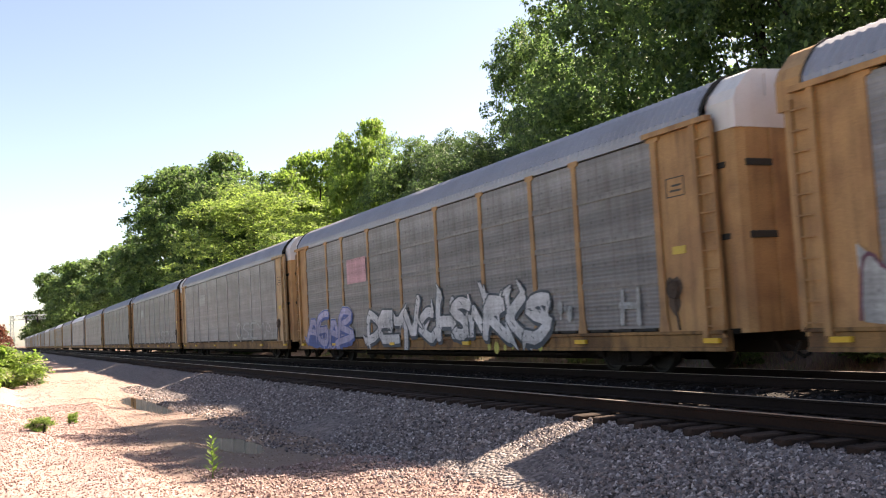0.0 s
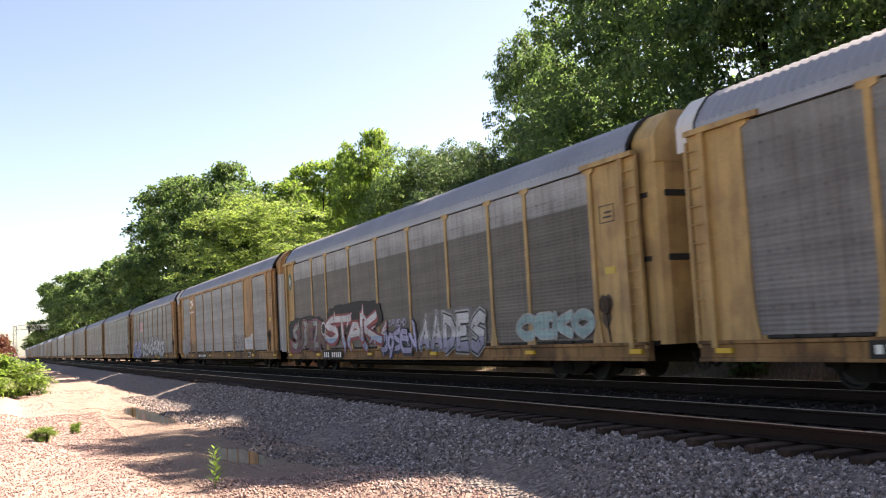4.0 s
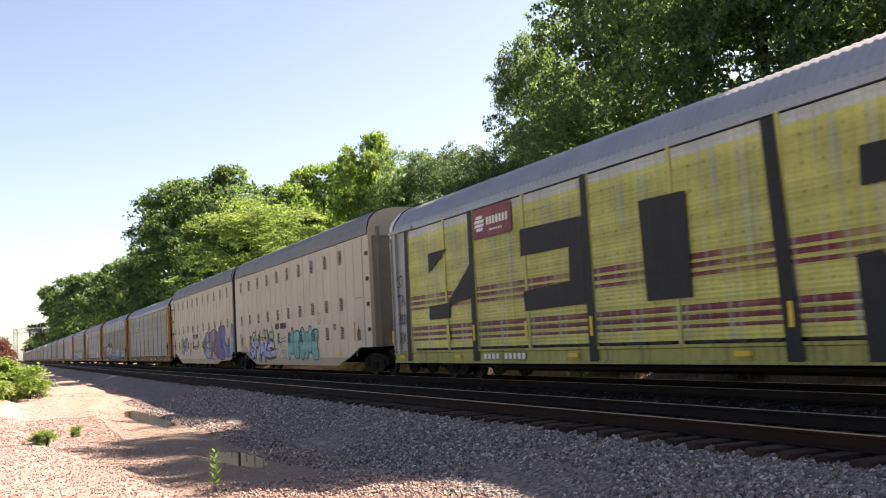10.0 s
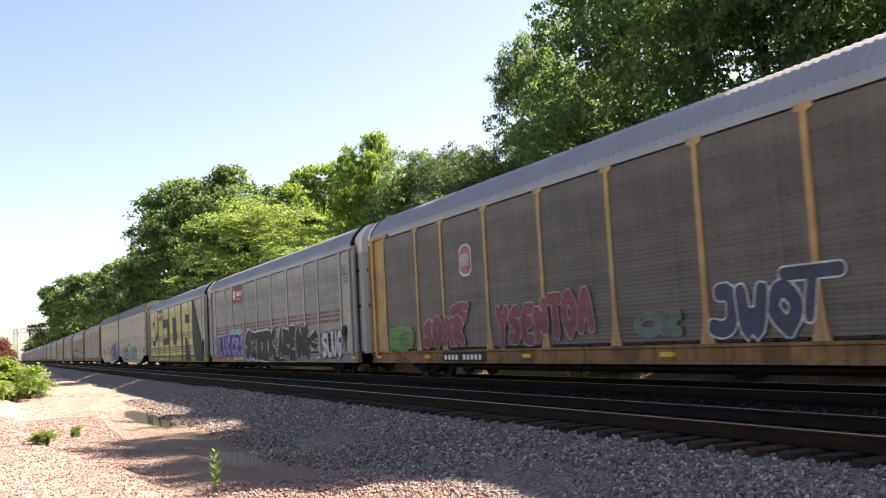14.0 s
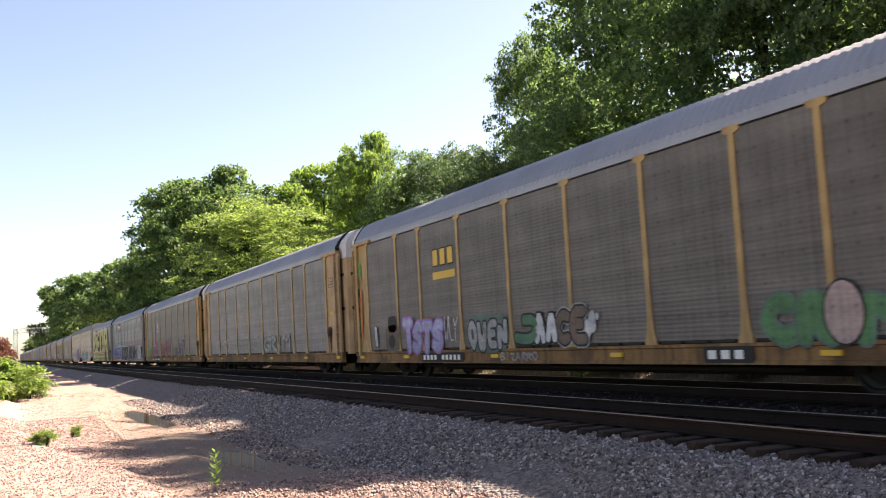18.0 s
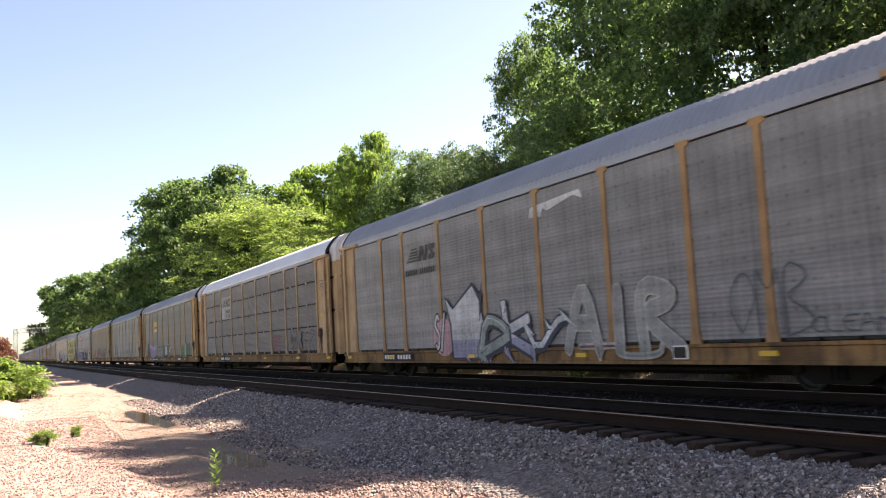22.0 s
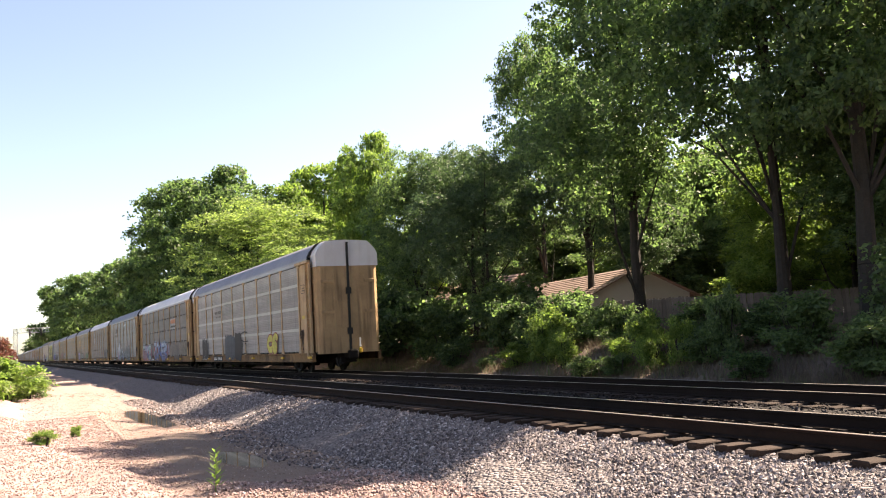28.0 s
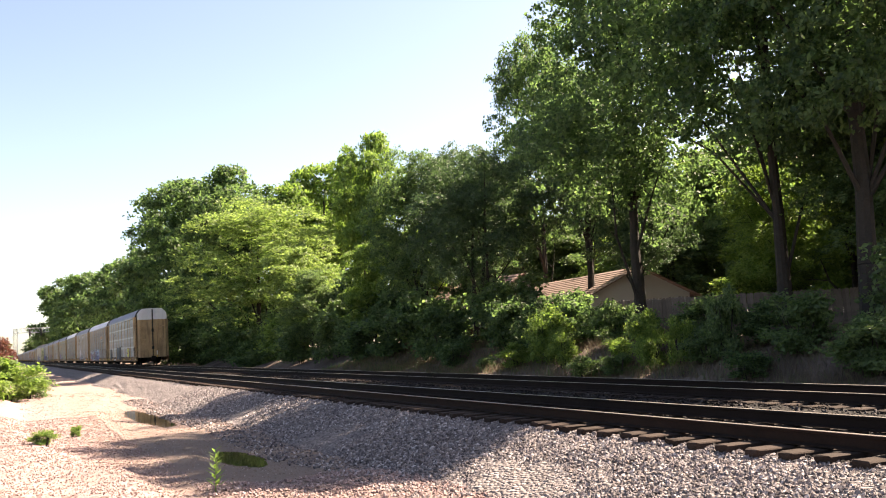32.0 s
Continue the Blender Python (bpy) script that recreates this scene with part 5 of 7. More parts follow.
PLATE = "black"
SPECS = [
    dict(label="rearmost light grey autorack with tan end doors and white battens", panel="p_pale", post="tan", door="tan", end="tan", rear_end="rusty_door", hood="white", roof="roof", battens=(1.9, 2.85, 3.85), batten="batten",
         art=[end_marker, W("MB", 3.45, 5.45, 2.05, 0.55, "g_black", "g_white", w=0.62, style="bubble", seed=3, ez=0.035), script_logo, H(10.8, 13.3, 2.0, 0.58, "g_smoke", 3, 8), W("MUM", 10.7, 13.3, 2.05, 0.6, "g_slate", "g_navy", w=0.62, style="bubble", seed=4, ez=0.05), H(13.2, 15.1, 2.1, 0.56, "g_black", 5, 6),
              W("C", 14.5, 16.7, 2.2, 1.5, "g_black", w=0.07, style="tag", seed=6), W("IJ", 15.0, 16.4, 1.55, 0.9, "g_black", w=0.06, style="tag", seed=7), W("CG", 20.8, 22.9, 1.95, 0.8, "g_yellow", "g_red", w=0.46, style="bubble", seed=5, ez=0.06), B(7.3, 9.7, 0.76, 0.6, 10, "ink", PLATE)]),
    dict(label="dark grey autorack with tan posts, white roof and colourful graffiti", panel="p_dark2", post="tan", door="tan", end="tan", hood="roof_white", roof="roof_white", tiers=4,
         art=[H(2.3, 8.6, 1.9, 0.55, "g_rose", 10), W("TYKE", 2.4, 8.1, 2.1, 0.56, ["g_seafoam", "g_lilac", "mix_sky_blue", "g_seafoam"], "g_navy", "g_white", w=0.46, style="block", seed=10, ez=0.06, hz=0.035, lean=0.1, shine="g_white"), W("E", 7.6, 8.6, 1.3, 0.55, "g_rose", "g_navy", w=0.3, style="wild", seed=11),
              H(9.7, 12.5, 2.1, 0.8, "g_red", 12), H(14.6, 17.6, 2.0, 0.7, "g_rose", 13), W("ZOKER", 9.9, 17.2, 2.2, 0.54, ["mix_sky_blue", "mix_sky_blue", "g_blue"], "g_navy", "g_sky", w=0.36, style="wild", seed=14, hz=0.035, shine="g_white"), P(oval(18.3, 1.42, 0.22, 0.42), "g_lilac", "paint_blot", lift=OVER),
              W("UNS", 18.9, 21.5, 1.9, 0.85, "p_dark2", "g_navy", w=0.44, style="bubble", seed=15, ez=0.03), W("SUIH", 20.9, 23.2, 1.95, 0.55, "g_grime", "g_slate", w=0.46, style="bubble", seed=17, ez=0.035), W("OEZ", 23.2, 26.2, 2.0, 0.85, "p_dark2", "g_black", w=0.52, style="bubble", seed=18, ez=0.04), W("R", 0.95, 1.5, 4.35, 3.75, "g_black", w=0.05, style="tag", seed=15), W("NEA", 0.8, 1.5, 2.7, 2.4, "g_black", w=0.04, style="tag", seed=16), red_logo, B(7.8, 9.76, 0.74, 0.60, 10, "ink", PLATE)]),
    dict(label="light grey autorack with orange ends and white scrawled graffiti", panel="p_light", post="orange", post_style="wide", door="tan", end="orange", hood="white", roof="roof",
         plate_at=21.2,
         art=[bare_logo, P(oval(10.05, 1.25, 0.8, 0.55), "g_pink", "paint_blot", lift=OVER - 0.003), P([(10.2, 2.45), (10.75, 2.1), (12.1, 2.72), (12.55, 2.35), (12.75, 2.75), (12.6, 1.9), (12.5, 0.6), (10.6, 0.6), (10.5, 1.6)], "g_navy", "graffiti_ground", lift=OVER), P([(10.28, 2.35), (10.75, 2.02), (12.1, 2.62), (12.5, 2.2), (12.42, 0.66), (10.7, 0.66), (10.62, 1.6)], "mix_white_lilac", "graffiti_crown", lift=OVER + 0.004),
              W("MDK", 11.5, 15.3, 1.95, 0.56, ["mix_white_lilac", "g_dull", "mix_white_lilac"], "g_navy", w=0.36, style="wild", seed=21, ez=0.06, shine="g_white"), W("V", 15.0, 16.5, 1.75, 0.6, "g_white", "g_navy", w=0.26, style="wild", seed=22), W("SI", 9.35, 10.2, 2.1, 0.75, "g_white", "g_black", w=0.3, style="bubble", seed=24),
              W("AIR", 17.0, 21.3, 2.35, 0.55, "g_washed", "g_pale", w=0.3, style="bubble", seed=25, ez=0.035), W("TU", 17.6, 20.6, 1.0, 0.56, ["g_maroon", "g_washed"], "g_pale", w=0.2, style="bubble", seed=26), W("OMB", 22.7, 24.7, 2.25, 0.95, "g_slate", w=0.035, style="tag", seed=23), W("CLEAN", 24.6, 26.3, 1.3, 1.0, "g_slate", w=0.03, style="tag", seed=27),
              B(5.0, 7.4, 0.76, 0.62, 10, "ink", PLATE), P([(15.5, 4.05), (16.1, 4.02), (16.2, 4.22), (16.4, 4.12), (17.6, 4.32), (18.0, 4.2), (17.9, 4.42), (15.6, 4.3)], "g_white", "paint_dash")]),
    dict(label="dark grey autorack with tan posts, white roof and a line logo", panel="p_dark2", post="tan", door="tan", end="tan", hood="white", roof="roof_white", tiers=4,
         art=[lines_logo, W("JTOVE", 0.7, 1.5, 4.45, 3.85, "g_black", w=0.05, style="tag", seed=31, rise=-0.05), W("JTOVE", 0.7, 1.5, 3.6, 3.05, "g_black", w=0.05, style="tag", seed=32, rise=-0.05), W("JTOVE", 0.7, 1.5, 2.75, 2.15, "g_black", w=0.05, style="tag", seed=33, rise=-0.05), B(6.6, 9.1, 0.76, 0.6, 10, "ink", PLATE),
              W("OVER", 19.3, 20.7, 1.8, 1.4, "g_red", w=0.06, style="tag", seed=34), W("TRICK", 19.1, 20.9, 1.35, 1.0, "g_maroon", w=0.05, style="tag", seed=35), W("UOR", 22.4, 24.3, 1.95, 1.0, "g_grime", "g_black", w=0.42, style="bubble", seed=36, ez=0.025), W("CER", 24.0, 26.3, 1.9, 0.9, "g_black", w=0.045, style="tag", seed=37)]),
    dict(label="dirty grey autorack with yellow flared posts and mixed graffiti", panel="p_brown", post="yellow", door="yellow", end="tan", hood="white", roof="roof",
         art=[blocks_logo, W("I", 2.5, 3.15, 1.9, 0.9, "g_white", "g_navy", w=0.5, style="block", seed=41), H(3.7, 5.05, 1.75, 0.85, "g_umber", 42, 9), H(4.0, 4.8, 2.05, 1.5, "g_black", 43, 5), P(oval(4.35, 1.2, 0.3, 0.22), "g_black", "paint_blot", lift=OVER + 0.004), W("TSTS", 5.4, 8.6, 1.95, 0.72, "g_lilac", "g_purple", "g_rose", w=0.4, style="bubble", seed=43, ez=0.05, hz=0.04), W("WLY", 8.7, 9.65, 1.9, 1.1, "g_white", w=0.05, style="tag", seed=44),
              H(10.2, 12.8, 1.8, 0.8, "g_forest", 45), W("OWEN", 10.3, 12.7, 1.75, 0.78, "g_grey", "g_black", w=0.42, style="bubble", seed=45), W("J", 13.1, 14.25, 1.85, 0.9, "g_forest2", "g_black", w=0.45, style="bubble", seed=46), W("AA", 14.1, 15.2, 1.8, 0.9, "g_white", "g_black", w=0.5, style="bubble", seed=47), W("CE", 15.1, 16.5, 1.85, 0.88, "g_umber", "g_black", "g_grey", w=0.42, style="bubble", seed=48, hz=0.03), D(16.5, 17.0, 1.95, 1.0, 8, "g_white", 47),
              W("CR", 22.1, 23.75, 1.75, 0.74, "g_green2", "g_forest", w=0.46, style="bubble", seed=49, ez=0.06), W("N", 24.2, 25.4, 1.85, 0.74, "g_green2", "g_forest", w=0.46, style="bubble", seed=50, ez=0.06), P(oval(23.93, 1.32, 0.43, 0.53), "g_black", "graffiti_ground", lift=OVER + 0.012), P(oval(23.93, 1.32, 0.39, 0.49), "g_flesh", "graffiti_oval", lift=OVER + 0.015),
              W("OSO", 0.85, 1.5, 3.2, 1.3, ["g_orange", "g_black"], w=0.12, style="tag", seed=49), P(rect(0.9, 1.45, 4.05, 3.55), "g_green", "paint_patch", lift=0.004), B(7.0, 9.8, 0.74, 0.60, 10, "ink", PLATE), W("BIZARRO", 12.2, 14.2, 0.8, 0.55, "g_grey", w=0.05, style="tag", seed=51), B(20.6, 21.7, 0.76, 0.6, 3, "ink", PLATE)]),
    dict(label="grey autorack with yellow posts and faint pale tags", panel="p_mid", post="yellow", door="tan", end="tan", hood="white", roof="roof",
         art=[W("SENOA", 10.5, 16.0, 1.85, 1.0, "g_dull", w=0.09, style="tag", seed=51), W("GRIM", 16.2, 21.0, 1.8, 0.9, "g_dull", "g_grime", w=0.3, style="bubble", seed=53, ez=0.03), W("ELSO", 4.0, 8.0, 1.8, 1.0, "g_grey", w=0.07, style="tag", seed=52)]),
    dict(label="dark dirty autorack with yellow flared posts and red graffiti", panel="p_dark", post="yellow", door="yellow", end="yellow", hood="white", roof="roof",
         art=[H(2.25, 4.55, 1.68, 0.9, "g_green", 61, 8), W("HE", 2.5, 4.3, 1.5, 1.0, "g_forest", w=0.06, style="tag", seed=61), W("SOAR", 5.3, 8.3, 1.95, 0.9, "g_maroon", "g_rosewhite", w=0.5, style="bubble", seed=62, ez=0.035), W("S", 7.4, 8.6, 2.25, 1.5, "g_maroon", "g_rosewhite", w=0.5, style="bubble", seed=66, ez=0.035), W("YSENTOA", 10.35, 15.05, 2.2, 0.95, "g_maroon", "g_rosewhite", w=0.5, style="bubble", seed=63, ez=0.03, rise=0.04), W("JWO", 18.95, 21.3, 2.05, 0.9, "g_navy2", "g_white", w=0.46, style="bubble", seed=64, ez=0.035), W("T", 20.9, 22.2, 2.15, 1.1, "g_navy2", "g_white", w=0.36, style="bubble", seed=67, ez=0.035),
              P([(8.15, 3.05), (8.35, 2.92), (8.75, 2.92), (8.95, 3.05), (8.95, 3.69), (8.75, 3.82), (8.35, 3.82), (8.15, 3.69)], "g_white", "logo_panel"), P([(8.22, 3.1), (8.4, 2.98), (8.7, 2.98), (8.88, 3.1), (8.88, 3.64), (8.7, 3.76), (8.4, 3.76), (8.22, 3.64)], "g_rose", "logo_panel", lift=0.009), B(8.3, 8.85, 3.55, 3.2, 4, "g_white", x=NEAR - 0.016), W("CE", 16.6, 18.1, 1.6, 1.0, "g_forest", "g_grime", w=0.3, style="bubble", seed=65), B(6.85, 9.4, 0.74, 0.60, 10, "ink", PLATE)]),
    dict(label="silver autorack with wine-red stripes and bold graffiti", panel="p_silver", post="silver", post_style="wide", door="silver", end="silver", hood="white", roof="roof", sill="sill_grey",
         art=[plaque(7.2, 9.7, 4.66, 3.73, "g_maroon", "ink"), H(1.7, 6.0, 2.05, 1.2, "g_seafoam", 70), H(5.6, 9.9, 2.35, 1.2, "g_seafoam", 76), H(1.5, 10.1, 1.2, 0.53, "g_orange", 77, 14, -0.0005), H(2.2, 9.6, 2.0, 0.8, "g_navy", 80, 12, 0.0005), W("WLUCCRS", 1.9, 9.85, 2.15, 0.6, "g_purple", "g_navy", w=0.46, style="block", seed=71, ez=0.08, shine="g_lilac"), W("SZEEK", 10.1, 16.6, 2.2, 0.54, "g_black", "g_black", "g_white", w=0.54, style="block", seed=72, hz=0.09), W("L", 16.2, 17.4, 1.1, 0.6, "g_black", "g_black", "g_white", w=0.22, style="wild", seed=78),
              W("AREOK", 17.0, 22.2, 2.25, 0.54, "g_black", "g_black", "g_white", w=0.58, style="block", seed=73, hz=0.08), W("X", 21.8, 22.8, 1.75, 1.1, "g_black", "g_black", "g_white", w=0.3, style="wild", seed=79), W("SLUG", 24.1, 26.75, 1.88, 0.6, "g_white", "g_black", w=0.46, style="bubble", seed=74, ez=0.035), B(7.3, 9.7, 0.76, 0.62, 10, "ink", x=NEAR - 0.066), W("VI", 26.9, 27.6, 4.25, 3.7, "g_green", w=0.09, style="tag", seed=75, over=False)]),
    dict(label="silver autorack sprayed yellow with giant black block shapes", panel="p_paint", post="post_paint", post_style="thin", door="silver", end="silver", hood="white", roof="roof", sill="sill_paint", bay_mats={8: "p_plain"},
         art=[big_blocks] + [P(rect(s - 0.06, s + 0.06, 1.55, 1.12), "marker", "reflector_strip", lift=OVER + 0.012) for s in (0.55, 5.05, 6.75, 9.75, 12.75, 18.85, 21.75)] + [plaque(7.0, 9.3, 4.66, 3.85, "g_maroon", "ink"), B(7.3, 9.7, 0.76, 0.62, 10, "ink"), W("ZO", 0.95, 1.65, 3.35, 2.9, "g_black", w=0.05, style="tag", seed=81), W("NTA", 0.9, 1.7, 2.7, 2.3, "g_black", w=0.05, style="tag", seed=82), W("VERSO", 0.9, 1.7, 2.1, 1.7, "g_black", w=0.05, style="tag", seed=83), W("MAX", 0.9, 1.7, 1.5, 1.1, "g_black", w=0.05, style="tag", seed=84)]),
    None,
    dict(label="bluish grey autorack with yellow flared posts and a square logo", panel="p_mid", post="yellow", door="yellow", end="yellow", hood="white", roof="roof",
         art=[small_square, B(4.7, 7.0, 0.76, 0.62, 10, "ink", PLATE), B(19.8, 20.8, 0.76, 0.6, 3, "ink", PLATE)]),
    dict(label="dark autorack with yellow posts, washed top and red white graffiti", panel="p_dark3", post="yellow", door="yellow", end="yellow", hood="yellow", roof="roof",
         art=[H(1.1, 6.6, 2.3, 1.2, "g_black", 100), H(1.2, 3.0, 1.4, 0.75, "g_maroon", 107), W("SUBEZR", 1.9, 6.5, 2.2, 0.85, ["g_dull", "g_umber"], "g_plum", "g_rose", w=0.4, style="wild", seed=101, hz=0.03), P(oval(6.5, 1.72, 0.3, 0.28), "g_white", "paint_blot", lift=OVER + 0.012), P(oval(6.5, 1.72, 0.22, 0.2), "g_black", "paint_blot", lift=OVER + 0.016), H(6.9, 13.3, 2.6, 1.5, "g_black", 106), W("STAK", 6.8, 12.6, 2.3, 0.95, "mix_white_sky", "g_red", w=0.36, style="wild", seed=102, ez=0.08, shine="g_white"), W("V", 12.3, 13.4, 1.7, 0.9, "mix_white_sky", "g_red", w=0.3, style="wild", seed=108),
              W("JOSEN", 13.1, 16.2, 1.6, 0.65, "g_lilac", "g_navy", w=0.38, style="wild", seed=103, ez=0.045), W("DAVEHD", 13.9, 15.5, 1.85, 1.58, "g_lilac", w=0.04, style="tag", seed=109), H(16.6, 21.3, 2.0, 0.75, "g_grime", 110), W("AADES", 16.5, 21.2, 1.95, 0.62, "mix_white_lilac", "g_black", "g_grey", w=0.44, style="block", seed=104, ez=0.05, hz=0.05, lean=0.12),
              W("CEKO", 23.0, 26.6, 1.75, 0.93, "g_seafoam", "g_grey", w=0.36, style="bubble", seed=105), B(6.4, 8.7, 0.78, 0.58, 9, "ink", PLATE),
              P(oval(1.5, 3.94, 0.28, 0.40), "g_forest", "logo_disc", x=NEAR + 0.012), P([(1.42, 4.12), (1.58, 4.12), (1.58, 4.02), (1.66, 4.02), (1.66, 3.86), (1.58, 3.86), (1.58, 3.74), (1.42, 3.74), (1.42, 3.86), (1.34, 3.86), (1.34, 4.02), (1.42, 4.02)], "g_white", "logo_mark", x=NEAR + 0.006)]),
    dict(label="orange autorack with bluish grey panels and solid orange sheets", panel="p_blue", post="orange", post_style="wide", door="orange", end="orange", rear_end="batten", hood="orange", roof="roof", chord="orange", solid=(1, 7), plate_at=22.8,
         art=[hoop_logo, P([(1.75, 2.15), (2.25, 1.75), (2.95, 2.2), (3.6, 1.72), (4.0, 2.2), (4.2, 1.85), (4.0, 0.95), (3.85, 0.55), (3.5, 0.9), (2.6, 0.6), (2.3, 0.9), (1.8, 0.95)], "g_grey", "graffiti_crown", lift=OVER), W("MM", 1.7, 4.3, 2.1, 0.95, "g_plum", w=0.07, style="tag", seed=120), W("O", 3.75, 4.75, 2.15, 1.35, "g_grey", "g_plum", w=0.3, style="bubble", seed=121), W("CLONESTR", 4.85, 7.1, 1.65, 0.95, "g_black", w=0.045, style="tag", seed=122), W("CAUYKS", 18.6, 22.0, 1.85, 1.0, "g_black", w=0.05, style="tag", seed=123), W("SMN", 19.3, 21.7, 0.95, 0.56, "g_black", w=0.04, style="tag", seed=124), B(8.0, 10.5, 0.76, 0.6, 10, "ink", PLATE),
              P([(21.75, 1.0), (23.6, 1.02), (23.75, 1.2), (23.6, 1.78), (23.3, 1.8), (23.1, 1.62), (22.7, 1.66), (22.2, 1.6), (21.75, 1.62)], "g_white", "paint_patch", x=NEAR - 0.02)]),
    dict(label="grey autorack with orange ends, pale battens and white graffiti", panel="p_mid2", post="orange", post_style="wide", door="orange", end="orange", hood="white", roof="roof", battens=(1.9, 2.85, 3.8), batten="p_mid",
         art=[P(rect(7.5, 9.6, 3.8, 2.9), "g_pink", "paint_patch", lift=0.025), H(2.0, 8.0, 1.25, 0.55, "g_blue", 130, 12), W("AGAB", 2.1, 7.9, 2.15, 0.55, "g_lilac", "g_blue", "g_grey", w=0.3, style="wild", seed=131, hz=0.03), W("DEMVC", 9.5, 15.5, 2.05, 0.55, "g_white", "g_slate", w=0.4, style="wild", seed=132, ez=0.06), W("HSNRKS", 15.7, 22.3, 2.15, 0.54, "g_white", "g_slate", w=0.4, style="wild", seed=133, ez=0.06), D(22.5, 23.6, 1.55, 1.15, 6, "g_grey", 135), W("H", 25.2, 26.0, 1.85, 1.0, "g_grey", w=0.16, style="tag", seed=134),
              D(15.0, 22.0, 0.62, 0.56, 5, "g_yellow", 136)]),
]
for i, spec in enumerate(SPECS):
    if spec:
        autorack(spec, COUPLINGS[i], COUPLINGS[i + 1])
LOOKS = [dict(panel="p_mid", post="silver", post_style="wide", door="orange", end="orange", hood="white", roof="roof"), dict(panel="p_light", post="silver", post_style="thin", door="tan", end="orange", hood="white", roof="roof"),
         dict(panel="p_mid2", post="tan", door="tan", end="tan", hood="white", roof="roof_white"), dict(panel="p_plain", post="silver", post_style="wide", door="silver", end="silver", hood="white", roof="roof_white")]
NAMES = ["grey autorack with orange ends far along the train", "light grey autorack with yellow ends far along the train", "patchy grey autorack with tan posts far along the train", "silver autorack far along the train"]
at, pick = 289.8, random.Random(77)
for i in range(17):
    k = (1, 3, 0, 1, 3, 1, 2)[i % 7] if i > 1 else 1 - i
    sp = dict(LOOKS[k], label=NAMES[k], brake=False)
    if i < 2:
        sp["art"] = [W("OSEMA", 18, 26, 1.9, 0.95, "g_grey", w=0.1, style="tag", seed=200 + i), P(rect(7.5, 9.2, 3.9, 3.2), "g_grey", "logo_panel")]
    autorack(sp, at, at + 29.5)
    at += 29.5

# ---- the cream articulated pair ----
CP = [(1.55, 5.05), (1.545, 5.25), (1.45, 5.58), (1.22, 5.83), (0.9, 5.96), (0.45, 6.02), (0.0, 6.03)]
CP = CP + [(-x, z) for x, z in CP[-2::-1]]


def half_body_mesh(y0, y1, cut0, cut1):
    """Smooth side walls with a skirt that is cut away over the trucks."""
    bm = bmesh.new()
    o = [(y0, 1.05), (y0 + cut0, 1.05), (y0 + cut0 + 1.1, 0.72), (y0 + cut0 + 2.6, 0.38), (y1 - cut1 - 2.6, 0.38), (y1 - cut1 - 1.1, 0.72), (y1 - cut1, 1.05), (y1, 1.05), (y1, 5.03), (y0, 5.03)]
    prism(bm, o, 0, -1.55, -1.47)
    prism(bm, o, 0, 1.47, 1.55)
    box(bm, -1.47, 1.47, y0, y0 + 0.05, 1.05, 5.03)
    box(bm, -1.47, 1.47, y1 - 0.05, y1, 1.05, 5.03)
    g = [(x * 0.985, z * 0.997) for x, z in CP]
    for a, b in ((y0, y0 + 0.12), (y1 - 0.12, y1)):
        prism(bm, g, 1, a, b)
    return bm


def seam_mesh():
    bm = bmesh.new()
    box(bm, -1.558, -1.545, -0.013, 0.013, 0.75, 5.0)
    return bm


def vent_mesh(h):
    """A grid of small dark louvre slots."""
    bm = bmesh.new()
    rows = int(h / 0.062)
    for i in range(rows):
        for j in range(5):
            y, z = -0.19 + j * 0.078 + (0.02 if i % 2 else 0), i * 0.062
            vs = [bm.verts.new((-1.582, y + a, z + b)) for a, b in ((0, 0), (0.06, 0), (0.06, 0.044), (0, 0.044))]
            bm.faces.new(vs)
    return bm


def bellows_mesh(y0, y1):
    bm = bmesh.new()
    n = 8
    prev = None
    for i in range(n * 2 + 1):
        y = y0 + (y1 - y0) * i / (2 * n)
        k = 0.985 if i % 2 == 0 else 0.93
        ring = [bm.verts.new((x * k, y, 1.0 + (z - 1.0) * (0.5 + k / 2))) for x, z in [(1.53, 0.95)] + CP + [(-1.53, 0.95)]]
        if prev:
            for a in range(len(ring)):
                b = (a + 1) % len(ring)
                bm.faces.new((prev[a], prev[b], ring[b], ring[a]))
        prev = ring
    return bm


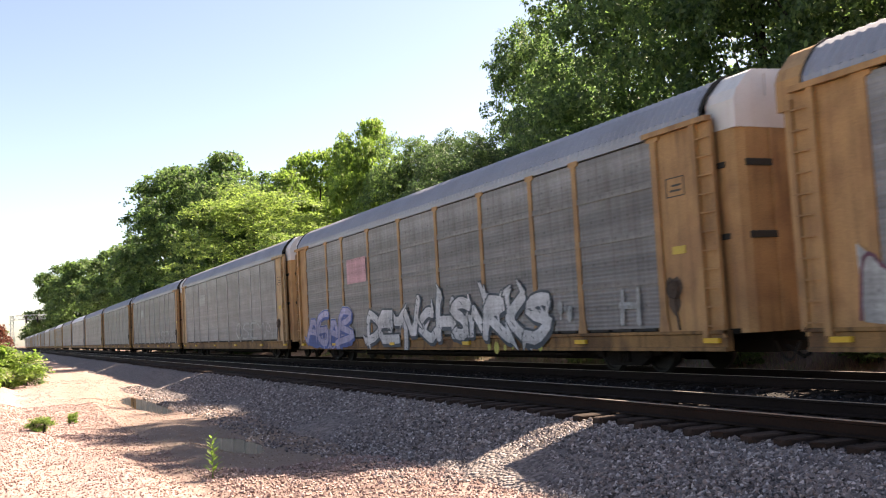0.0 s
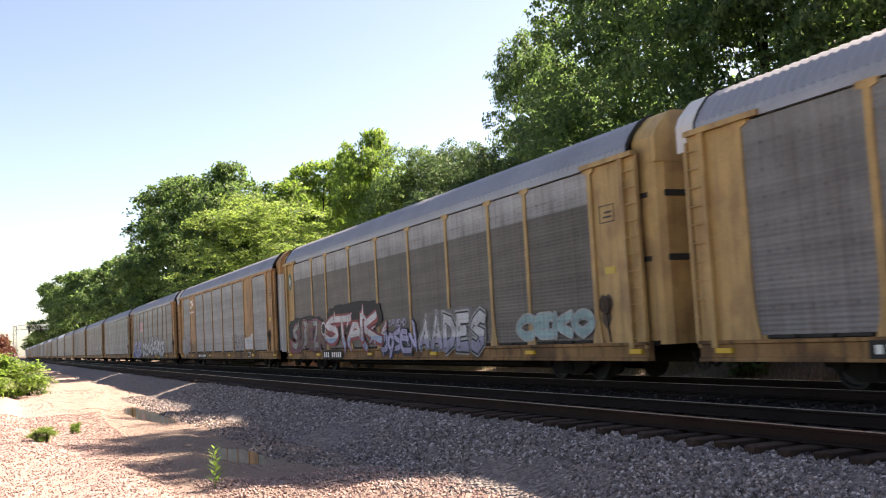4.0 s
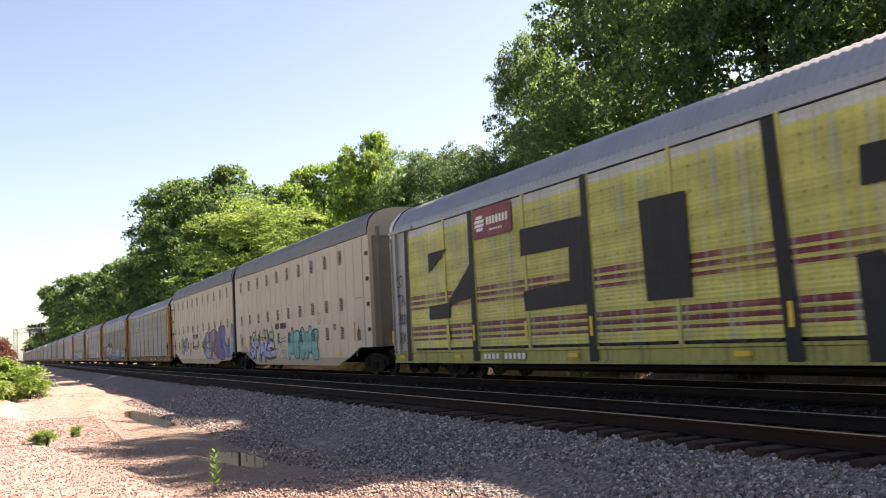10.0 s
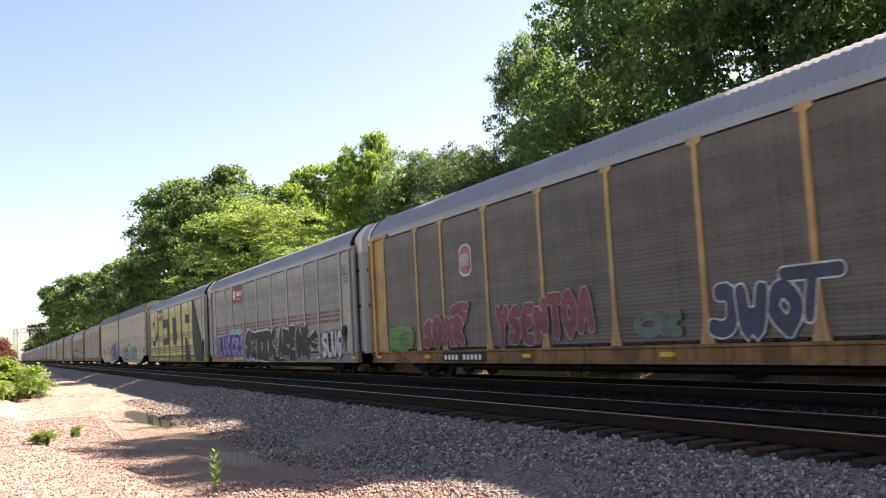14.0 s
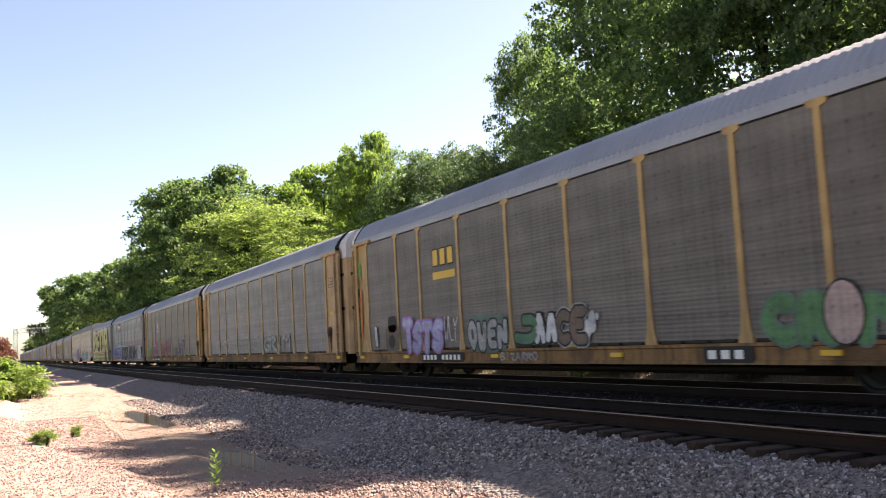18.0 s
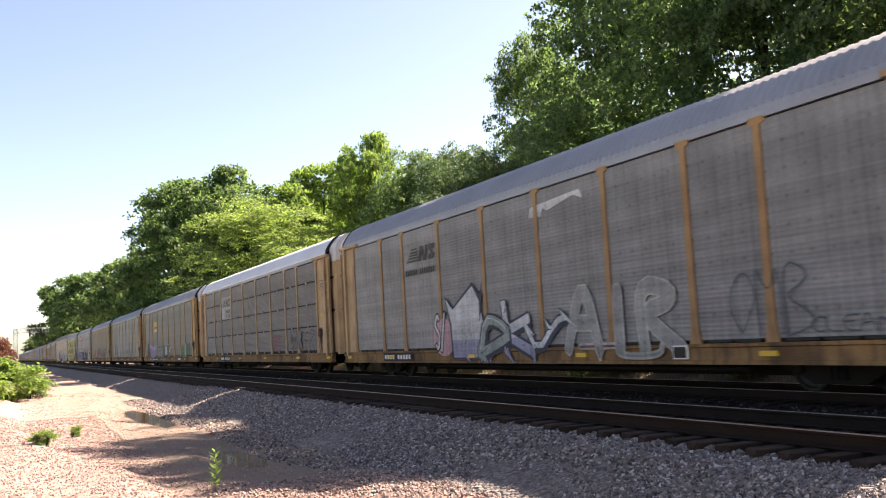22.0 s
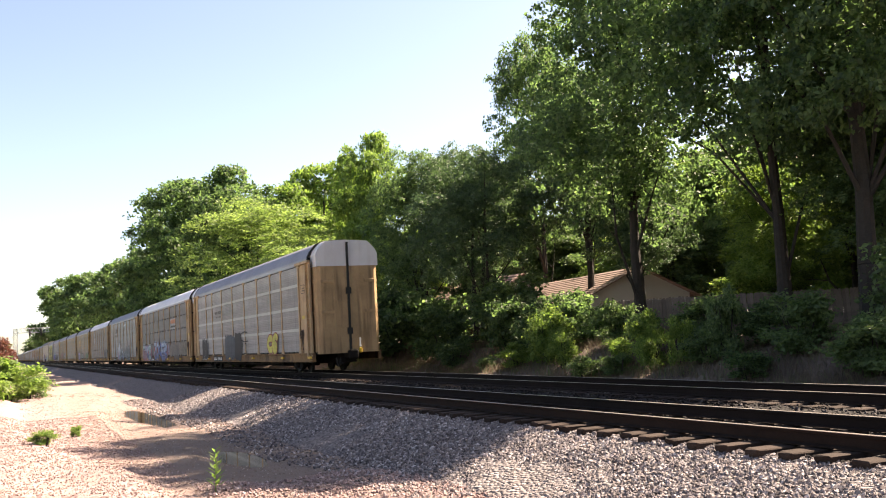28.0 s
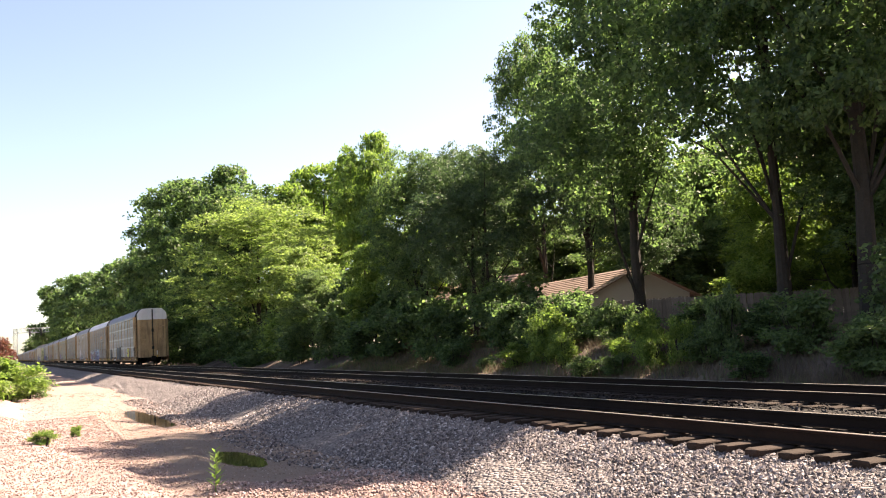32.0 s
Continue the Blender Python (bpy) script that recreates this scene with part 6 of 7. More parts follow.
def pair_car():
    rear, front = COUPLINGS[9], COUPLINGS[10]
    centre = (rear + front) / 2
    half = (front - rear) / 2
    car = new("articulated_autorack_car")
    tagged(car, "cream articulated two-unit autorack with dark roof and louvre vents", "railway car", "cars of the freight train")
    CARS.append((car, centre))
    joint = half - 22.65
    units = ((joint + 0.26, half - 0.9, 3.0, 2.4), (-half + 1.62, joint - 0.6, 2.4, 3.0))
    for j, (y0, y1, c0, c1) in enumerate(units):
        bm = half_body_mesh(y0, y1, 2.0, 1.4) if j == 0 else half_body_mesh(y0, y1, 1.4, 2.0)
        part("body", bm, M["cream"], car)
        piece("roof", roof_mesh(y0 + 0.1, y1 - 0.1, [(x * 1.012, z + 0.015) for x, z in CP], 0.3, 0.016), M["roof_dark"], car)
        bm = bmesh.new()
        box(bm, -0.45, 0.45, y0, y1, 0.45, 1.0)
        box(bm, -1.45, 1.45, y0 + 0.3, y1 - 0.3, 0.98, 1.06)
        part("underframe", bm, M["under"], car)
        for i in range(11 - j):
            y = (half - 1.88 - 1.922 * i) if j == 0 else (half - 42.21 + 1.933 * i)
            for gap in (0.6, 1.55):
                piece("panel_seam", shared("seam", seam_mesh), M["seam"], car, pose(0, y - gap, 0))
            for z, h in ((4.20, 0.58), (2.46, 0.54), (1.38, 0.50)):
                tagged(piece("louvre_vent", shared(("vent", h), lambda: vent_mesh(h)), M["black"], car, pose(0, y, z)), kind="stuff")
        if j == 0:
            y = y1 - 0.8
            bm = bmesh.new()
            for a in (0, 0.45):
                rod(bm, (-1.60, y + a, 0.75), (-1.60, y + a, 2.2), 0.02)
            for z in (0.8, 1.15, 1.5, 1.85, 2.2):
                rod(bm, (-1.60, y, z), (-1.60, y + 0.45, z), 0.018)
            part("side_ladder", bm, M["seam"], car, "cream painted side ladder")
        for y in (y0 + (1.0, 1.86)[j], y1 - 1.1):
            bm = bmesh.new()
            box(bm, -1.57, -1.55, y - 0.05, y + 0.05, 1.3, 2.0)
            part("yellow_stripe", bm, M["yellow"], car)
    for s in (-1, 1):
        end = half - (0.9 if s > 0 else 1.62)
        for x in (-1.2, -0.6, 0.0, 0.6, 1.2):
            bm = bmesh.new()
            y0, y1 = sorted((s * end, s * (end + 0.08)))
            box(bm, x - 0.05, x + 0.05, y0, y1, 1.05, 5.3)
            part("end_rib", bm, M["cream_end"], car)
        bm = bmesh.new()
        y0, y1 = sorted((s * (end - 0.02), s * (end + 0.03)))
        box(bm, -1.42, 1.42, y0, y1, 1.06, 4.98)
        part("end_sheet", bm, M["cream_end"], car)
        for z in (1.6, 2.5, 3.4, 4.3):
            bm = bmesh.new()
            y0, y1 = sorted((s * (end - 0.12), s * (end - 0.32)))
            box(bm, -1.60, -1.545, y0, y1, z, z + 0.14, 0.01)
            part("door_hinge", bm, M["grease"], car)
        bm = bmesh.new()
        y0, y1 = sorted((s * (end - 0.75), s * (end - 0.70)))
        box(bm, -1.575, -1.545, y0, y1, 1.1, 5.0)
        part("corner_post", bm, M["cream"], car)
    part("bellows", bellows_mesh(joint - 0.61, joint + 0.27), M["black"], car, "black folded rubber bellows")
    for y in (half - 2.6, joint, -half + 2.6):
        truck(car, y, centre)
    for s in (0, 180):
        piece("coupler", shared("coupler", coupler_mesh), M["under"], car, Matrix.Translation((0, (half - 14.75) * (1 if s == 0 else -1), 0)) @ pose(0, 0, 0, 0, 0, s))
    global HALF, NEAR
    HALF, NEAR = half + SHIFT, -1.555
    haze(car, 13.9, 22.0, 1.0, 0.56, "g_pink", 300, 14, -0.004)
    for ch, a0, a1, zt, zb, col, sd in (("C", 13.4, 16.0, 2.5, 0.5, "mix_plum_sky", 301), ("R", 15.7, 18.2, 2.6, 0.5, "mix_sky_red", 306), ("E", 17.9, 20.1, 2.8, 0.5, "mix_cobalt_plum", 307), ("U", 19.6, 22.3, 2.7, 0.6, "mix_sky_cobalt", 308)):
        sprayed(car, ch, a0, a1, zt, zb, col, "g_navy", "g_yellow", 0.5, "bubble", sd, 0.06, 0.03)
    sprayed(car, "XX", 14.4, 15.2, 1.3, 0.75, "g_white", None, None, 0.03, "tag", 309)
    sprayed(car, "X", 20.2, 21.0, 1.9, 1.2, "g_white", None, None, 0.03, "tag", 310)
    haze(car, 5.3, 7.0, 1.9, 1.1, "g_seafoam", 311, 8, -0.004)
    sprayed(car, "MDKSM", 4.3, 7.3, 2.15, 1.4, "g_slate", None, None, 0.08, "tag", 302)
    sprayed(car, "ASW", 4.7, 6.8, 1.35, 0.95, "g_slate", None, None, 0.06, "tag", 312)
    sprayed(car, "SB", 8.05, 8.9, 1.8, 1.35, "g_red", None, None, 0.05, "tag", 303)
    sprayed(car, "BO", 8.1, 8.9, 1.35, 0.9, "g_red", None, None, 0.05, "tag", 313)
    sprayed(car, "MRESHE", 9.9, 11.3, 1.6, 1.28, "g_navy", None, None, 0.05, "tag", 314)
    sprayed(car, "RS", 12.65, 13.75, 1.8, 1.35, "g_pale", "g_black", "g_yellow", 0.22, "bubble", 315, 0.04, 0.04)
    sprayed(car, "SMAZE", 26.8, 31.6, 2.15, 0.55, "mix_green_lilac", "g_navy", None, 0.4, "wild", 304, 0.06)
    sprayed(car, "EASER", 25.5, 27.0, 1.05, 0.66, "g_navy", None, None, 0.05, "tag", 316)
    sprayed(car, "FET", 31.85, 33.0, 1.45, 0.75, "g_navy", None, None, 0.03, "tag", 317)
    sprayed(car, "RE", 33.0, 33.9, 1.65, 1.15, "g_navy", None, None, 0.03, "tag", 318)
    sprayed(car, "SB", 33.0, 33.9, 1.1, 0.66, "g_navy", None, None, 0.03, "tag", 319)
    sprayed(car, "NEONE", 34.2, 38.9, 2.05, 0.55, "g_teal", "g_black", "g_seafoam", 0.58, "bubble", 305, 0.04, 0.04)
    bars(car, 9.52, 11.44, 2.31, 2.04, 10, "dark_ink", x=-1.565)
    bars(car, 31.9, 33.95, 2.31, 2.04, 10, "dark_ink", x=-1.565)
    block(car, rect(6.1, 7.2, 1.2, 0.92), "g_white", "paper_label")
    block(car, rect(43.7, 44.52, 2.13, 1.26), "seam", "service_panel", 0.004)
    block(car, [(43.92, 1.28), (43.9, 1.58), (44.0, 1.72), (44.06, 1.92), (44.13, 1.74), (44.3, 1.66), (44.33, 1.32)], "rust", "rust_stain", 0.009)
    for k in range(4):
        block(car, rect(43.87, 44.57, 2.86 - 0.11 * k, 2.83 - 0.09 * k - 0.02 * k), "seam_dark" if k == 0 else "seam", "stencil_bar", 0.004)
        block(car, rect(24.5 + 0.0 * k, 26.0, 1.32 - 0.1 * k, 1.28 - 0.1 * k), "seam_dark", "stencil_bar", 0.004)
    for c in (12.2, 39.16):
        block(car, oval(c, 2.3, 0.22, 0.24), "seam_dark", "round_stencil", 0.004)
        block(car, oval(c, 2.3, 0.19, 0.21), "cream", "round_stencil", 0.007)
    for c, z in ((8.1, 1.2), (11.2, 1.08), (15.5, 1.02), (26.0, 1.35), (31.3, 1.28), (41.6, 0.85)):
        block(car, rect(c - 0.28, c + 0.28, z + 0.06, z - 0.06), "marker", "reflector_strip", 0.022)
    block(car, rect(41.05, 41.4, 2.0, 1.76), "seam_dark", "data_plate", 0.004)
    HALF, NEAR = 14.75, -1.53


pair_car()

# ---- trees, bushes, houses ----


def leaves(name, lobes, n, size, per, spread, seed, flat=0.25):
    """A crown as one mesh of small folded leaves in clumps on the outside of several lobes."""
    r = np.random.RandomState(seed)
    L = np.array(lobes, float)
    area = L[:, 3] * L[:, 4] + L[:, 5] * (L[:, 3] + L[:, 4])
    m = max(1, n // per)
    which = r.choice(len(L), m, p=area / area.sum())
    d = r.normal(size=(m, 3))
    d /= np.linalg.norm(d, axis=1)[:, None]
    d[:, 2] = np.where(d[:, 2] < -0.55, -d[:, 2], d[:, 2])
    rad = r.uniform(0.5, 1.0, m) ** 0.5
    c = L[which, :3] + d * L[which, 3:6] * rad[:, None] * r.uniform(0.85, 1.12, (m, 1))
    k = r.randint(0, m, n)
    p = c[k] + r.normal(size=(n, 3)) * spread * np.array([1, 1, 0.6])
    out = d[k] * 0.5 + r.normal(size=(n, 3)) * 0.6 + np.array([0, 0, flat])
    out /= np.linalg.norm(out, axis=1)[:, None]
    u = np.cross(out, r.normal(size=(n, 3)))
    u /= np.linalg.norm(u, axis=1)[:, None] + 1e-9
    w = np.cross(out, u)
    s = size * r.uniform(0.6, 1.3, n)[:, None]
    a, b = p - u * s * 0.5, p + u * s * 0.5
    e, f = p + w * s * 0.32 + out * s * 0.08, p - w * s * 0.32 + out * s * 0.08
    v = np.stack([a, f, b, e], 1).reshape(-1, 3)
    i = np.arange(n)[:, None] * 4
    q = np.concatenate([i + np.array([[0, 1, 2]]), i + np.array([[0, 2, 3]])], 0)
    return mesh_np(name, v, q)


def crown_lobes(seed, height, radius, low, count):
    """Leaf masses filling an egg-shaped crown; the lowest share of the height given by low stays bare."""
    r = random.Random(seed)
    mid, tall = height * (low + 1.0) / 2, height * (1.0 - low) / 2
    out = []
    while len(out) < count:
        x, y, z = r.uniform(-1, 1), r.uniform(-1, 1), r.uniform(-1, 1)
        d = (abs(x) ** 2.5 + abs(y) ** 2.5 + abs(z) ** 2.5) ** 0.4
        if d > 1 or d < 0.12:
            continue
        k = 1 - 0.2 * max(0.0, z)
        s = radius * r.uniform(0.17, 0.33)
        near = 0.4 if len(out) % 5 == 0 else 0.86
        out.append((x * radius * k * near, y * radius * k * near, mid + z * tall * 0.9, s, s, s * r.uniform(0.7, 1.1)))
    return out


def stem_mesh(seed, height, r0, lobes, bend=0.5, stems=1):
    r = random.Random(seed)
    bm = bmesh.new()
    for q in range(stems):
        pts, lean = [], (r.uniform(-bend, bend), r.uniform(-bend, bend))
        x0, y0 = (0, 0) if stems == 1 else (r.uniform(-0.4, 0.4), r.uniform(-0.4, 0.4))
        for i in range(8):
            t = i / 7
            pts.append(Vector((x0 + lean[0] * t * t * 2 + r.uniform(-0.06, 0.06), y0 + lean[1] * t * t * 2 + r.uniform(-0.06, 0.06), -0.4 + (height * 0.85 + 0.4) * t)))
        for i in range(7):
            rod(bm, pts[i], pts[i + 1], r0 * (1 - i / 8) * (1.35 if i == 0 else 1), r0 * (1 - (i + 1) / 8), 9)
        picks = r.sample(list(lobes), min(len(lobes), 9 if stems == 1 else 4))
        for x, y, z, *_ in picks:
            z = max(z, height * 0.3)
            k = min(5, max(1, int(z / height * 5)))
            a, b = pts[k] - Vector((0, 0, height * 0.03)), Vector((x, y, z)) * 0.92
            mid = a.lerp(b, 0.5) + Vector((r.uniform(-0.4, 0.4), r.uniform(-0.4, 0.4), height * 0.025))
            q = r0 * 0.36 * (1 - k / 8)
            rod(bm, a, mid, q, q * 0.6, 6)
            rod(bm, mid, b, q * 0.6, q * 0.15, 6)
            rod(bm, mid, mid + (b - a).cross(Vector((r.uniform(-1, 1), r.uniform(-1, 1), 1))).normalized() * 1.1 + Vector((0, 0, 0.6)), q * 0.35, q * 0.1, 5)
    return bm


CROWNS = {}


def tree(x, y, height, radius, mat, label, seed, kind="near", low=0.26, r0=0.28, stems=1, sx=1.0, sy=1.0, z=None):
    """A tree of parts trunk and crown. Crowns of a kind are shared and scaled to the tree."""
    var = seed % {"near": 4, "mid": 3, "far": 3}[kind]
    key = (kind, var, round(low, 1))
    if key not in CROWNS:
        lobes = crown_lobes(100 + seed, 10.0, 3.2, low, {"near": 84, "mid": 62, "far": 34}[kind])
        n, size, per, spread = {"near": (50000, 0.114, 16, 0.10), "mid": (32000, 0.18, 14, 0.13), "far": (11000, 0.3, 10, 0.2)}[kind]
        CROWNS[key] = (lobes, leaves("crown", lobes, n, size, per, spread, seed))
    lobes, me = CROWNS[key]
    t = tagged(new("tree"), label, "tree", "trees along the railway")
    gz = float(ground_height(np.array(x), np.array(y))) if z is None else z
    t.matrix_basis = pose(x, y, gz, 0, 0, (seed * 77) % 360)
    k, kr = height / 10.0, radius / 3.2
    scaled = [(a * kr * sx, b * kr * sy, c * k, 0, 0, 0) for a, b, c, *_ in lobes]
    part("trunk", stem_mesh(seed, height, r0, scaled, 0.4, stems), M["bark"], t)
    c = piece("crown", me, M[mat], t)
    c.scale = (kr * sx, kr * sy, k)
    return t


DARK, MID, BRIGHT, SUNLIT, SHADED, MAPLE = "leaf_dark", "leaf_mid", "leaf_bright", "leaf_sunlit", "leaf_shaded", "leaf_maple"
TALL, FRESH = "tall dark green broadleaf tree on the bank", "rounded bright green broadleaf tree"
TREES = [
    # x, y, height, radius, leaf, label, kind, low, trunk radius, stems
    (23.5, 33.6, 16.7, 4.9, DARK, TALL, "near", 0.2, 0.26, 1),
    (23.4, 25.6, 17.6, 5.4, DARK, TALL, "near", 0.2, 0.22, 2),
    (22.9, 21.3, 19.0, 5.2, DARK, TALL, "near", 0.2, 0.32, 1),
    (31.5, 30.0, 9.6, 4.0, MID, TALL, "near", 0.2, 0.25, 1),
    (28.5, 40.5, 9.0, 3.0, SHADED, TALL, "near", 0.3, 0.25, 1),
    (27.5, 20.5, 12.0, 3.8, SUNLIT, TALL, "near", 0.2, 0.25, 1),
    (27.3, 43.2, 14.3, 3.7, SHADED, TALL, "near", 0.3, 0.22, 1),
    (22.0, 45.2, 10.2, 3.4, SHADED, "dark multi-stemmed tree over the bank", "near", 0.2, 0.14, 3),
    (21.5, 51.5, 11.0, 3.1, DARK, "dark multi-stemmed tree over the bank", "near", 0.2, 0.14, 3),
    (25.5, 62.0, 8.6, 3.4, BRIGHT, TALL, "mid", 0.2, 0.22, 1),
    (20.6, 57.5, 6.8, 2.1, BRIGHT, "small bushy young tree on the bank", "mid", 0.1, 0.1, 2),
    (19.6, 66.0, 6.0, 2.2, MID, "small bushy young tree on the bank", "mid", 0.1, 0.1, 2),
    (20.2, 85.0, 13.4, 7.8, MAPLE, FRESH, "near", 0.1, 0.3, 1),
    (20.0, 71.0, 8.2, 3.4, MAPLE, FRESH, "mid", 0.1, 0.2, 1),
    (28.5, 77.0, 17.8, 3.6, BRIGHT, TALL, "mid", 0.2, 0.3, 1),
    (30.0, 97.0, 20.1, 5.8, BRIGHT, TALL, "mid", 0.2, 0.3, 1),
    (34.0, 105.0, 20.2, 6.0, MID, TALL, "mid", 0.2, 0.3, 1),
    (21.6, 103.0, 19.2, 6.0, DARK, TALL, "mid", 0.2, 0.35, 1),
    (21.0, 114.0, 20.2, 6.8, DARK, TALL, "mid", 0.2, 0.35, 1),
    (21.0, 128.0, 22.0, 7.2, DARK, TALL, "mid", 0.1, 0.35, 1),
    (21.5, 145.0, 17.0, 5.5, DARK, TALL, "far", 0.1, 0.35, 1),
    (21.0, 165.0, 17.5, 6.0, DARK, TALL, "far", 0.1, 0.35, 1),
    (22.0, 190.0, 18.5, 7.0, MID, TALL, "far", 0.1, 0.35, 1),
    (22.0, 220.0, 20.5, 7.5, DARK, TALL, "far", 0.1, 0.35, 1),
    (21.5, 255.0, 21.6, 8.0, DARK, TALL, "far", 0.1, 0.4, 1),
    (21.0, 295.0, 24.3, 8.5, DARK, TALL, "far", 0.1, 0.4, 1),
    (20.5, 340.0, 27.0, 9.0, DARK, TALL, "far", 0.1, 0.4, 1),
    (20.0, 395.0, 30.2, 9.5, DARK, TALL, "far", 0.1, 0.4, 1),
    (19.5, 450.0, 31.3, 10.0, MID, TALL, "far", 0.1, 0.4, 1),
    (22.0, 560.0, 15.0, 9.0, MID, TALL, "far", 0.1, 0.4, 1),
    (20.0, 680.0, 15.0, 10.0, MID, TALL, "far", 0.1, 0.4, 1),
    (0.0, 900.0, 16.0, 12.0, MID, "distant green tree beyond the line", "far", 0.1, 0.4, 1),
    (-18.0, 950.0, 17.0, 12.0, MID, "distant green tree beyond the line", "far", 0.1, 0.4, 1),
    (37.0, 34.0, 14.0, 4.6, DARK, "sunlit tree behind the houses", "mid", 0.1, 0.25, 1),
    (42.5, 53.0, 12.0, 5.0, BRIGHT, "sunlit tree behind the houses", "mid", 0.1, 0.25, 1),
    (44.0, 46.5, 13.0, 5.5, MID, "sunlit tree behind the houses", "mid", 0.1, 0.25, 1),
    (37.0, 24.0, 15.5, 4.8, DARK, "sunlit tree behind the houses", "mid", 0.1, 0.25, 1),
    (33.0, 30.0, 11.0, 4.2, SUNLIT, "sunlit tree behind the houses", "mid", 0.0, 0.25, 1),
    (41.0, 43.0, 11.5, 4.5, MID, "sunlit tree behind the houses", "mid", 0.0, 0.25, 1),
    (46.0, 36.0, 20.5, 6.5, DARK, "sunlit tree behind the houses", "mid", 0.0, 0.25, 1),
    (47.0, 52.0, 16.0, 6.0, MID, "sunlit tree behind the houses", "mid", 0.0, 0.25, 1),
    (44.0, 64.0, 16.0, 6.0, MID, "sunlit tree behind the houses", "mid", 0.0, 0.25, 1),
    (34.0, 62.0, 9.0, 4.0, MID, "sunlit tree behind the houses", "mid", 0.0, 0.25, 1),
    (25.2, 51.5, 9.0, 2.8, DARK, TALL, "mid", 0.1, 0.2, 1),
    (43.0, 27.0, 19.0, 5.6, DARK, "sunlit tree behind the houses", "mid", 0.0, 0.25, 1),
    (33.0, 66.0, 12.5, 5.0, MID, TALL, "mid", 0.1, 0.25, 1),
    (34.5, 31.5, 8.0, 3.6, SUNLIT, "sunlit tree behind the houses", "mid", 0.0, 0.2, 1),
    (34.5, 27.5, 6.5, 3.2, SUNLIT, "sunlit tree behind the houses", "mid", 0.0, 0.2, 1),
    (52.0, 66.0, 13.0, 8.0, MID, "tree of the wood beyond the houses", "far", 0.0, 0.3, 1),
    (56.0, 54.0, 14.0, 8.0, MID, "tree of the wood beyond the houses", "far", 0.0, 0.3, 1),
    (58.0, 42.0, 14.0, 8.0, MID, "tree of the wood beyond the houses", "far", 0.0, 0.3, 1),
    (54.0, 32.0, 13.0, 8.0, MID, "tree of the wood beyond the houses", "far", 0.0, 0.3, 1),
    (60.0, 76.0, 14.0, 9.0, MID, "tree of the wood beyond the houses", "far", 0.0, 0.3, 1),
    (46.0, 78.0, 12.0, 7.0, MID, "tree of the wood beyond the houses", "far", 0.0, 0.3, 1),
    (36.0, 48.0, 8.0, 3.5, MID, "sunlit tree behind the houses", "mid", 0.0, 0.2, 1),
    (37.0, 59.0, 8.0, 4.0, MID, "sunlit tree behind the houses", "mid", 0.0, 0.2, 1),
    (36.0, 53.5, 7.0, 3.5, BRIGHT, "sunlit tree behind the houses", "mid", 0.0, 0.2, 1),
    (34.0, 37.0, 7.0, 3.0, SUNLIT, "sunlit tree behind the houses", "mid", 0.0, 0.2, 1),
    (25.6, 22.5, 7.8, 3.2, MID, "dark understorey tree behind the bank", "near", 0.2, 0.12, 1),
    (26.2, 28.2, 6.6, 2.6, SUNLIT, "sunlit young tree behind the bank", "near", 0.2, 0.12, 1),
    (26.6, 23.4, 14.0, 3.8, SHADED, TALL, "near", 0.2, 0.2, 1),
    (23.5, 50.0, 11.2, 2.7, SHADED, "dark multi-stemmed tree over the bank", "near", 0.2, 0.14, 2),
    (32.0, 56.0, 20.5, 4.3, DARK, TALL, "near", 0.2, 0.2, 1),
    (30.0, 23.6, 10.5, 3.6, SHADED, TALL, "near", 0.2, 0.2, 1),
    # Unseen crown above the view, added to cast shade on the near road.
    (24.5, 18.6, 18.2, 2.8, DARK, TALL, "near", 0.8, 0.18, 1),
]
for i, (x, y, h, r, mt, lb, kd, lo, r0, st) in enumerate(TREES):
    tree(x, y, h, r, mt, lb, i + 1, kd, lo, r0, st)


def bush_mesh(seed, n=5200, size=0.12):
    lobes = crown_lobes(seed, 1.9, 0.95, -0.08, 26)
    return leaves("foliage", lobes, n, size, 14, 0.13, seed)


def bush(x, y, height, radius, mat, label, seed, z=None):
    b = tagged(new("bush"), label, "bush", "bushes along the bank")
    gz = float(ground_height(np.array(x), np.array(y))) if z is None else z
    b.matrix_basis = pose(x, y, gz, 0, 0, (seed * 53) % 360)
    c = piece("foliage", shared(("bush", seed % 4), lambda: bush_mesh(seed % 4 + 40)), M[mat], b)
    c.scale = (radius / 0.95, radius / 0.95, height / 1.9)
    bm = bmesh.new()
    r = random.Random(seed)
    for i in range(5):
        a = r.uniform(0, 6.28)
        rod(bm, (0.08 * math.cos(a), 0.08 * math.sin(a), -0.15), (radius * 0.5 * math.cos(a), radius * 0.5 * math.sin(a), height * 0.75), 0.03, 0.008, 5)
    part("woody_base", bm, M["bark"], b)
    return b


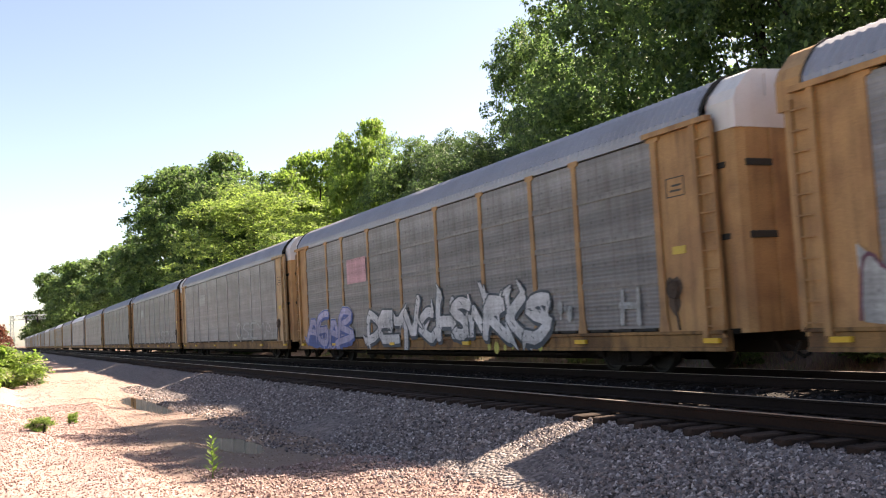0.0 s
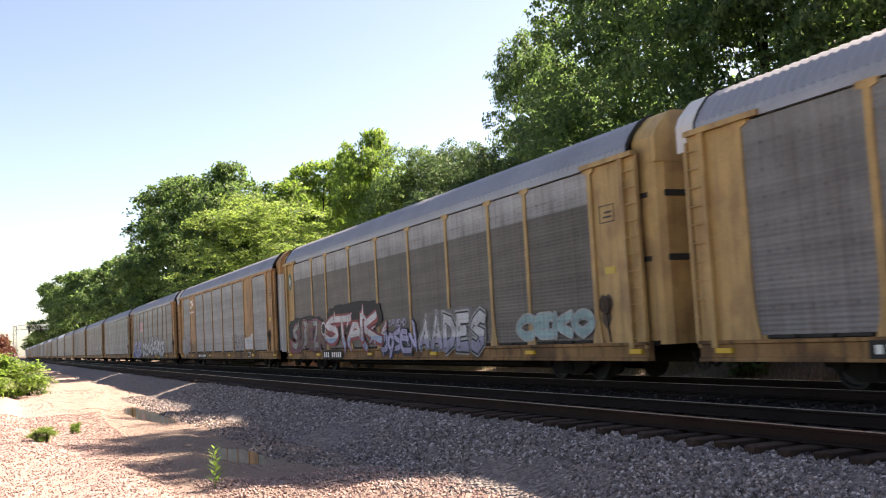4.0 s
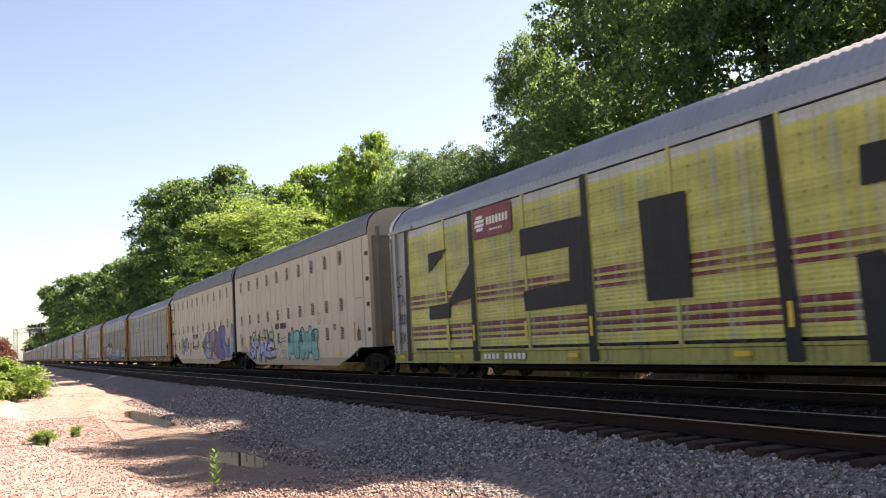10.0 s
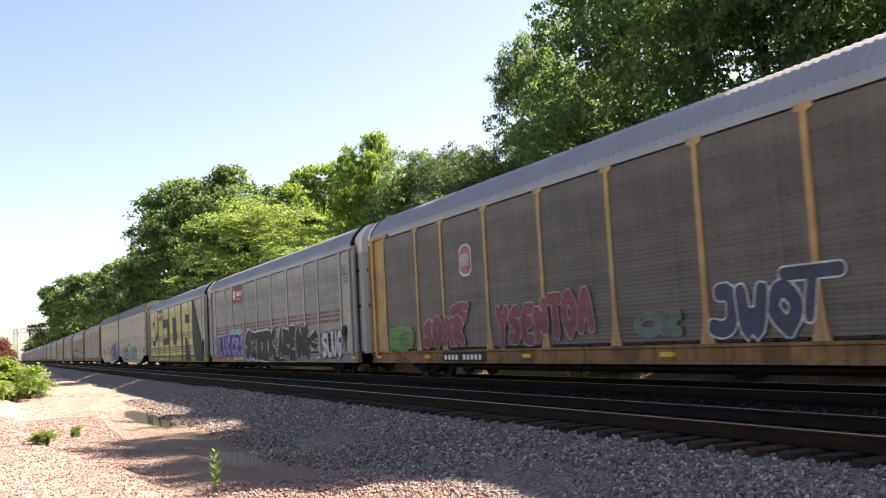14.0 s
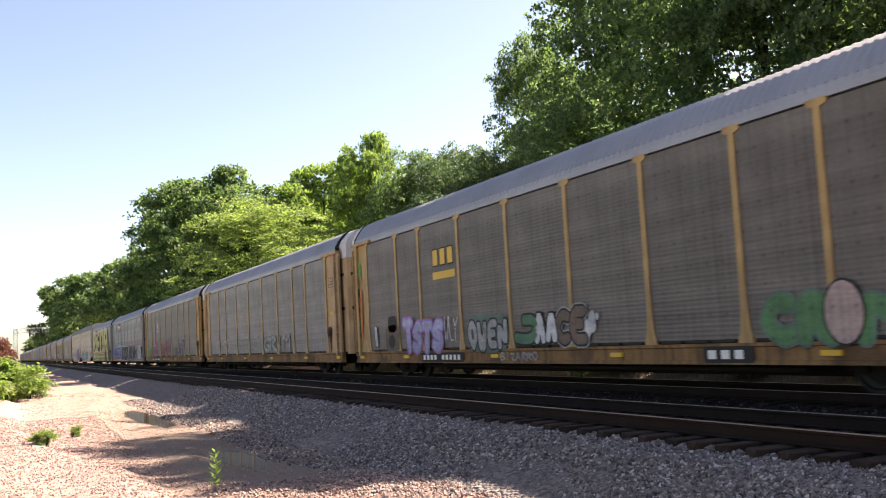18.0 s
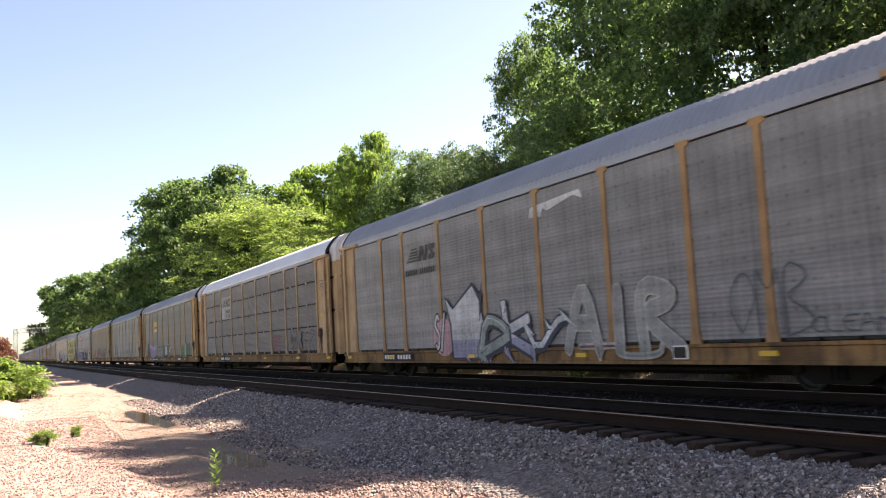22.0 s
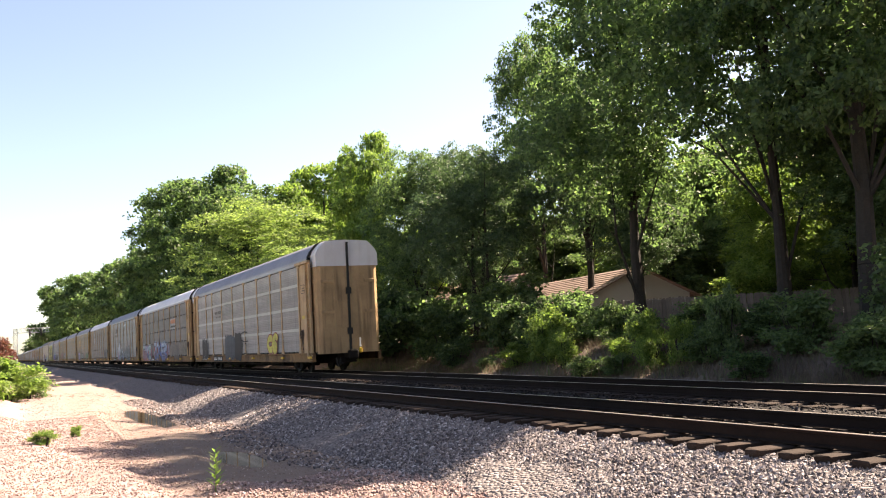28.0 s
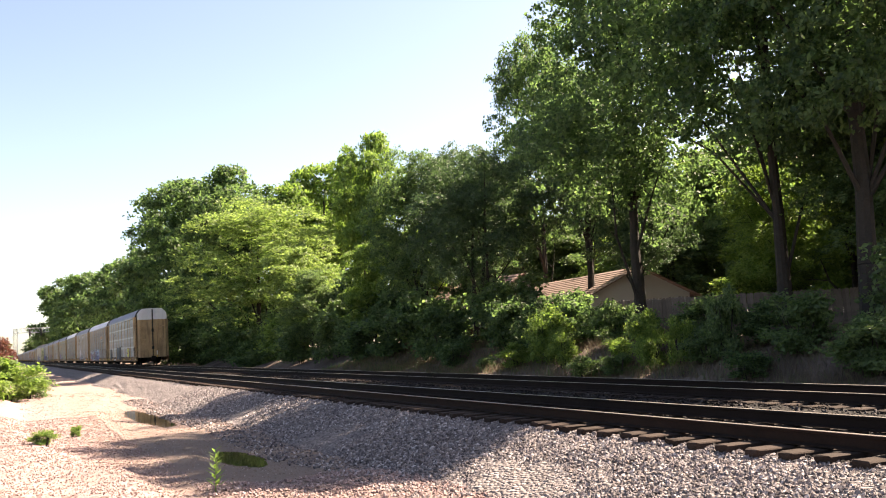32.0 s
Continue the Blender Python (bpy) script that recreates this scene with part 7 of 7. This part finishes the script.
rb = random.Random(21)
BUSHES = [(19.6, 44.5, 2.6, 1.5, DARK), (18.9, 41.8, 1.2, 0.8, DARK), (19.2, 33.0, 1.4, 0.5, BRIGHT), (19.8, 35.6, 2.0, 0.9, DARK), (21.4, 38.8, 2.0, 1.5, DARK), (20.9, 30.0, 1.1, 0.8, DARK), (21.4, 27.0, 1.4, 1.0, MID),
          (20.6, 23.2, 1.2, 1.0, DARK), (19.8, 21.0, 1.7, 1.1, MID), (21.5, 18.5, 2.4, 1.4, MID), (20.5, 48.0, 3.4, 2.2, DARK), (20.0, 52.0, 3.2, 2.1, DARK), (19.5, 56.5, 2.6, 1.7, DARK), (19.8, 62.0, 3.0, 1.9, MID),
          (19.0, 68.0, 3.0, 2.0, MID), (19.5, 73.0, 3.5, 2.2, BRIGHT), (19.0, 79.0, 3.2, 2.0, MID), (19.0, 86.0, 4.0, 2.4, DARK), (19.0, 94.0, 4.0, 2.6, DARK), (19.0, 103.0, 4.5, 2.8, DARK), (19.0, 113.0, 5.0, 3.0, DARK), (19.5, 125.0, 5.0, 3.0, DARK),
          (18.6, 38.0, 0.6, 0.5, MID), (18.2, 29.5, 0.7, 0.6, MID), (18.6, 28.0, 0.7, 0.6, MID), (18.3, 21.5, 0.8, 0.7, DARK), (19.0, 17.5, 1.4, 1.2, MID), (20.4, 34.5, 1.2, 0.9, DARK), (18.4, 80.0, 2.2, 1.8, DARK),
          (19.0, 33.5, 1.9, 0.7, SUNLIT), (18.8, 31.9, 1.3, 0.5, SUNLIT), (18.7, 35.4, 0.9, 0.8, SUNLIT), (18.9, 26.6, 1.1, 0.55, SUNLIT), (19.2, 25.4, 1.5, 0.5, SUNLIT), (19.3, 23.5, 2.1, 0.6, MID), (18.9, 17.9, 1.4, 0.7, MID), (21.6, 33.6, 1.5, 1.2, DARK), (22.0, 36.5, 2.2, 1.3, DARK), (22.5, 72.0, 4.5, 2.6, DARK), (22.5, 80.0, 5.0, 3.0, DARK), (23.0, 90.0, 5.5, 3.2, DARK), (24.0, 101.0, 6.0, 3.4, DARK), (25.5, 112.0, 6.5, 3.6, DARK), (21.0, 118.0, 6.0, 3.6, DARK), (21.5, 107.0, 6.0, 3.4, DARK), (22.0, 130.0, 7.0, 4.0, DARK), (22.0, 143.0, 7.0, 4.2, DARK), (21.5, 96.0, 5.5, 3.0, DARK), (21.5, 156.0, 7.5, 4.5, DARK), (22.5, 43.0, 3.5, 2.0, MID), (22.0, 56.0, 4.0, 2.4, DARK), (22.5, 65.0, 5.0, 2.8, MID), (22.5, 15.5, 2.6, 1.6, DARK), (23.5, 12.0, 3.0, 1.8, DARK), (19.6, 34.4, 2.0, 0.8, SUNLIT), (19.4, 27.4, 1.7, 0.7, SUNLIT), (19.1, 28.9, 1.1, 0.6, BRIGHT), (20.5, 39.5, 2.4, 1.1, DARK), (20.6, 30.9, 1.6, 0.9, MID), (19.2, 24.2, 1.0, 0.8, MID)]
for i, (x, y, h, r, mt) in enumerate(BUSHES):
    bush(x, y, h, r, mt, {SUNLIT: "bright green sapling bush on the railway bank", BRIGHT: "bright green sapling bush on the railway bank", MID: "leafy green bush on the railway bank", DARK: "dark shaded bush on the railway bank"}[mt], i)
# verge growth on the camera's side
bush(0.2, 54.0, 2.0, 1.7, BRIGHT, "leafy green weeds at the edge of the verge", 51)
bush(-1.6, 50.0, 2.6, 1.8, BRIGHT, "leafy green weeds at the edge of the verge", 52)
bush(1.3, 57.0, 1.3, 1.0, MID, "leafy green weeds at the edge of the verge", 53)
bush(0.75, 22.9, 0.34, 0.28, BRIGHT, "small clump of green weeds on the gravel", 54)
bush(1.75, 28.5, 0.3, 0.16, BRIGHT, "small clump of green weeds on the gravel", 57)
bush(-0.1, 100.0, 3.6, 1.3, "leaf_red", "reddish-leaved small tree beside the line", 55)
bush(-3.0, 75.0, 3.0, 2.4, MID, "green bush beside the line", 56)


def dry_weeds(n, xr, yr, hmax, seed):
    """Dry stalks and grass blades on the bank."""
    r = np.random.RandomState(seed)
    x, y = r.uniform(*xr, n), r.uniform(*yr, n)
    z = ground_height(x, y)
    h = r.uniform(0.3, 1.0, n) * hmax
    lean = r.normal(size=(n, 2)) * 0.35
    w = 0.012
    a = np.stack([x - w, y, z - 0.03], -1)
    b = np.stack([x + w, y + w, z - 0.03], -1)
    c = np.stack([x + lean[:, 0] * h, y + lean[:, 1] * h, z + h], -1)
    return mesh_np("dry_weeds", np.stack([a, b, c], 1).reshape(-1, 3), np.arange(n * 3).reshape(-1, 3))


tagged(piece("dry_weeds", dry_weeds(16000, (18.0, 22.0), (12, 56), 0.45, 4), M["dry"]), "dry brown weeds and stalks on the bank", "weeds", kind="stuff")
tagged(piece("dry_litter", dry_weeds(26000, (17.2, 22.5), (11, 60), 0.16, 8), M["dry"]), "brown twigs and leaf litter on the bank", "litter", kind="stuff")
tagged(piece("grass_blades", dry_weeds(5000, (17.8, 23), (10, 60), 0.4, 5), M["leaf_dark"]), "green grass blades on the bank", "grass", kind="stuff")


def sprig(x, y, height, label, seed):
    """A single upright leafy stalk."""
    r = random.Random(seed)
    t = tagged(new("weed_stalk"), label, "weed")
    t.matrix_basis = pose(x, y, float(ground_height(np.array(x), np.array(y))))
    bm = bmesh.new()
    rod(bm, (0, 0, -0.05), (0.015, 0.01, height), 0.008, 0.003, 6)
    part("stalk", bm, M["leaf_bright"], t)
    for i in range(30):
        z = height * (0.12 + 0.88 * i / 30)
        a = i * 2.39
        d = Vector((math.cos(a), math.sin(a), 0.7))
        n = Vector((-d.y, d.x, 0)).normalized()
        k = 0.15 * (1.15 - 0.5 * i / 30)
        p = Vector((0.01, 0, z))
        bm = bmesh.new()
        vs = [bm.verts.new(q) for q in (p, p + d * k * 0.5 + n * k * 0.2, p + d * k + Vector((0, 0, -0.01)), p + d * k * 0.5 - n * k * 0.2)]
        bm.faces.new(vs)
        part("leaf", bm, M["leaf_bright"], t)


sprig(2.75, 14.6, 0.62, "upright green weed stalk on the gravel edge", 3)

# ---- houses and fence behind the trees ----
M["siding"] = surf("pale_siding", (0.38, 0.355, 0.32), 0.7, var=0.08)
M["shingle"] = surf("brown_shingles", (0.19, 0.122, 0.098), 0.85, var=0.3, scale=3, fine=30, rnd=0.2)
M["board"] = surf("grey_brown_boards", (0.145, 0.108, 0.096), 0.85, var=0.3, scale=3, fine=25, rnd=0.2)
M["pane"] = surf("window_glass", (0.03, 0.035, 0.04), 0.1, var=0.05, bump=0)


def house(x, y, turn, w, d, wall, rise, label):
    h = tagged(new("house"), label, "house", "houses beyond the fence")
    h.matrix_basis = pose(x, y, 0.8, 0, 0, turn)
    bm = bmesh.new()
    prism(bm, [(-w / 2, 0), (w / 2, 0), (w / 2, wall), (0, wall + rise), (-w / 2, wall)], 1, -d / 2, d / 2)
    part("wall", bm, M["siding"], h)
    for s in (-1, 1):
        roof = new("roof")
        roof.parent = h
        roof["label"] = "brown shingled roof slope"
        ang = math.atan2(rise, w / 2)
        long = math.hypot(w / 2, rise) + 0.45
        bm = bmesh.new()
        n = 12
        for i in range(n):
            a, b = long * i / n, long * (i + 1) / n + 0.03
            pa, pb = (s * a * math.cos(ang), wall + rise + 0.03 - a * math.sin(ang)), (s * b * math.cos(ang), wall + rise + 0.06 - b * math.sin(ang))
            vs = [bm.verts.new(q) for q in ((pa[0], -d / 2 - 0.4, pa[1]), (pa[0], d / 2 + 0.4, pa[1]), (pb[0], d / 2 + 0.4, pb[1]), (pb[0], -d / 2 - 0.4, pb[1]))]
            lo = [bm.verts.new(v.co - Vector((0, 0, 0.05))) for v in vs]
            bm.faces.new(vs), bm.faces.new(lo[::-1])
            for j in range(4):
                bm.faces.new((vs[j], lo[j], lo[(j + 1) % 4], vs[(j + 1) % 4]))
        part("shingle_cover", bm, M["shingle"], roof)
    for y0 in (-d / 4, d / 4):
        bm = bmesh.new()
        box(bm, -w / 2 - 0.03, -w / 2 + 0.02, y0 - 0.5, y0 + 0.5, 1.0, 2.1)
        win = part("window", bm, M["pane"], h)
        bm = bmesh.new()
        for a, b in ((-0.58, -0.5), (0.5, 0.58)):
            box(bm, -w / 2 - 0.06, -w / 2 + 0.0, y0 + a, y0 + b, 0.92, 2.18)
        for a, b in ((0.92, 1.0), (2.1, 2.18)):
            box(bm, -w / 2 - 0.06, -w / 2 + 0.0, y0 - 0.5, y0 + 0.5, a, b)
        part("frame", bm, M["siding"], win)
    return h


house(29.8, 47.8, -8, 5.6, 13.0, 2.05, 1.35, "low house with brown shingled roof behind trees")
house(28.6, 58.6, 12, 7.0, 8.0, 2.3, 1.8, "pale house with brown roof behind the trees")
house(35.0, 22.2, 75, 7.0, 9.0, 2.5, 1.6, "low dark-roofed house behind the fence")


def fence(x0, y0, x1, y1, height, label):
    f = tagged(new("board_fence"), label, "fence")
    f.matrix_basis = pose(x0, y0, 0)
    dx, dy = x1 - x0, y1 - y0
    n = int(math.hypot(dx, dy) / 0.138)
    r = random.Random(9)
    turn = math.degrees(math.atan2(dy, dx))

    def board():
        bm = bmesh.new()
        prism(bm, [(-0.07, 0), (0.07, 0), (0.07, height - 0.05), (0.035, height), (-0.035, height), (-0.07, height - 0.05)], 1, -0.011, 0.011)
        return bm
    for i in range(n):
        t = i / n
        z = float(ground_height(np.array(x0 + dx * t), np.array(y0 + dy * t)))
        piece("board", shared(("fence_board", height), board), M["board"], f, pose(dx * t + 0.012 * (i % 2), dy * t + 0.012 * (i % 2), z - 0.05 + r.uniform(-0.03, 0.03), 0, r.uniform(-0.6, 0.6), turn))
    for i in range(0, n, 15):
        t = i / n
        z = float(ground_height(np.array(x0 + dx * t), np.array(y0 + dy * t)))
        bm = bmesh.new()
        box(bm, 0.02, 0.11, -0.045, 0.045, z - 0.3, z + height - 0.1)
        part("post", bm, M["board"], f, m=pose(dx * t, dy * t, 0))


fence(24.0, 36.3, 31.0, 27.0, 1.5, "weathered grey-brown board fence along the bank top")


def gantry():
    """A cantilever signal structure over the near track."""
    g = tagged(new("signal_gantry"), "grey lattice signal bridge over the tracks", "signal gantry")
    g.matrix_basis = pose(3.6, 330, -0.6)
    H = 11.2
    for x in (-0.5, 0.5):
        for y in (-0.4, 0.4):
            bm = bmesh.new()
            rod(bm, (x, y, 0), (x, y, H), 0.09)
            part("mast_leg", bm, M["steel"], g)
    bm = bmesh.new()
    for i in range(10):
        z0, z1 = H * i / 10, H * (i + 1) / 10
        for y in (-0.4, 0.4):
            rod(bm, (-0.5, y, z0), (0.5, y, z1), 0.05)
            rod(bm, (0.5, y, z0), (-0.5, y, z1), 0.05)
    part("mast_bracing", bm, M["steel"], g)
    for z in (H - 1.3, H):
        for y in (-0.4, 0.4):
            bm = bmesh.new()
            rod(bm, (-0.5, y, z), (9.5, y, z), 0.08)
            part("boom_chord", bm, M["steel"], g)
    bm = bmesh.new()
    for i in range(8):
        x0, x1 = -0.5 + 10 * i / 8, -0.5 + 10 * (i + 1) / 8
        for y in (-0.4, 0.4):
            rod(bm, (x0, y, H - 1.3), ((x0 + x1) / 2, y, H), 0.05)
            rod(bm, ((x0 + x1) / 2, y, H), (x1, y, H - 1.3), 0.05)
    part("boom_bracing", bm, M["steel"], g)
    for x in (4.0, 7.2):
        bm = bmesh.new()
        box(bm, x - 0.25, x + 0.25, -0.75, -0.6, H - 2.4, H - 0.3, 0.08)
        head = part("signal_head", bm, M["black"], g)
        for i in range(3):
            bm = bmesh.new()
            rod(bm, (x, -0.76, H - 2.2 + i * 0.75), (x, -1.1, H - 2.25 + i * 0.75), 0.16, seg=10)
            part("lamp_hood", bm, M["black"], head)


gantry()


def travel(t):
    """How far the train has gone along the track, nought near the sixteenth second."""
    a = t - 16
    return -0.809 + 15.2203 * a - 0.006176 * a * a + 0.00018687 * a ** 3


def motions():
    times = [i * 2.0 for i in range(17)]
    for car, centre in CARS:
        walk(car, [(t, pose(X2, centre + travel(t), 0)) for t in times])
    for w, a, along in ROLLERS:
        # wheels turn while they roll past the open view
        near = [i for i in range(0, 961) if 4 < along + a + travel(i / 30) < 75]
        if len(near) < 2:
            continue
        rows = [(0.0, pose(0, a, 0.46))] if near[0] > 0 else []
        for i in near:
            roll = -math.degrees((travel(i / 30) - travel(near[0] / 30)) / 0.46)
            rows.append((i / 30, pose(0, a, 0.46, roll)))
        if near[-1] < 960:
            rows.append((32.0, rows[-1][1]))
        walk(w, rows)


motions()
